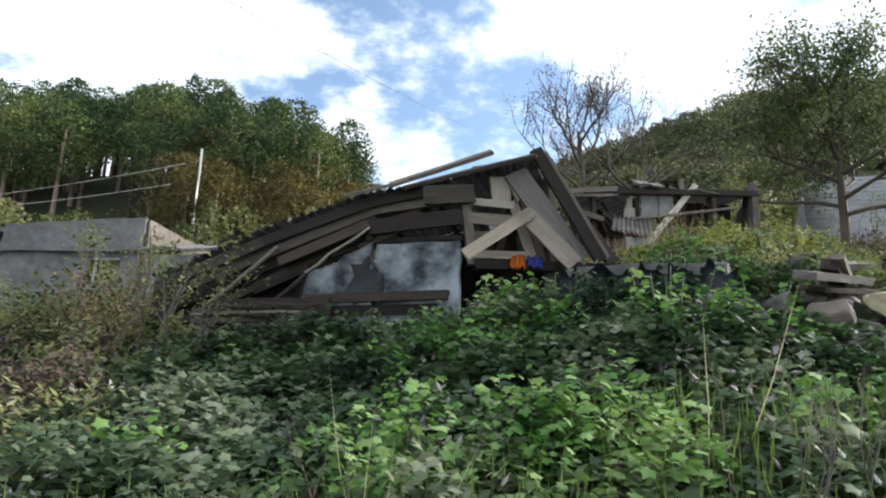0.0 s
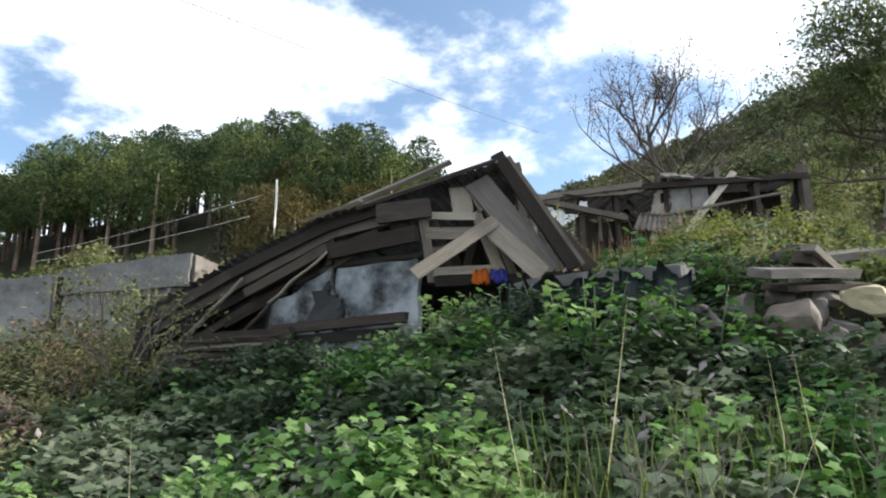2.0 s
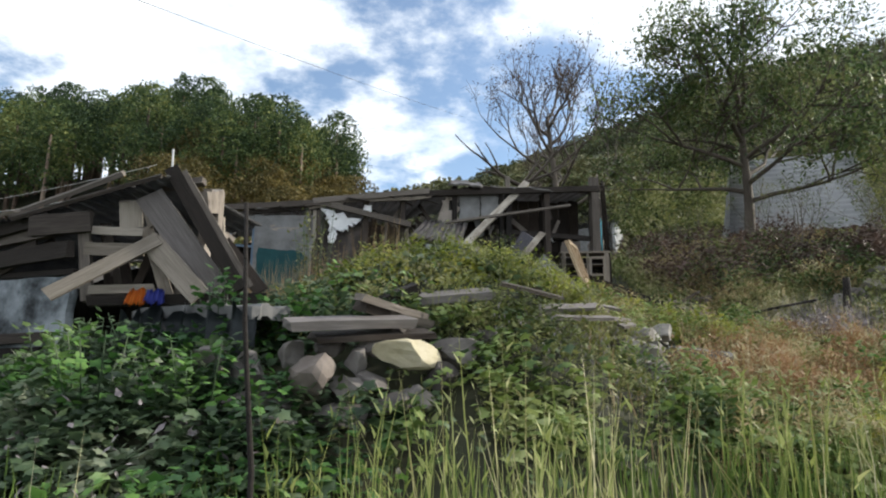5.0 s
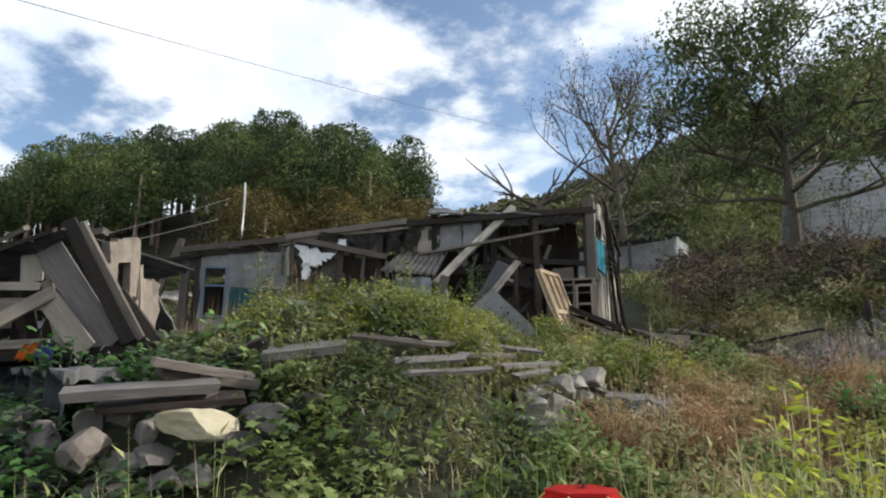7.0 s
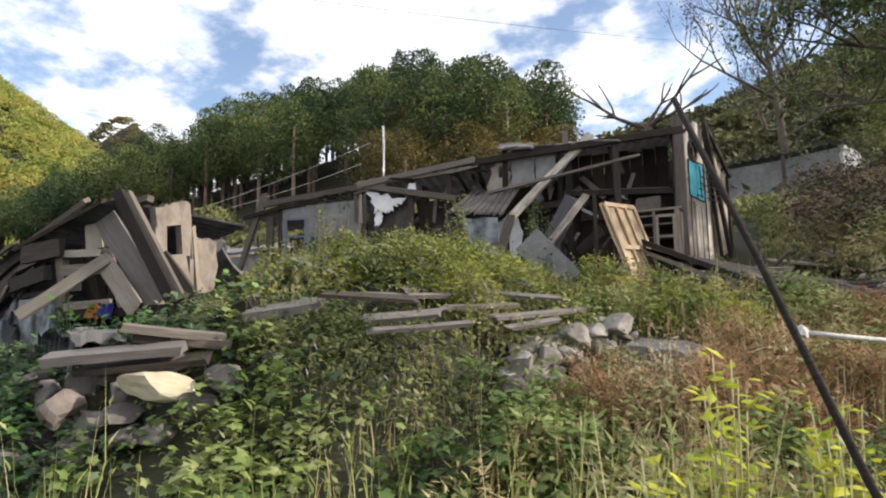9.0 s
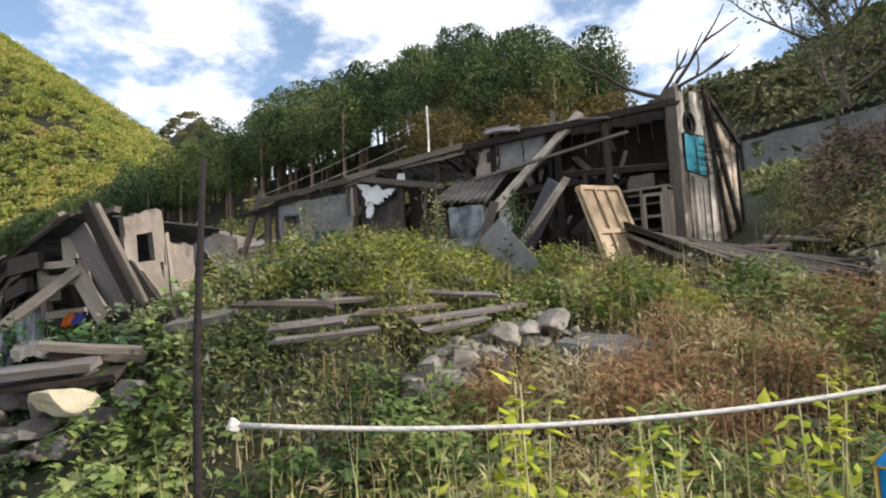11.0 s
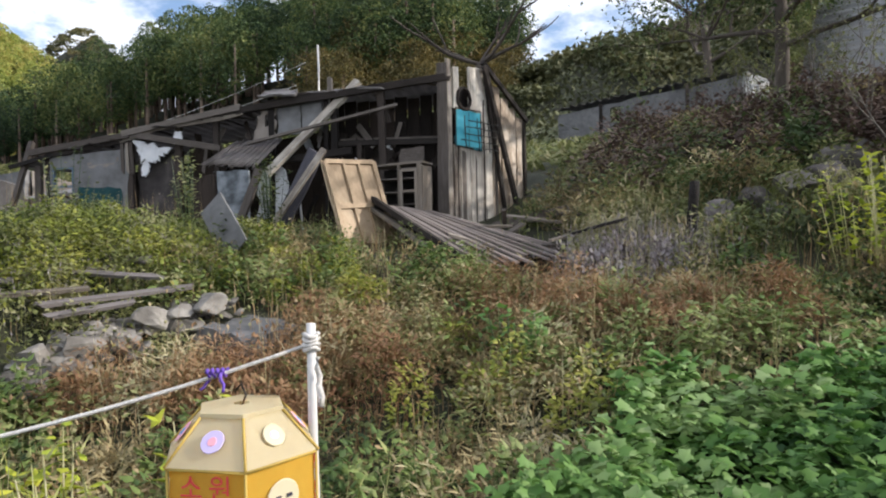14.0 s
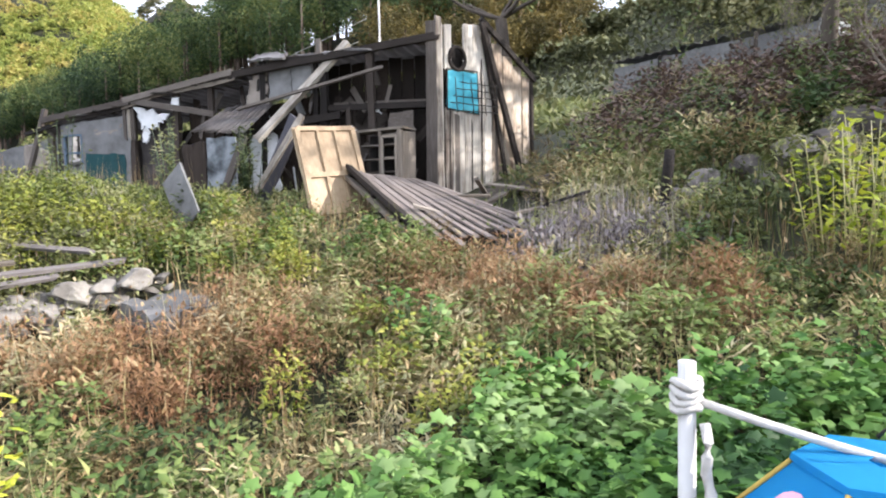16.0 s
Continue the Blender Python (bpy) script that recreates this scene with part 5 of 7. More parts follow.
def lantern(x, y, top, m_roof, m_body, label, roll=0.0, text=True, scale=1.0):
    """A six-sided paper lantern: a cap, a sloping roof, an upright body, printed motifs."""
    l = thing("lantern", (x, y, top), label, "lantern", "lanterns on the rope")
    base = Matrix.Translation((x, y, top)) @ pose(0, 0, 0, 0, 0, roll) @ Matrix.Diagonal((scale, scale, scale, 1))

    def ring(r, z, n=6):
        return [Vector((r * math.cos(2 * math.pi * k / n), r * math.sin(2 * math.pi * k / n), z)) for k in range(n)]

    def skin(name, rings, material, label=""):
        bm = bmesh.new()
        vs = [[bm.verts.new(p) for p in r] for r in rings]
        n = len(vs[0])
        for a, b in zip(vs, vs[1:]):
            for k in range(n):
                bm.faces.new((a[k], a[(k + 1) % n], b[(k + 1) % n], b[k]))
        bmesh.ops.solidify(bm, geom=list(bm.faces), thickness=0.004)
        bmesh.ops.recalc_face_normals(bm, faces=bm.faces)
        return part(name, bm, material, l, label, base)

    skin("roof", [ring(0.100, -0.012), ring(0.188, -0.102)], m_roof, "sloping paper roof")
    skin("body", [ring(0.178, -0.106), ring(0.178, -0.40), ring(0.10, -0.45)], m_body, "upright paper body")
    skin("cap", [ring(0.02, 0.0), ring(0.104, -0.003), ring(0.106, -0.012)], m_roof, "flat cap")
    for k in range(6):
        a = 2 * math.pi * k / 6
        c, s = math.cos(a), math.sin(a)
        for p, q in (((0.104 * c, 0.104 * s, -0.012), (0.190 * c, 0.190 * s, -0.103)), ((0.183 * c, 0.183 * s, -0.106), (0.183 * c, 0.183 * s, -0.40))):
            part("rib", pole_bm([Vector(p), Vector(q)], [0.0035, 0.0035], 5), M_RIB, l, "", base)
        b = a + math.pi / 6
        nr = Vector((math.cos(b), math.sin(b), 0))
        tn = Vector((-math.sin(b), math.cos(b), 0))
        # rim strip
        e0 = Vector((0.184 * c, 0.184 * s, -0.106))
        e1 = Vector((0.184 * math.cos(a + math.pi / 3), 0.184 * math.sin(a + math.pi / 3), -0.106))
        part("rim", pole_bm([e0, e1], [0.004, 0.004], 5), M_RIB, l, "", base)
        # printed disc on the roof and bars on the body
        mid = nr * 0.1247 + Vector((0, 0, -0.057))
        slope = (Vector((0, 0, 0.090)) - nr * 0.0762).normalized()
        up = slope
        out_n = tn.cross(up).normalized()
        if out_n.dot(nr) < 0:
            out_n = -out_n
        m1 = Matrix((tn, up, out_n)).transposed().to_4x4()
        m1.translation = mid + out_n * 0.007
        bm = bmesh.new()
        bmesh.ops.create_cone(bm, cap_ends=True, segments=14, radius1=0.027, radius2=0.026, depth=0.0015)
        part("motif", bm, (M_PINK, M_LILAC, M_LWHITE)[k % 3], l, "printed round motif", base @ m1)
        bm = bmesh.new()
        bmesh.ops.create_cone(bm, cap_ends=True, segments=12, radius1=0.011, radius2=0.010, depth=0.0015)
        part("motif_centre", bm, (M_LBLUE, M_PINK, M_LILAC)[k % 3], l, "small printed centre", base @ m1 @ pose(0, 0, 0.0012))
        m2 = Matrix((tn, Vector((0, 0, 1)), nr)).transposed().to_4x4()
        m2.translation = nr * 0.159 + Vector((0, 0, -0.166))
        if k % 2 == 0:
            for dx, dz, w, hh, mt in ((-0.03, 0.02, 0.03, 0.032, M_RED), (0.03, 0.02, 0.03, 0.032, M_RED), (-0.03, -0.05, 0.03, 0.03, M_RED), (0.03, -0.05, 0.03, 0.03, M_RED)) if not text else ():
                part("print", plank_bm(w, hh, 0.002, RND, 0.002, 2), mt, l, "", base @ m2 @ Matrix.Translation((dx, dz, 0)))
            if text:
                for ch, dx, dz in (("소", -0.034, 0.0), ("원", 0.034, 0.0), ("성", -0.034, -0.075), ("취", 0.034, -0.075)):
                    cu = bpy.data.curves.new("letter", "FONT")
                    cu.body, cu.size, cu.align_x, cu.align_y, cu.extrude = ch, 0.06, "CENTER", "CENTER", 0.0006
                    tmp = new("letter", cu)
                    me = bpy.data.meshes.new_from_object(tmp.evaluated_get(bpy.context.evaluated_depsgraph_get()))
                    bpy.data.objects.remove(tmp)
                    part("letter", me, M_RED, l, "red printed letter", base @ m2 @ Matrix.Translation((dx, dz + 0.02, 0.002)))
        else:
            bm = bmesh.new()
            bmesh.ops.create_cone(bm, cap_ends=True, segments=16, radius1=0.042, radius2=0.040, depth=0.002)
            part("motif", bm, M_LWHITE if m_body is not M_LWHITE else M_LILAC, l, "printed round motif", base @ m2 @ pose(0, -0.02, 0.001))
            for dx, dz, w, hh in ((-0.014, 0.004, 0.012, 0.008), (0.014, 0.004, 0.012, 0.008), (0, -0.018, 0.026, 0.007)):
                part("print", plank_bm(w, hh, 0.002, RND, 0.001, 2), M_INK if dz > 0 else M_PINK, l, "", base @ m2 @ pose(dx, dz - 0.02, 0.004))
    hook = pole_bm([Vector((0, 0, -0.01)), Vector((0.012, 0, 0.02)), Vector((0, 0, 0.045)), Vector((-0.012, 0, 0.03))], [0.003] * 4, 5)
    part("hook", hook, M_IRON, l, "wire hook", base)
    return l


M_RIB = mat("lantern_rib", [(0.35, 0.24, 0.05), (0.50, 0.36, 0.09)], 9, bump=0.1)
lantern(8.44, 4.39, 2.645, M_LWHITE, M_LYEL, "yellow paper lantern with a cream roof hung from the rope", 12)
lantern(7.76, 3.93, 2.49, M_LBLUE, M_LBLUE, "bright blue paper lantern with pink motifs hung from the rope", 20)
lantern(10.54, 4.93, 2.825, M_LBLUE, M_LBLUE, "bright blue paper lantern beside the rope post", 5)
lantern(5.41, 2.72, 2.205, M_LRED, M_LWHITE, "red-capped paper lantern hung low in the weeds", 10, True, 0.76)

M_PURPLE = mat("purple_ribbon", [(0.10, 0.05, 0.32), (0.17, 0.09, 0.45)], 20, rough=0.5, bump=0.3)


def ribbon(x, y, z):
    """A strip of ribbon wound round the rope, with two loose ends."""
    t = thing("ribbon", (x, y, z), "purple ribbon tying the lantern to the rope", "ribbon", "ribbons on the rope")
    coil = [Vector((0.05 * (i / 30 - 0.5), 0.009 * math.cos(i * 0.9), 0.009 * math.sin(i * 0.9))) for i in range(31)]
    part("winding", pole_bm(coil, [0.0045] * 31, 5), M_PURPLE, t, "", Matrix.Translation((x, y, z)) @ pose(0, 0, 0, 0, 0, 36))
    for sx in (-1, 1):
        stick("ribbon_end", (x + 0.012 * sx, y, z), (x + 0.035 * sx, y - 0.02, z - 0.04), 0.0045, 0.003, M_PURPLE, t, "", 0.004)


ribbon(8.37, 4.388, 2.712)
ribbon(7.76, 3.94, 2.556)

# ---- plants ----
NP = np.random.RandomState(11)
G_REED = leaf("yellow_green_reeds", [(0.10, 0.13, 0.03), (0.22, 0.26, 0.07), (0.36, 0.38, 0.14), (0.48, 0.48, 0.24)], trans=0.3)
G_MID = leaf("mid_green_leaves", [(0.04, 0.07, 0.022), (0.09, 0.145, 0.038), (0.18, 0.24, 0.066), (0.30, 0.33, 0.14)])
G_STRAW = leaf("tan_dry_grass", [(0.13, 0.095, 0.045), (0.27, 0.21, 0.10), (0.40, 0.33, 0.17), (0.48, 0.43, 0.26)], trans=0.25)


def template(kind):
    """A leaf pointing along +y, lying in xy: verts and triangles."""
    if kind == "lobed":
        a = np.radians([-90, -35, -10, 25, 55, 90, 125, 155, 190, 215])
        r = np.array([0.12, 0.42, 0.31, 0.52, 0.38, 0.62, 0.38, 0.52, 0.31, 0.42])
        v = np.c_[r * np.cos(a), r * np.sin(a) + 0.2, -0.22 * r * r]
        v = np.r_[[[0, 0.2, 0.05]], v]
        f = [(0, i + 1, (i + 1) % 10 + 1) for i in range(10)]
    elif kind == "oval":
        v = np.array([[0, 0, 0], [-0.26, 0.35, -0.05], [0, 0.45, 0.07], [0.26, 0.35, -0.05], [0, 1.0, -0.10]])
        f = [(0, 2, 1), (0, 3, 2), (1, 2, 4), (2, 3, 4)]
    elif kind == "blade":
        v = np.array([[-0.02, 0, 0], [0.02, 0, 0], [-0.016, 0.4, 0.03], [0.016, 0.4, 0.03], [-0.01, 0.75, 0.12], [0.01, 0.75, 0.12], [0, 1.0, 0.26]])
        f = [(0, 1, 3), (0, 3, 2), (2, 3, 5), (2, 5, 4), (4, 5, 6)]
    elif kind == "sliver":
        v = np.array([[0, 0, 0], [-0.07, 0.45, 0.02], [0.07, 0.45, 0.02], [0, 1.0, -0.08]])
        f = [(0, 2, 1), (1, 2, 3)]
    elif kind == "spray":
        v = np.array([[-0.5, -0.3, 0], [0.5, -0.35, 0.1], [0.1, 0.6, 0.15], [-0.35, 0.2, -0.4], [0.4, 0.1, -0.3], [0.0, 0.0, 0.55]])
        f = [(0, 1, 2), (3, 4, 5)]
    elif kind == "reed":
        v = np.array([[-0.005, 0, 0], [0.005, 0, 0], [-0.004, 0.55, 0.05], [0.004, 0.55, 0.05], [0, 1.0, 0.22],
                      [0, 0.45, 0.03], [0.035, 0.54, 0.03], [0.006, 0.475, 0.04], [0, 0.62, 0.06], [-0.035, 0.71, 0.05], [-0.006, 0.645, 0.07], [0, 0.80, 0.12], [0.028, 0.88, 0.10], [0.006, 0.825, 0.13]])
        f = [(0, 1, 3), (0, 3, 2), (2, 3, 4), (5, 6, 7), (8, 10, 9), (11, 12, 13)]
    elif kind == "stalk":
        v = np.array([[-0.0035, 0, 0], [0.0035, 0, 0], [-0.003, 0.5, 0.04], [0.003, 0.5, 0.04], [0, 1.0, 0.16], [0, 0, 0.005], [0, 0.5, 0.045]])
        f = [(0, 1, 3), (0, 3, 2), (2, 3, 4), (1, 5, 6), (1, 6, 3), (3, 6, 4)]
    else:  # tuft: two crossed bent faces
        v = np.array([[-0.5, -0.3, 0], [0.5, -0.4, 0.1], [0.15, 0.55, 0.05], [-0.45, 0.1, -0.3], [0.4, 0.25, -0.25], [0.0, 0.1, 0.5], [0.1, -0.5, -0.2], [-0.2, 0.45, 0.25], [0.55, 0.05, 0.2]])
        f = [(0, 1, 2), (3, 4, 5), (6, 7, 8)]
    return v.astype(float), np.array(f)


def leaves_mesh(name, P, size, yaw, tilt, roll, kind, material):
    """All leaves in one mesh: P (n,3), size (n,), angles in radians. tilt 0: flat; pi/2: upright."""
    v, f = template(kind)
    n, k = len(P), len(v)
    q = v[None] * size[:, None, None]
    c, s = np.cos(roll)[:, None], np.sin(roll)[:, None]
    x, y, z = q[..., 0] * c + q[..., 2] * s, q[..., 1], -q[..., 0] * s + q[..., 2] * c
    c, s = np.cos(tilt)[:, None], np.sin(tilt)[:, None]
    y, z = y * c - z * s, y * s + z * c
    c, s = np.cos(yaw)[:, None], np.sin(yaw)[:, None]
    x, y = x * c - y * s, x * s + y * c
    V = np.stack([x, y, z], -1) + P[:, None]
    F = (f[None] + (np.arange(n) * k)[:, None, None]).ravel()
    return raw_mesh(name, V.reshape(-1, 3), F, 3, material)


def stuff(name, me, label, category):
    ob = new(name, me)
    return tagged(ob, label, category, kind="stuff")


def inside(x0, x1, y0, y1, n):
    return NP.uniform(x0, x1, n), NP.uniform(y0, y1, n)


def lane_y(x):
    """The line walked, as the land has it."""
    return np.interp(x, [-4, 0, 3.4, 5.4, 6.6, 8.4, 9.7, 10.5, 13], [-0.6, 0.0, 0.62, 1.25, 1.85, 2.65, 3.45, 4.0, 5.4])


def clear(x, y, margin=0.0):
    """Where plants may grow: off the lane, off floors under roofs."""
    ok = y > lane_y(x) + 0.75 + margin
    front_a = np.interp(x, [-3, 0.2, 1.7], [6.80, 6.05, 6.35])
    ok &= ~((x > -3) & (x < 1.7) & (y > front_a) & (y < front_a + 1.8) & (NP.rand(len(x)) > 0.04))
    front_b = 11.75 - (5.9 - x) * 0.296
    ok &= ~((x > -0.2) & (x < 6.1) & (y > front_b - 0.1) & (y < front_b + 2.4))
    # the tumbled stones, the rubble and the fallen roof stay bare
    ok &= ~((x > 5.9) & (x < 8.0) & (y > 9.65 - 0.25 * (x - 6.0)) & (y < 11.3) & (NP.rand(len(x)) > 0.05))
    ok &= ~((x > 2.1) & (x < 3.75) & (y > 4.4) & (y < 5.2) & (NP.rand(len(x)) > 0.18))
    ok &= ~((np.abs(x - 5.18 - 0.27 * (y - 6.1)) < 0.34) & (y > 5.8) & (y < 7.7) & (NP.rand(len(x)) > 0.30))
    ok &= ~((x > 5.6) & (x < 6.3) & (y > 6.8) & (y < 7.6) & (NP.rand(len(x)) > 0.25))
    ok &= ~((np.abs(y - 5.95 - 0.12 * (x - 3.5)) < 0.30) & (x > 2.2) & (x < 4.7) & (NP.rand(len(x)) > 0.30))
    return ok


def cover(name, n, box, mask, height, size, kind, material, label, category, tilt=(0.0, 0.9), top_heavy=2.2, seed=1.0, bump_scale=2.2):
    """Leaves filling a bumpy layer above the ground, densest at its top."""
    x, y = inside(*box, n)
    keep = clear(x, y) & (mask(x, y) > NP.rand(n))
    x, y = x[keep], y[keep]
    m = len(x)
    hgt = height * (0.25 + 0.75 * fbm(x, y, bump_scale, seed)) * (0.6 + 0.8 * fbm(x, y, bump_scale * 3.1, seed + 2))
    z = land(x, y) + hgt * NP.rand(m) ** (1 / top_heavy)
    sz = NP.uniform(size[0], size[1], m) * NP.uniform(0.7, 1.15, m)
    tl = NP.uniform(tilt[0], tilt[1], m) * np.where(NP.rand(m) < 0.5, 1, -1)
    me = leaves_mesh(name, np.stack([x, y, z], -1), sz, NP.uniform(0, 6.283, m), tl, NP.uniform(-0.5, 0.5, m), kind, material)
    return stuff(name, me, label, category)


def tall(name, n, box, mask, size, kind, material, label, category, lean=0.35, lift=0.0):
    """Upright blades or stalks."""
    x, y = inside(*box, n)
    keep = clear(x, y, -0.1) & (mask(x, y) > NP.rand(n))
    x, y = x[keep], y[keep]
    m = len(x)
    P = np.stack([x, y, land(x, y) - 0.02 + lift * NP.rand(m)], -1)
    me = leaves_mesh(name, P, NP.uniform(size[0], size[1], m), NP.uniform(0, 6.283, m), math.pi / 2 - np.abs(NP.normal(0, lean, m)), NP.uniform(-0.3, 0.3, m), kind, material)
    return stuff(name, me, label, category)


def blob(x, y, cx, cy, rx, ry):
    return np.exp(-((x - cx) / rx) ** 2 - ((y - cy) / ry) ** 2)


def bank(x, y):
    """The green vine-covered bank below the collapsed house."""
    return soft((3.6 - x) / 1.2) * soft((6.7 - y) / 0.5) * (1 - 0.8 * soft((-2.4 - x) / 0.8))


def mound(x, y):
    return np.clip(blob(x, y, 3.9, 6.6, 1.5, 1.7), 0, 1)


def crop(x, y):
    return ((x > 8.72 + 0.2 * (y - 6.2) + 0.15 * np.sin(y * 4)) & (y > 5.2) & (y < np.minimum(7.0 + 0.42 * (x - 8.6), 7.9) + 0.12 * np.sin(x * 3)) & (x < 13)) * 1.0


def dry_field(x, y):
    return soft((x - 4.9) / 0.8) * soft((9.6 - y) / 0.8) * (1 - crop(x, y)) * (0.4 + 0.6 * fbm(x, y, 1.4, 5))


def slope(x, y):
    return soft((x - 6.8) / 0.5) * soft((y - 9.4) / 1.0)


cover("vine_cover", 50000, (-4.5, 4.4, 1.0, 6.9), lambda x, y: bank(x, y) * 0.95 + 0.3 * mound(x, y), 0.34, (0.055, 0.12), "lobed", G_VINE, "dense dark green lobed vine leaves covering the bank", "vines", (0.05, 0.8))
cover("light_weeds", 16000, (-2, 5.0, 2.0, 6.2), lambda x, y: bank(x, y) * soft((fbm(x, y, 1.3, 8) - 0.52) * 8), 0.46, (0.05, 0.10), "lobed", G_CROP, "fresh green leafy weeds on the bank", "weeds", (0.1, 0.9))
cover("frosted_weeds", 7500, (-3, 4.5, 1.5, 6.2), lambda x, y: bank(x, y) * soft((fbm(x, y, 1.9, 2.3) - 0.5) * 6) * 0.8, 0.42, (0.04, 0.08), "oval", G_GREY, "dry silvery seed heads among the vines", "weeds", (0.2, 1.2))
cover("mound_weeds", 38000, (1.8, 6.2, 4.2, 10.6), lambda x, y: np.clip(mound(x, y) * 1.4 + 0.4 * soft((x - 1.4) / 0.6) * soft((5.6 - x) / 0.8) * soft((y - 6) / 1), 0, 1), 0.32, (0.035, 0.075), "oval", G_OLIVE, "olive green weeds over the mound", "weeds", (0.0, 1.1))
cover("mound_seeds", 11000, (2.4, 5.8, 4.6, 8.6), lambda x, y: np.clip(mound(x, y) * 1.3, 0, 1) * soft((fbm(x, y, 2.2, 3.1) - 0.42) * 6), 0.48, (0.03, 0.07), "sliver", G_GREY, "grey dry seed heads over the mound", "weeds", (0.3, 1.4))
# sun on the mound top is put into the yellower leaf colour
cover("mound_top", 20000, (1.6, 5.6, 5.6, 9.6), lambda x, y: np.clip(blob(x, y, 3.5, 7.3, 1.5, 1.2) * 1.3, 0, 1), 0.32, (0.03, 0.065), "oval", G_YEL, "sunlit yellow-green weeds on top of the mound", "weeds", (0.2, 1.2))
cover("broad_weeds", 11000, (3.2, 6.2, 4.0, 7.0), lambda x, y: soft((6.2 - y) / 1) * soft((fbm(x, y, 1.6, 4.0) - 0.42) * 6) * 0.8, 0.40, (0.06, 0.11), "lobed", G_MID, "green lobed weeds at the foot of the mound", "weeds", (0.05, 0.8))
cover("dry_weeds", 9000, (4.6, 12.5, 4.6, 10.4), lambda x, y: dry_field(x, y), 0.46, (0.028, 0.062), "oval", G_DRY, "dry brown weeds over the field", "weeds", (0.3, 1.4))
cover("field_weeds", 13000, (4.6, 12.8, 4.2, 10.2), lambda x, y: (1 - crop(x, y)) * soft((x - 4.6) / 0.8) * soft((fbm(x, y, 1.3, 9) - 0.36) * 5), 0.44, (0.03, 0.065), "oval", G_OLIVE, "olive weeds over the field", "weeds", (0.1, 1.2))
cover("rust_weeds", 7000, (5.6, 9.6, 5.8, 9.4), lambda x, y: np.clip(blob(x, y, 6.55, 7.0, 0.55, 0.5) * 1.5 + 0.8 * blob(x, y, 8.6, 8.4, 1.0, 0.4), 0, 1), 0.42, (0.03, 0.07), "oval", G_RUST, "rust-red withered weeds below the flat stone", "weeds", (0.5, 1.5))
cover("crop_leaves", 23000, (8.3, 13.0, 5.0, 8.0), lambda x, y: crop(x, y), 0.46, (0.045, 0.10), "lobed", G_CROP, "bright green leafy vegetable crop", "crop", (0.05, 0.8), 2.4, 6.0, 3.0)
cover("slope_weeds", 46000, (6.3, 13.5, 9.2, 17.5), lambda x, y: slope(x, y) * 0.9, 0.46, (0.05, 0.10), "oval", G_OLIVE, "olive weeds on the slope beside the gable", "weeds", (0.1, 1.2))
cover("slope_dry", 20000, (6.3, 13.5, 9.0, 17.0), lambda x, y: slope(x, y) * soft((fbm(x, y, 0.9, 6.6) - 0.36) * 5), 0.60, (0.08, 0.16), "sliver", G_STRAW, "dry brown growth on the slope beside the gable", "weeds", (0.4, 1.5))
cover("grey_weeds", 9000, (7.6, 10.2, 8.8, 10.8), lambda x, y: np.clip(blob(x, y, 8.7, 9.8, 0.6, 0.5) * 1.5, 0, 1), 0.44, (0.04, 0.08), "oval", G_GREY, "grey-lilac withered seed heads beside the fallen roof", "weeds", (0.6, 1.5))
cover("far_slope", 26000, (-3, 24, 16, 34), lambda x, y: 0.95 + 0 * x, 0.5, (0.16, 0.32), "oval", G_OLIVE, "olive undergrowth on the upper slope", "weeds", (0.1, 1.2))
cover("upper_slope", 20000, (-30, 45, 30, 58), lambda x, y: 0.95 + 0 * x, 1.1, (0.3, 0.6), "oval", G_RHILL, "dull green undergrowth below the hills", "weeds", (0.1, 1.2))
cover("left_weeds", 24000, (-9, -1.2, 2.2, 10.5), lambda x, y: soft((-1.8 - x) / 0.8) * 0.9, 0.42, (0.05, 0.10), "oval", G_OLIVE, "olive brown weeds below the block building", "weeds", (0.1, 1.2))
cover("left_dry", 5000, (-7, -1.5, 3.0, 9.5), lambda x, y: soft((-2.0 - x) / 0.8) * soft((fbm(x, y, 1.2, 1.6) - 0.45) * 5), 0.45, (0.04, 0.08), "oval", G_DRY, "dry brown weeds below the block building", "weeds", (0.4, 1.4))
cover("yard_weeds", 18000, (-6, 1.8, 7.6, 14), lambda x, y: np.full(len(x), 0.8), 0.38, (0.05, 0.10), "oval", G_DRY, "dry brown weeds in the yard between the ruins", "weeds", (0.3, 1.4))
tall("field_grass", 8000, (4.6, 12.8, 4.2, 11.0), lambda x, y: (1 - crop(x, y)) * (0.3 + 0.7 * fbm(x, y, 1.3, 7)), (0.14, 0.36), "blade", G_DRY, "dry standing grass over the field", "grass", 0.4)
tall("slope_grass", 8000, (6.4, 13.5, 9.2, 17), lambda x, y: slope(x, y), (0.2, 0.45), "blade", G_OLIVE, "tall grass on the slope", "grass", 0.4)
tall("lane_grass", 34000, (-3, 13, 0.5, 6.2), lambda x, y: soft((lane_y(x) + 3.6 - y) / 0.8) * (1 - crop(x, y)), (0.16, 0.42), "blade", G_GRASS, "green grass along the lane", "grass", 0.45)
tall("straw", 7000, (-2.5, 9.0, 1.0, 6.0), lambda x, y: soft((lane_y(x) + 3.3 - y) / 0.8) * (0.12 + 0.88 * soft((x - 2.6) / 1.8)) * (0.06 + 0.94 * soft((7.4 - x) / 0.8)) * (0.04 + 0.96 * soft((fbm(x, y, 1.6, 3.3) - 0.5) * 6)), (0.3, 1.0), "stalk", G_STALK, "tall straw-coloured stalks along the lane", "grass", 0.62)
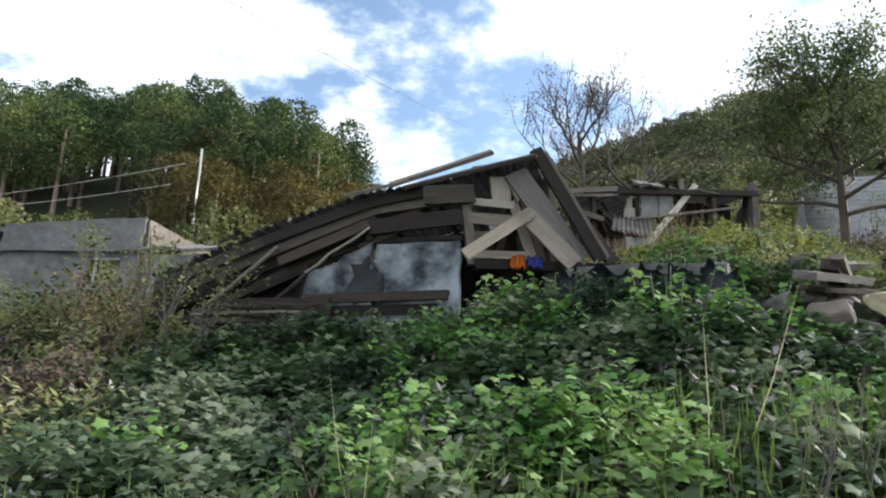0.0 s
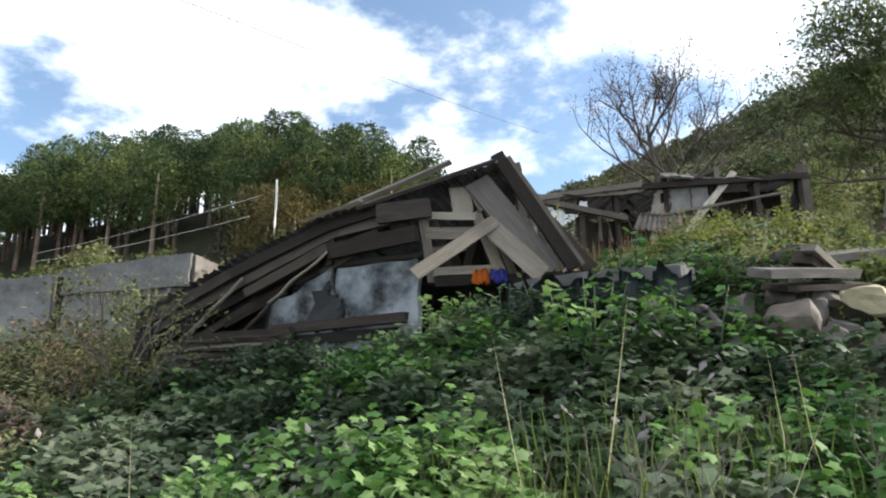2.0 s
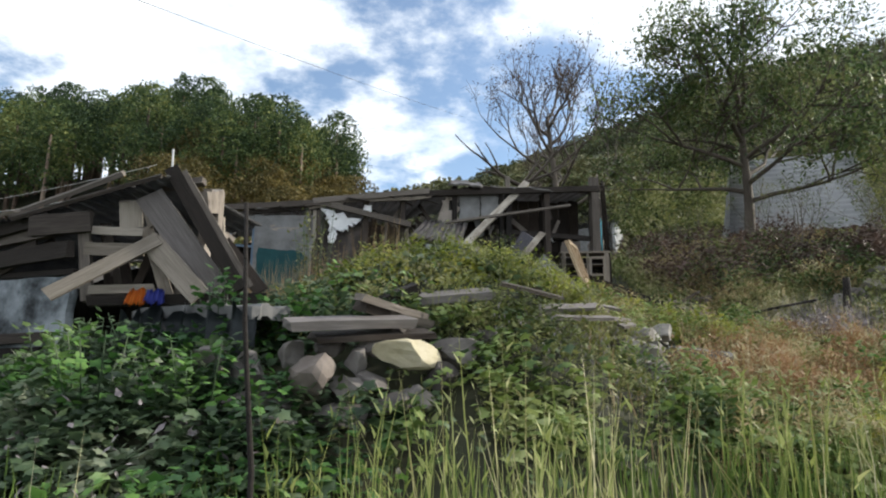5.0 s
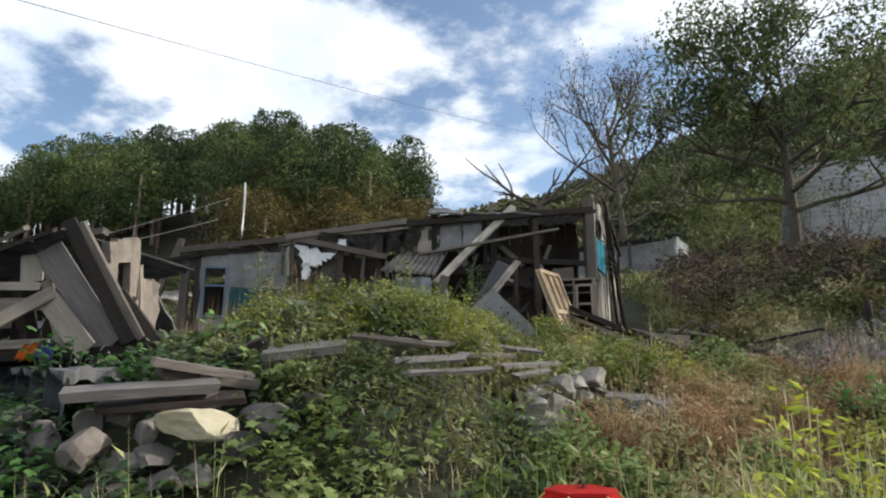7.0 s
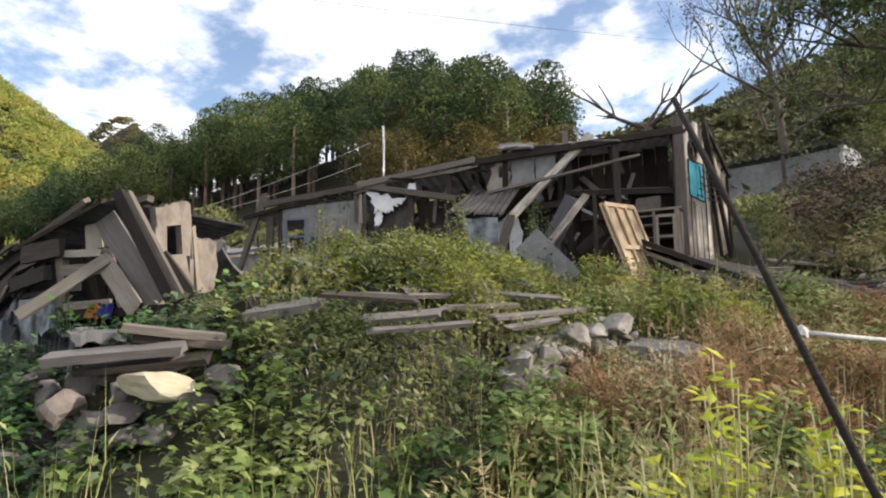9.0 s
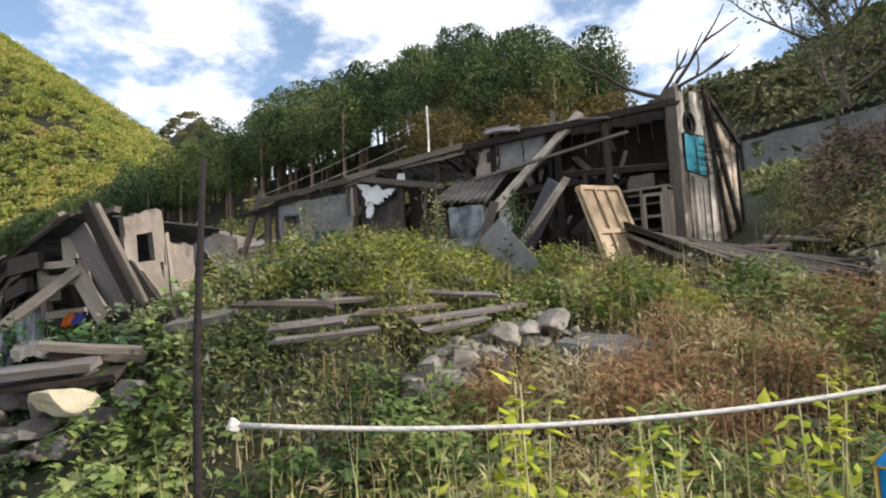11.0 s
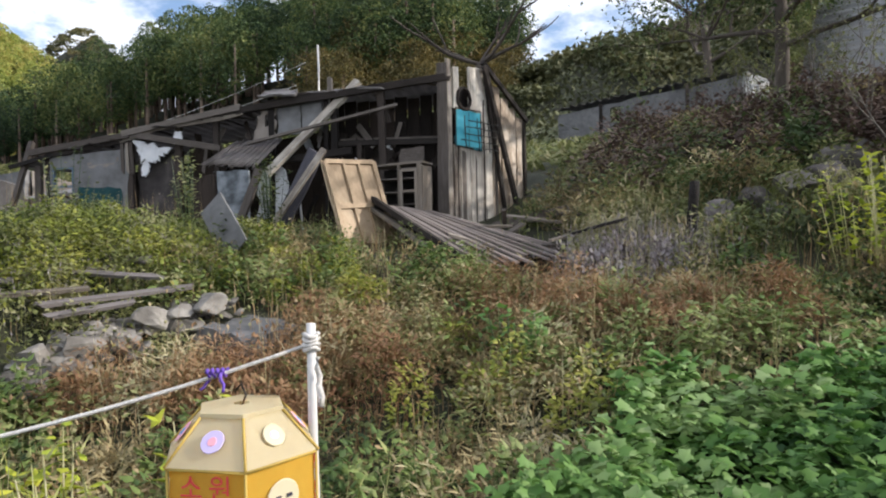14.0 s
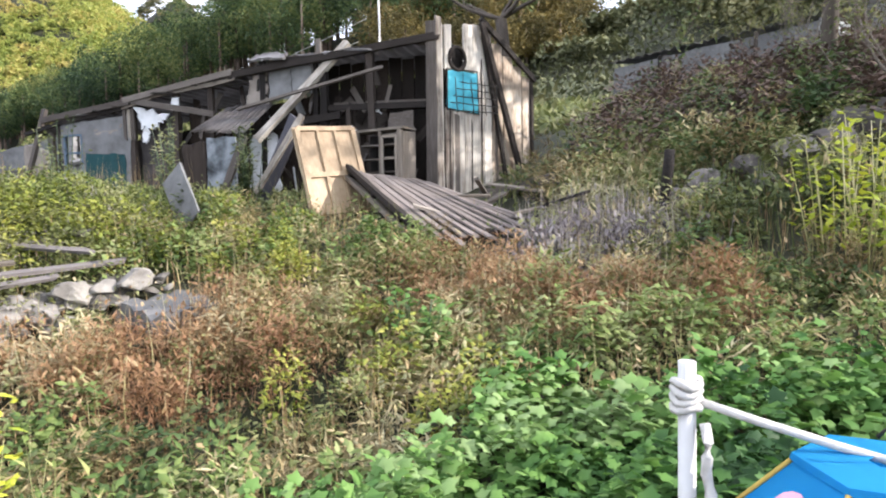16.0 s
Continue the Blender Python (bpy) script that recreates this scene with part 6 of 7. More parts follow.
tall("tall_weeds", 2300, (3.0, 8.4, 2.0, 5.6), lambda x, y: soft((lane_y(x) + 3.4 - y) / 0.8) * (0.15 + 0.85 * soft((fbm(x, y, 1.5, 5.1) - 0.42) * 6)), (0.4, 0.95), "reed", G_REED, "tall yellow-green leafy weeds along the lane", "weeds", 0.28)
tall("mound_stalks", 1500, (2.2, 6.0, 4.6, 8.8), lambda x, y: np.clip(mound(x, y) * 1.3, 0, 1), (0.25, 0.55), "reed", G_OLIVE, "leafy stalks standing on the mound", "weeds", 0.4)
tall("grey_stalks", 1500, (7.8, 9.9, 8.9, 10.7), lambda x, y: np.clip(blob(x, y, 8.75, 9.8, 0.6, 0.45) * 1.6, 0, 1), (0.4, 0.75), "stalk", G_GREY, "grey dry stalks beside the fallen roof", "weeds", 0.3)
tall("yard_straw", 3500, (-4, 3.0, 6.8, 10.6), lambda x, y: 0.7 + 0 * x, (0.35, 0.75), "stalk", G_DRY, "dry brown stalks in the yard", "weeds", 0.3)


def tussocks(name, n, box, mask, rad, hgt, per, size, kind, material, label, category):
    """Domed clumps: leaves over a dome, or blades fanning out of one root."""
    x, y = inside(*box, n * 4)
    keep = clear(x, y, 0.1) & (mask(x, y) > NP.rand(len(x)))
    x, y = x[keep][:n], y[keep][:n]
    k = len(x)
    R, H = NP.uniform(*rad, k), NP.uniform(*hgt, k)
    idx = np.repeat(np.arange(k), per)
    m = len(idx)
    a, e = NP.uniform(0, 6.283, m), np.arcsin(NP.rand(m))
    if kind == "blade":
        q = 0.25 * NP.rand(m)
        px, py = x[idx] + R[idx] * q * np.cos(a), y[idx] + R[idx] * q * np.sin(a)
        P = np.stack([px, py, land(px, py) + H[idx] * 0.35 * NP.rand(m)], -1)
        tilt = np.clip(math.pi / 2 - np.abs(NP.normal(0.1, 0.42, m)), 0.2, 1.55)
        me = leaves_mesh(name, P, H[idx] * NP.uniform(0.6, 1.1, m), a - math.pi / 2, tilt, NP.uniform(-0.4, 0.4, m), "blade", material)
    else:
        s = 0.55 + 0.45 * NP.rand(m) ** 0.5
        px, py = x[idx] + R[idx] * s * np.cos(e) * np.cos(a), y[idx] + R[idx] * s * np.cos(e) * np.sin(a)
        z = land(px, py) * 0.5 + land(x[idx], y[idx]) * 0.5 + H[idx] * s * np.sin(e) * (0.75 + 0.5 * fbm(px, py, 4.0, 2.0))
        me = leaves_mesh(name, np.stack([px, py, z], -1), NP.uniform(*size, m), a - math.pi / 2 + NP.normal(0, 0.8, m), NP.uniform(-0.5, 0.9, m), NP.uniform(-0.6, 0.6, m), kind, material)
    stuff(name, me, label, category)


FIELD = lambda x, y: (1 - crop(x, y)) * soft((x - 4.7) / 0.7) * soft((10.2 - y) / 0.5)


def spots(where, r=0.42):
    """A mask that is 1 near the given places and falls off round them."""
    def mask(x, y):
        m = 0 * x
        for cx, cy in where:
            m = np.maximum(m, 1.25 * blob(x, y, cx, cy, r, r))
        return np.clip(m, 0, 1) * FIELD(x, y)
    return mask


RUST_AT = ((6.61, 7.10), (6.99, 7.00), (6.30, 6.45), (7.93, 8.62), (8.49, 8.52), (9.19, 8.42), (7.1, 6.5), (5.9, 6.2), (9.9, 8.7))
STRAW_AT = ((8.0, 6.75), (7.65, 6.95), (8.05, 7.55), (7.47, 6.55), (7.35, 7.95), (7.9, 6.1), (7.0, 7.6), (8.3, 8.1), (9.6, 8.9), (6.3, 5.7))
GREEN_AT = ((6.77, 8.75), (7.28, 8.40), (8.50, 7.80), (9.0, 8.0), (9.78, 8.25), (8.73, 8.30), (6.2, 8.6), (10.6, 8.6), (6.9, 5.9), (5.6, 5.6), (7.6, 5.9), (8.1, 6.1), (10.2, 9.2), (5.2, 8.0))
YELLOW_AT = ((6.37, 8.25), (6.85, 7.98), (5.9, 8.2), (8.3, 7.3), (7.3, 7.3), (6.8, 5.3), (5.5, 8.8))
tussocks("straw_tussocks", 90, (4.8, 12.5, 4.6, 10.2), spots(STRAW_AT, 0.50), (0.14, 0.34), (0.12, 0.30), 420, (0.05, 0.13), "sliver", G_STRAW, "pale trampled straw over the field", "grass")
tussocks("dry_tussocks", 80, (4.8, 12.5, 4.6, 10.2), lambda x, y: FIELD(x, y) * (0.3 + 0.7 * fbm(x, y, 1.4, 5)), (0.16, 0.36), (0.22, 0.46), 300, (0.05, 0.12), "sliver", G_STRAW, "tan dry grass tussocks over the field", "grass")
tussocks("rust_tussocks", 58, (5.4, 10.5, 5.8, 9.6), spots(RUST_AT, 0.40), (0.16, 0.34), (0.26, 0.50), 420, (0.05, 0.10), "sliver", G_RUST, "rust-brown withered tussocks on the bank", "grass")
tussocks("leafy_tussocks", 62, (4.8, 11.5, 5.2, 9.8), spots(GREEN_AT, 0.48), (0.16, 0.36), (0.26, 0.50), 190, (0.045, 0.09), "oval", G_MID, "mid-green leafy clumps over the field", "weeds")
tussocks("green_tussocks", 90, (4.8, 13.0, 4.4, 10.2), lambda x, y: FIELD(x, y) * soft((fbm(x, y, 1.1, 2) - 0.35) * 5), (0.16, 0.38), (0.20, 0.46), 190, (0.035, 0.075), "oval", G_OLIVE, "olive green weed clumps over the field", "weeds")
tussocks("yellow_tussocks", 70, (4.8, 12.5, 4.4, 9.8), spots(YELLOW_AT, 0.45), (0.12, 0.28), (0.25, 0.52), 220, (0.03, 0.07), "oval", G_YEL, "yellow-green weed clumps over the field", "weeds")
tall("rust_stalks", 2200, (5.6, 10.2, 5.9, 9.2), spots(RUST_AT, 0.42), (0.3, 0.62), "stalk", G_RUST, "reddish dry stalks over the field", "weeds", 0.45)
tall("field_stalks", 1600, (5.0, 12.0, 5.0, 9.8), lambda x, y: FIELD(x, y) * fbm(x, y, 1.1, 3.7), (0.35, 0.7), "stalk", G_STALK, "pale dry stalks standing over the field", "weeds", 0.5)
tussocks("crop_heads", 90, (8.4, 12.5, 5.2, 7.9), lambda x, y: crop(x, y), (0.14, 0.26), (0.38, 0.56), 75, (0.05, 0.105), "lobed", G_CROP, "leafy heads of the vegetable crop", "crop")
tussocks("mound_tussocks", 70, (2.2, 5.6, 4.9, 9.8), lambda x, y: np.clip(mound(x, y) * 1.5, 0, 1), (0.14, 0.32), (0.22, 0.42), 200, (0.03, 0.065), "oval", G_OLIVE, "olive weed clumps over the mound", "weeds")
# crest clumps take the same sun-yellow leaf colour
tussocks("mound_crest", 46, (2.0, 5.2, 6.2, 9.4), lambda x, y: np.clip(blob(x, y, 3.5, 7.4, 1.3, 1.0) * 1.5, 0, 1), (0.18, 0.38), (0.22, 0.46), 260, (0.03, 0.07), "oval", G_YEL, "yellow-green weed clumps along the crest of the mound", "weeds")
tussocks("bank_tussocks", 60, (-3.0, 3.6, 2.4, 6.0), lambda x, y: bank(x, y), (0.2, 0.45), (0.25, 0.5), 170, (0.05, 0.10), "lobed", G_VINE, "rounded clumps of vine leaves on the bank", "vines")
tussocks("pale_tussocks", 22, (-0.5, 4.0, 2.4, 5.4), lambda x, y: bank(x, y) * soft((fbm(x, y, 1.3, 8) - 0.42) * 6), (0.18, 0.4), (0.3, 0.55), 190, (0.04, 0.085), "lobed", G_CROP, "fresh green leafy clumps on the bank", "weeds")
tussocks("slope_tussocks", 80, (6.6, 13.5, 9.8, 17), lambda x, y: slope(x, y), (0.25, 0.55), (0.3, 0.65), 240, (0.045, 0.09), "oval", G_OLIVE, "olive shrubby clumps on the slope", "weeds")
tussocks("slope_dry_tussocks", 60, (6.6, 12.5, 11.0, 17), lambda x, y: slope(x, y) * soft((fbm(x, y, 0.9, 6.6) - 0.4) * 5), (0.3, 0.6), (0.4, 0.8), 380, (0.07, 0.15), "sliver", G_STRAW, "tan dry grass tussocks on the slope", "grass")
tussocks("slope_brush", 80, (7.6, 13.2, 12.0, 20.0), lambda x, y: soft((x - 7.0 - 0.12 * (y - 11)) / 0.6) * (0.3 + 0.7 * fbm(x, y, 0.8, 4.4)), (0.35, 0.75), (0.6, 1.15), 420, (0.06, 0.13), "oval", G_BUD, "brown brushy growth on the slope", "bushes")
tussocks("slope_green_brush", 44, (7.6, 13.4, 11.0, 19.0), lambda x, y: soft((x - 7.4) / 0.6) * soft((fbm(x, y, 0.8, 1.4) - 0.4) * 5), (0.3, 0.7), (0.5, 1.0), 380, (0.05, 0.11), "oval", G_TREE, "green bushes on the slope", "bushes")
tussocks("left_tussocks", 70, (-8, -2.2, 3.0, 10.5), lambda x, y: 0.9 + 0 * x, (0.2, 0.5), (0.3, 0.7), 200, (0.045, 0.09), "oval", G_OLIVE, "olive weed clumps below the block building", "weeds")

tussocks("left_brush", 16, (-6.2, -3.1, 6.0, 9.6), lambda x, y: 0.9 + 0 * x, (0.35, 0.62), (0.6, 1.05), 520, (0.04, 0.085), "oval", G_OLIVE, "dense olive bushes below the block building", "bushes")
tussocks("left_dry_brush", 14, (-4.6, -2.2, 4.6, 6.8), lambda x, y: 0.9 + 0 * x, (0.25, 0.45), (0.3, 0.6), 420, (0.035, 0.075), "oval", G_BUD, "brown withered bushes at the foot of the bank", "bushes")


def clump(name, x, y, spread, n, hgt, size, kind, material, label, category="plant", stalk=None):
    """A single plant: stems with leaves up them."""
    t = thing(name, (x, y, ground_z(x, y)), label, category)
    z0 = ground_z(x, y)
    P = []
    bm_pts = []
    for k in range(n):
        a, r = NP.uniform(0, 6.283), spread * NP.rand() ** 0.5
        px, py = x + r * math.cos(a) * 0.5, y + r * math.sin(a) * 0.5
        qx, qy, qz = x + r * math.cos(a), y + r * math.sin(a), z0 + hgt * NP.uniform(0.6, 1.0)
        bm_pts.append((Vector((px, py, z0)), Vector(((px + qx) / 2, (py + qy) / 2, (z0 + qz) / 2 + 0.03)), Vector((qx, qy, qz))))
        for s in np.linspace(0.3, 1.0, 15):
            P.append((px + (qx - px) * s + NP.normal(0, 0.04), py + (qy - py) * s + NP.normal(0, 0.04), z0 + (qz - z0) * s))
    for pts in bm_pts:
        part("stem", pole_bm(list(pts), [0.006, 0.005, 0.003], 5), stalk or G_STALK, t, "", Matrix())
    P = np.array(P)
    m = len(P)
    me = leaves_mesh("foliage", P, NP.uniform(*size, m), NP.uniform(0, 6.283, m), NP.uniform(-0.3, 0.9, m), NP.uniform(-0.5, 0.5, m), kind, material)
    part("foliage", me, material, t)


G_YELB = leaf("bright_yellow_leaves", [(0.16, 0.22, 0.02), (0.34, 0.40, 0.03), (0.50, 0.50, 0.05)])
for (x, y, hgt, sp) in ((6.50, 4.72, 1.0, 0.16), (6.95, 5.0, 0.75, 0.18), (6.3, 4.4, 0.6, 0.14), (7.45, 5.3, 0.85, 0.16), (7.0, 4.5, 0.55, 0.18), (10.75, 9.3, 1.35, 0.42), (10.95, 9.5, 1.2, 0.40), (10.65, 9.6, 1.0, 0.35), (8.1, 4.95, 0.95, 0.10)):
    clump("sapling", x, y, sp, 6, hgt, (0.06, 0.11), "oval", G_YELB, "bright yellow-green leafy sapling in the weeds")
for (x, y, hgt, sp, mt) in ((1.9, 5.25, 0.7, 0.35, G_CROP), (1.55, 4.35, 0.6, 0.4, G_CROP), (2.15, 4.35, 0.55, 0.35, G_CROP), (0.55, 5.45, 0.62, 0.30, G_CROP), (0.15, 5.40, 0.50, 0.30, G_VINE), (-0.55, 5.75, 0.50, 0.35, G_VINE), (-1.25, 6.1, 0.45, 0.35, G_VINE), (1.0, 5.25, 0.5, 0.35, G_VINE), (1.4, 5.2, 0.45, 0.3, G_VINE), (-0.9, 6.0, 0.5, 0.3, G_VINE), (-0.3, 5.5, 0.5, 0.3, G_VINE), (3.4, 9.4, 1.15, 0.25, G_OLIVE), (4.25, 9.9, 1.1, 0.2, G_OLIVE), (1.6, 9.0, 1.4, 0.3, G_OLIVE), (8.1, 7.7, 0.55, 0.25, G_CROP)):
    clump("bush", x, y, sp, 12, hgt, (0.05, 0.09), "oval" if mt is not G_CROP else "lobed", mt, "leafy green weed bush on the slope", "bush", G_VINE)


# ---- trees ----


class Tree:
    """Branches as tapered tubes in one mesh; tips for leaves."""

    def __init__(self, seed, sides=5):
        self.r = random.Random(seed)
        self.v, self.f, self.tips, self.sides = [], [], [], sides

    def tube(self, pts, rad):
        n = self.sides
        start = len(self.v)
        for i, p in enumerate(pts):
            d = (pts[min(i + 1, len(pts) - 1)] - pts[max(i - 1, 0)]).normalized()
            q = d.to_track_quat("Z", "Y")
            for k in range(n):
                a = 2 * math.pi * k / n
                self.v.append(p + q @ Vector((math.cos(a) * rad[i], math.sin(a) * rad[i], 0)))
        for i in range(len(pts) - 1):
            for k in range(n):
                a, b = start + i * n + k, start + i * n + (k + 1) % n
                self.f += [a, b, b + n, a + n]

    def grow(self, p, d, length, rad, level, spread=0.6, up=0.15, kids=(3, 4), shrink=0.66):
        r = self.r
        pts, q, dd = [p], p, d.normalized()
        seg = 4
        for i in range(seg):
            dd = (dd + Vector((r.gauss(0, 0.13), r.gauss(0, 0.13), r.gauss(0, 0.08) + up * 0.25))).normalized()
            q = q + dd * length / seg
            pts.append(q)
        self.tube(pts, [rad * (1 - 0.55 * i / seg) for i in range(seg + 1)])
        if level == 0:
            self.tips += [(pts[2], dd), (pts[3], dd), (pts[4], dd)]
            return
        for k in range(r.randint(*kids)):
            s = r.uniform(0.45, 1.0)
            i = min(seg - 1, int(s * seg))
            base = pts[i].lerp(pts[i + 1], s * seg - i)
            side = Vector((r.gauss(0, 1), r.gauss(0, 1), r.gauss(0, 0.6)))
            nd = (dd * (1 - spread * 0.5) + side.normalized() * spread + Vector((0, 0, up))).normalized()
            self.grow(base, nd, length * shrink * r.uniform(0.75, 1.15), rad * 0.52, level - 1, spread, up, kids, shrink)
        self.grow(pts[-1], dd, length * shrink, rad * 0.45, level - 1, spread, up, kids, shrink)

    def mesh(self, name, material):
        return raw_mesh(name, [tuple(p) for p in self.v], self.f, 4, material)


def tree(name, at, label, seed, trunk_h, trunk_r, limbs, levels, leaf_mat, leaf_n, leaf_size, leaf_spread, spread=0.6, up=0.15, limb_len=2.6, lean=(0, 0), kids=(3, 4), first=0.4, droop=0.0):
    t = thing(name, at, label, "tree")
    tr = Tree(seed)
    r = tr.r
    p0 = Vector((0, 0, -0.2))
    pts = [p0 + Vector((lean[0] * s + 0.06 * math.sin(5 * s), lean[1] * s + 0.05 * math.cos(4 * s), trunk_h * s)) for s in [i / 7 for i in range(8)]]
    tr.tube(pts, [trunk_r * (1.25 if i == 0 else 1 - 0.6 * i / 7) for i in range(8)])
    for k in range(limbs):
        s = first + (1 - first) * (k + 0.5) / limbs
        i = min(6, int(s * 7))
        base = pts[i].lerp(pts[i + 1], s * 7 - i)
        a = k * 2.4 + r.uniform(-0.4, 0.4)
        d = Vector((math.cos(a), math.sin(a), 0.25 + 0.9 * (s - first) - droop))
        tr.grow(base, d, limb_len * (1.1 - 0.45 * (s - first) / (1 - first)), trunk_r * 0.42, levels, spread, up, kids)
    me = tr.mesh("trunk", M_BARK)
    part("trunk", me, M_BARK, t, "", Matrix.Translation(at))
    if leaf_n:
        idx = NP.randint(0, len(tr.tips), leaf_n)
        P = np.array([tuple(tr.tips[i][0]) for i in idx]) + NP.normal(0, leaf_spread, (leaf_n, 3))
        me = leaves_mesh("crown", P, NP.uniform(*leaf_size, leaf_n), NP.uniform(0, 6.283, leaf_n), NP.uniform(-1.3, 0.5, leaf_n), NP.uniform(-0.8, 0.8, leaf_n), "oval", leaf_mat)
        part("crown", me, leaf_mat, t, "", Matrix.Translation(at))
    return t


tree("leafy_tree", (10.6, 16.4, ground_z(10.6, 16.4)), "spreading dark-leaved tree on the slope", 21, 4.5, 0.16, 13, 3, G_TREE, 23000, (0.07, 0.15), 0.20, 0.80, 0.08, 2.1, (0.1, 0.0), (3, 4), 0.36)
tree("bare_tree", (9.45, 40.0, ground_z(9.45, 40)), "tall nearly bare tree with reddish twigs", 5, 9.2, 0.28, 12, 3, G_BUD, 3600, (0.10, 0.20), 0.35, 0.66, 0.30, 4.1, (-0.6, 0), (2, 4), 0.26)
tree("bare_tree", (24.0, 44.0, ground_z(24, 44)), "distant bare tree on the hillside", 6, 8.0, 0.28, 10, 3, G_BUD, 2500, (0.10, 0.20), 0.3, 0.62, 0.34, 4.0, (0.5, 0), (3, 3), 0.4)


def dead_tree():
    t = thing("dead_tree", (5.2, 16.0, ground_z(5.2, 16)), "dead leafless tree with dark forked branches behind the ruin", "tree")
    tr = Tree(14, 6)
    o = Vector((0, 0, 0))
    fork = Vector((-0.2, 0, 2.4))
    tr.tube([o, Vector((-0.1, 0, 1.2)), fork], [0.17, 0.14, 0.12])
    for d, ln in (((1.4, -0.5, 1.25), 1.35), ((1.35, 0.4, 0.85), 1.3), ((-1.6, -1.1, 0.30), 1.4), ((0.5, 0.2, 1.0), 0.75), ((-0.9, 0.2, 0.5), 0.8)):
        tr.grow(fork, Vector(d), ln, 0.05, 1, 0.45, 0.08, (2, 3), 0.55)
    part("trunk", tr.mesh("trunk", M_BARK), M_BARK, t, "", Matrix.Translation((5.2, 16.0, ground_z(5.2, 16))))


dead_tree()


def shrub(name, at, seed, label, hgt, n, material=None):
    t = thing(name, at, label, "shrub")
    tr = Tree(seed, 4)
    for k in range(n):
        a = k * 2.4
        tr.grow(Vector((0.1 * math.cos(a), 0.1 * math.sin(a), -0.05)), Vector((0.35 * math.cos(a), 0.35 * math.sin(a), 1)), hgt * 0.6, 0.016 * min(1.0, hgt / 1.5), 2, 0.5, 0.2, (2, 2), 0.6)
    part("stem", tr.mesh("stem", M_TWIG), M_TWIG, t, "", Matrix.Translation(at))
    if material is not None:
        m = len(tr.tips) * 5
        P = np.array([tuple(tr.tips[i % len(tr.tips)][0]) for i in range(m)]) + NP.normal(0, 0.07, (m, 3))
        me = leaves_mesh("foliage", P, NP.uniform(0.03, 0.07, m), NP.uniform(0, 6.28, m), NP.uniform(-1, 1, m), NP.uniform(-0.6, 0.6, m), "oval", material)
        part("foliage", me, material, t, "", Matrix.Translation(at))


M_TWIG = mat("grey_twigs", [(0.06, 0.05, 0.042), (0.135, 0.118, 0.10), (0.21, 0.19, 0.165)], 12, bump=0.3)
for k, (x, y, hgt, mt) in enumerate(((-2.75, 6.0, 1.4, None), (-2.35, 5.7, 1.1, G_OLIVE), (-3.6, 6.8, 1.3, G_OLIVE), (-3.1, 5.6, 0.9, G_DRY), (2.35, 3.1, 0.5, None), (-0.4, 2.9, 0.6, None), (1.35, 2.65, 0.7, None), (1.75, 2.8, 0.6, None))):
    shrub("shrub", (x, y, ground_z(x, y)), 40 + k, "thin bare grey shrub" if mt is None else "thin half-bare shrub with sparse leaves", hgt, 4, mt)
for k, (x, y, hgt, mt) in enumerate(((11.0, 15.0, 2.0, G_OLIVE), (12.4, 13.6, 2.2, G_OLIVE), (11.6, 11.6, 1.6, G_OLIVE), (13.4, 14.6, 2.4, G_YEL), (12.0, 10.2, 1.3, G_YEL), (9.9, 18.5, 1.6, G_OLIVE))):
    shrub("shrub", (x, y, ground_z(x, y)), 60 + k, "bushy shrub on the slope", hgt, 7, mt)


# ---- woods on the hills ----
G_FAR = leaf("distant_hill_crowns", [(0.10, 0.11, 0.055), (0.17, 0.17, 0.08), (0.26, 0.23, 0.10)], trans=0.1, vary=0.35, scale=0.12, coarse=0.03)


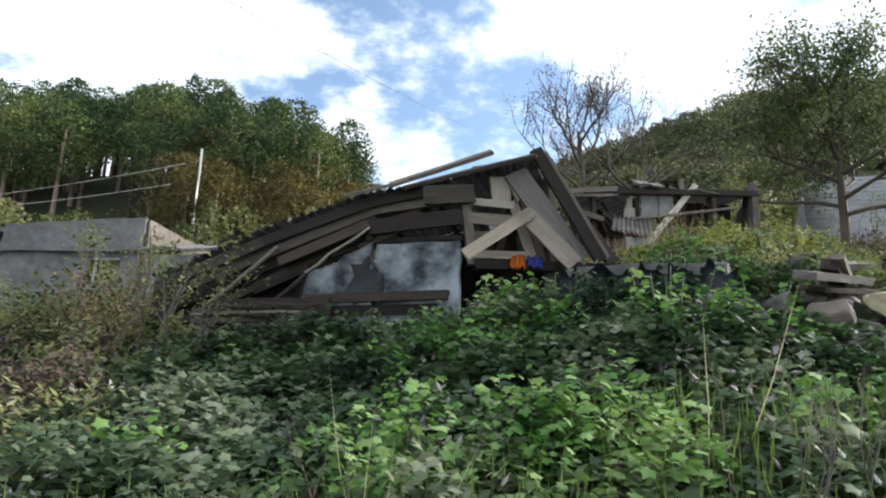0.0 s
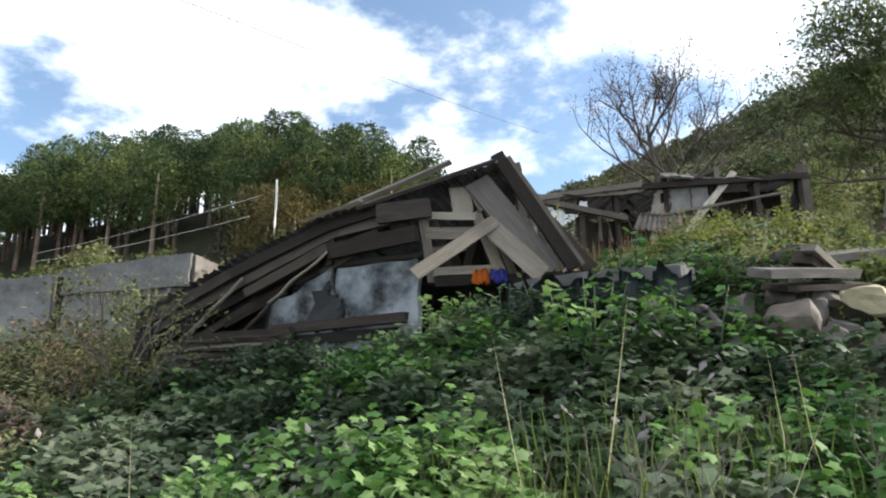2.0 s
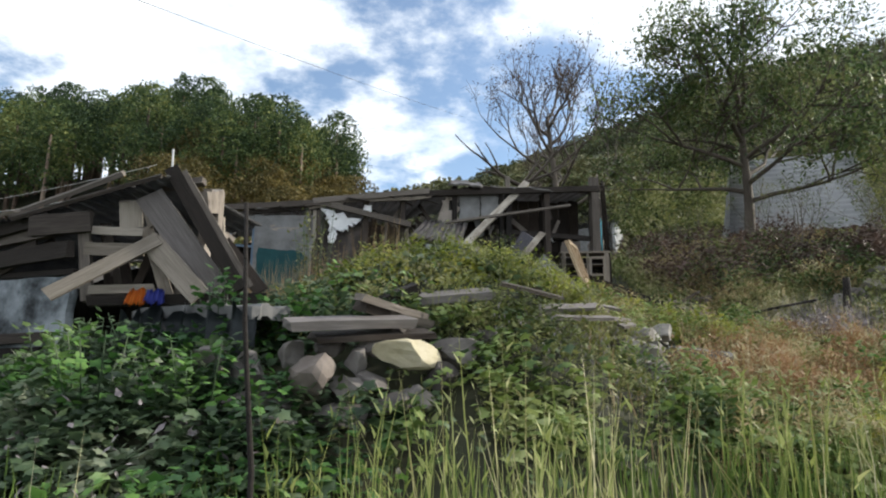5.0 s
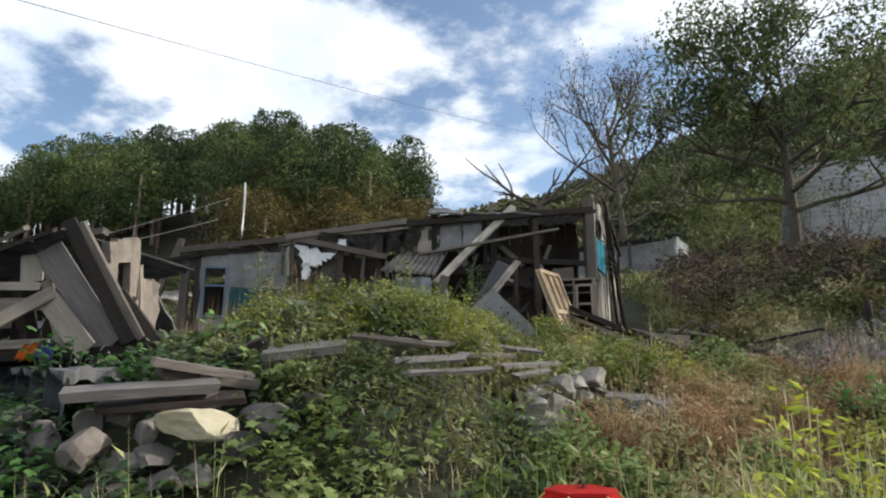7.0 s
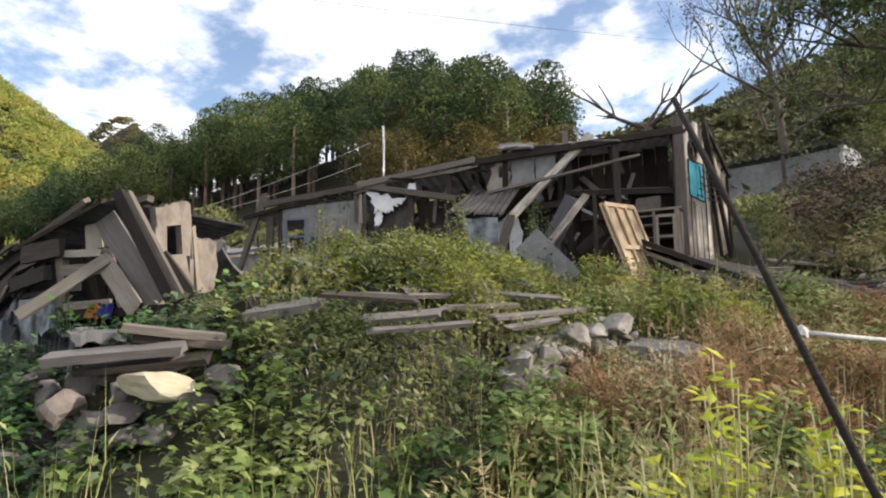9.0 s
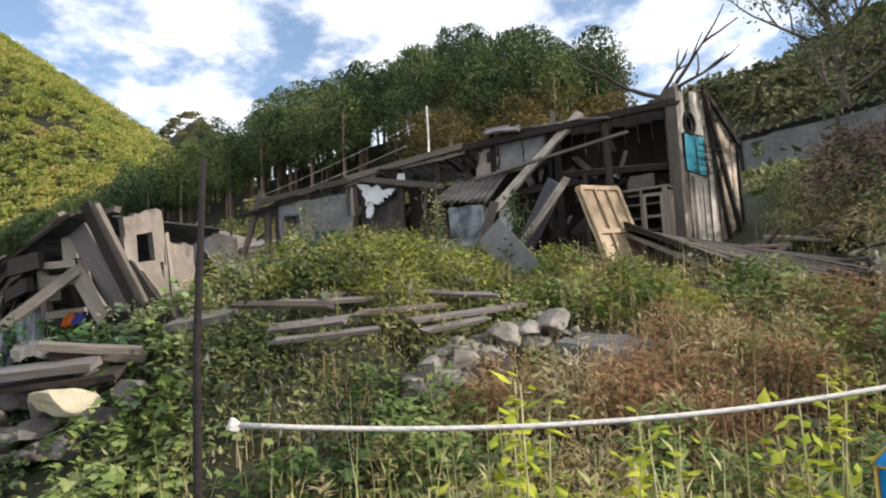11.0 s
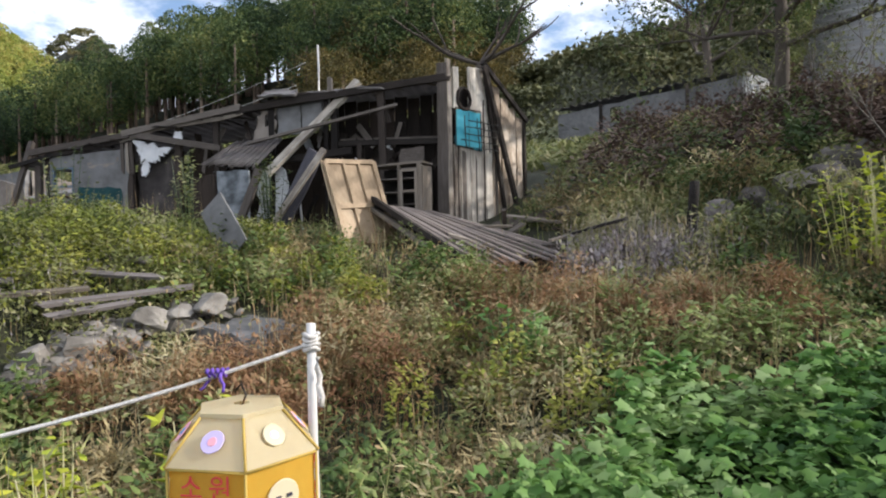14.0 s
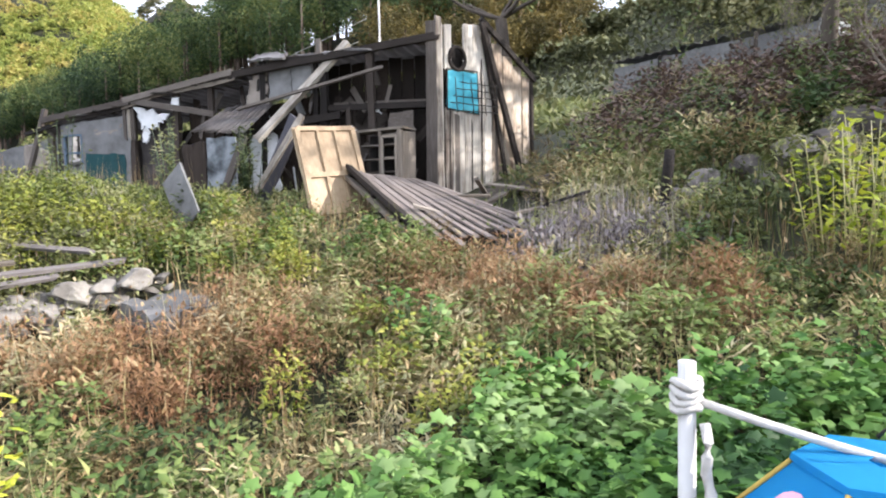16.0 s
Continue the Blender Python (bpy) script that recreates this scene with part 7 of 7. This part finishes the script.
def wood(name, xs, ys, hs, crown_w, crown_from, tufts, tuft_size, material, label, trunks=True, conic=0.35, floor_lift=0.0):
    """Many trees as one mass: trunks and crowns of small tufts with gaps."""
    n = len(xs)
    base = land(xs, ys) + floor_lift
    if trunks:
        V, F = [], []
        for i in range(n):
            r = 0.13 + 0.012 * hs[i]
            s = len(V)
            for z, k in ((0, 1.0), (0.8 * hs[i], 0.4)):
                for a in (0, 2.1, 4.2):
                    V.append((xs[i] + r * k * math.cos(a), ys[i] + r * k * math.sin(a), base[i] + z))
            for a in range(3):
                b = (a + 1) % 3
                F += [s + a, s + b, s + 3 + b, s + 3 + a]
        stuff(name + "_trunks", raw_mesh(name + "_trunks", V, F, 4, M_PINEBARK), "slim brown trunks standing in the wood", "trunks")
    idx = np.repeat(np.arange(n), tufts)
    m = len(idx)
    h = hs[idx]
    s = NP.rand(m)
    lobes = NP.randint(0, 5, m)
    la = (idx * 1.7 + lobes * 1.26)
    prof = np.sqrt(np.clip(1 - ((s - conic) / (1 - conic + 1e-6)) ** 2, 0, 1)) * np.where(s < conic, np.sqrt(np.clip(s / conic, 0, 1)), 1)
    if conic < 0.3:
        s = (np.floor(s * 8) + 0.5 * NP.rand(m)) / 8
        prof = np.clip(1 - (s - conic) / (1 - conic), 0, 1) ** 0.6 * np.where(s < conic, 0.55, 1)
    rr = crown_w[idx] * prof * (0.55 + 0.45 * NP.rand(m) ** 0.5)
    a = NP.uniform(0, 6.283, m)
    x = xs[idx] + rr * np.cos(a) + 0.35 * crown_w[idx] * np.cos(la) * prof
    y = ys[idx] + rr * np.sin(a) + 0.35 * crown_w[idx] * np.sin(la) * prof
    z = base[idx] + h * (crown_from + (1 - crown_from) * s) + NP.normal(0, 0.15, m)
    me = leaves_mesh(name, np.stack([x, y, z], -1), NP.uniform(0.6, 1.25, m) * tuft_size, NP.uniform(0, 6.283, m), NP.uniform(-0.8, 0.8, m), NP.uniform(-0.8, 0.8, m), "spray", material)
    stuff(name, me, label, "wood")


def spread_points(n, fx, fy, ok):
    x, y = fx(n), fy(n)
    k = ok(x, y)
    return x[k], y[k]


x, y = spread_points(440, lambda n: NP.uniform(-125, -6, n), lambda n: 54 + 32 * NP.rand(n), lambda x, y: (x < -8.5 - 0.12 * (y - 52)))
wood("pine_wood", x, y, NP.uniform(7.5, 13.2, len(x)) * (1 - 0.4 * soft((-x - 60) / 50)), NP.uniform(1.7, 3.1, len(x)), 0.40, 1000, 0.27, G_PINE, "dense pine wood on the hill", True, 0.36)
x, y = spread_points(64, lambda n: NP.uniform(-24, -5, n), lambda n: NP.uniform(46, 66, n), lambda x, y: x < -5.5 - 0.1 * (y - 46))
wood("golden_wood", x, y, NP.uniform(5.5, 9.5, len(x)) * (0.35 + 0.65 * soft((-x - 4.5) / 16)), NP.uniform(1.5, 2.4, len(x)), 0.25, 900, 0.23, G_LARCH, "golden brown trees at the end of the wood", True, 0.4)
x, y = spread_points(60, lambda n: NP.uniform(-60, -6, n), lambda n: NP.uniform(30, 46, n), lambda x, y: x < -4)
wood("hedge_bushes", x, y, NP.uniform(1.8, 4.5, len(x)), NP.uniform(0.9, 1.8, len(x)), 0.05, 420, 0.24, G_OLIVE, "olive bushes below the wood", False, 0.4)
x, y = spread_points(950, lambda n: NP.uniform(-22, 100, n), lambda n: NP.uniform(48, 165, n), lambda x, y: x > -5 - 0.12 * (y - 48))
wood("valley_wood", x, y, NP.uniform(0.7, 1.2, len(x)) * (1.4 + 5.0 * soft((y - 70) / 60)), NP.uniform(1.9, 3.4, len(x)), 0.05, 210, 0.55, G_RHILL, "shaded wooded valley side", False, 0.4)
x, y = spread_points(140, lambda n: NP.uniform(8, 60, n), lambda n: NP.uniform(22, 46, n), lambda x, y: (x > 12 + 0.1 * (y - 22)) & ((x - 16) ** 2 + (y - 25) ** 2 > 36))
wood("slope_bushes", x, y, NP.uniform(1.5, 5.0, len(x)), NP.uniform(1.0, 2.2, len(x)), 0.05, 500, 0.24, G_OLIVE, "dark bushes on the slope", False, 0.4)
x, y = spread_points(3000, lambda n: NP.uniform(-560, -165, n), lambda n: NP.uniform(105, 225, n), lambda x, y: x < -150)
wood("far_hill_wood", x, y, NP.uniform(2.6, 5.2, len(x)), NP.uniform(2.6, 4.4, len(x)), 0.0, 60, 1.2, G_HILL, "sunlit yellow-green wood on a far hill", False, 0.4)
x, y = spread_points(900, lambda n: NP.uniform(-780, -430, n), lambda n: NP.uniform(400, 500, n), lambda x, y: x < -150)
wood("distant_wood", x, y, NP.uniform(2, 3, len(x)), NP.uniform(4, 7, len(x)), 0.0, 40, 2.4, G_FAR, "grey-green wood on the most distant hill", False, 0.4)
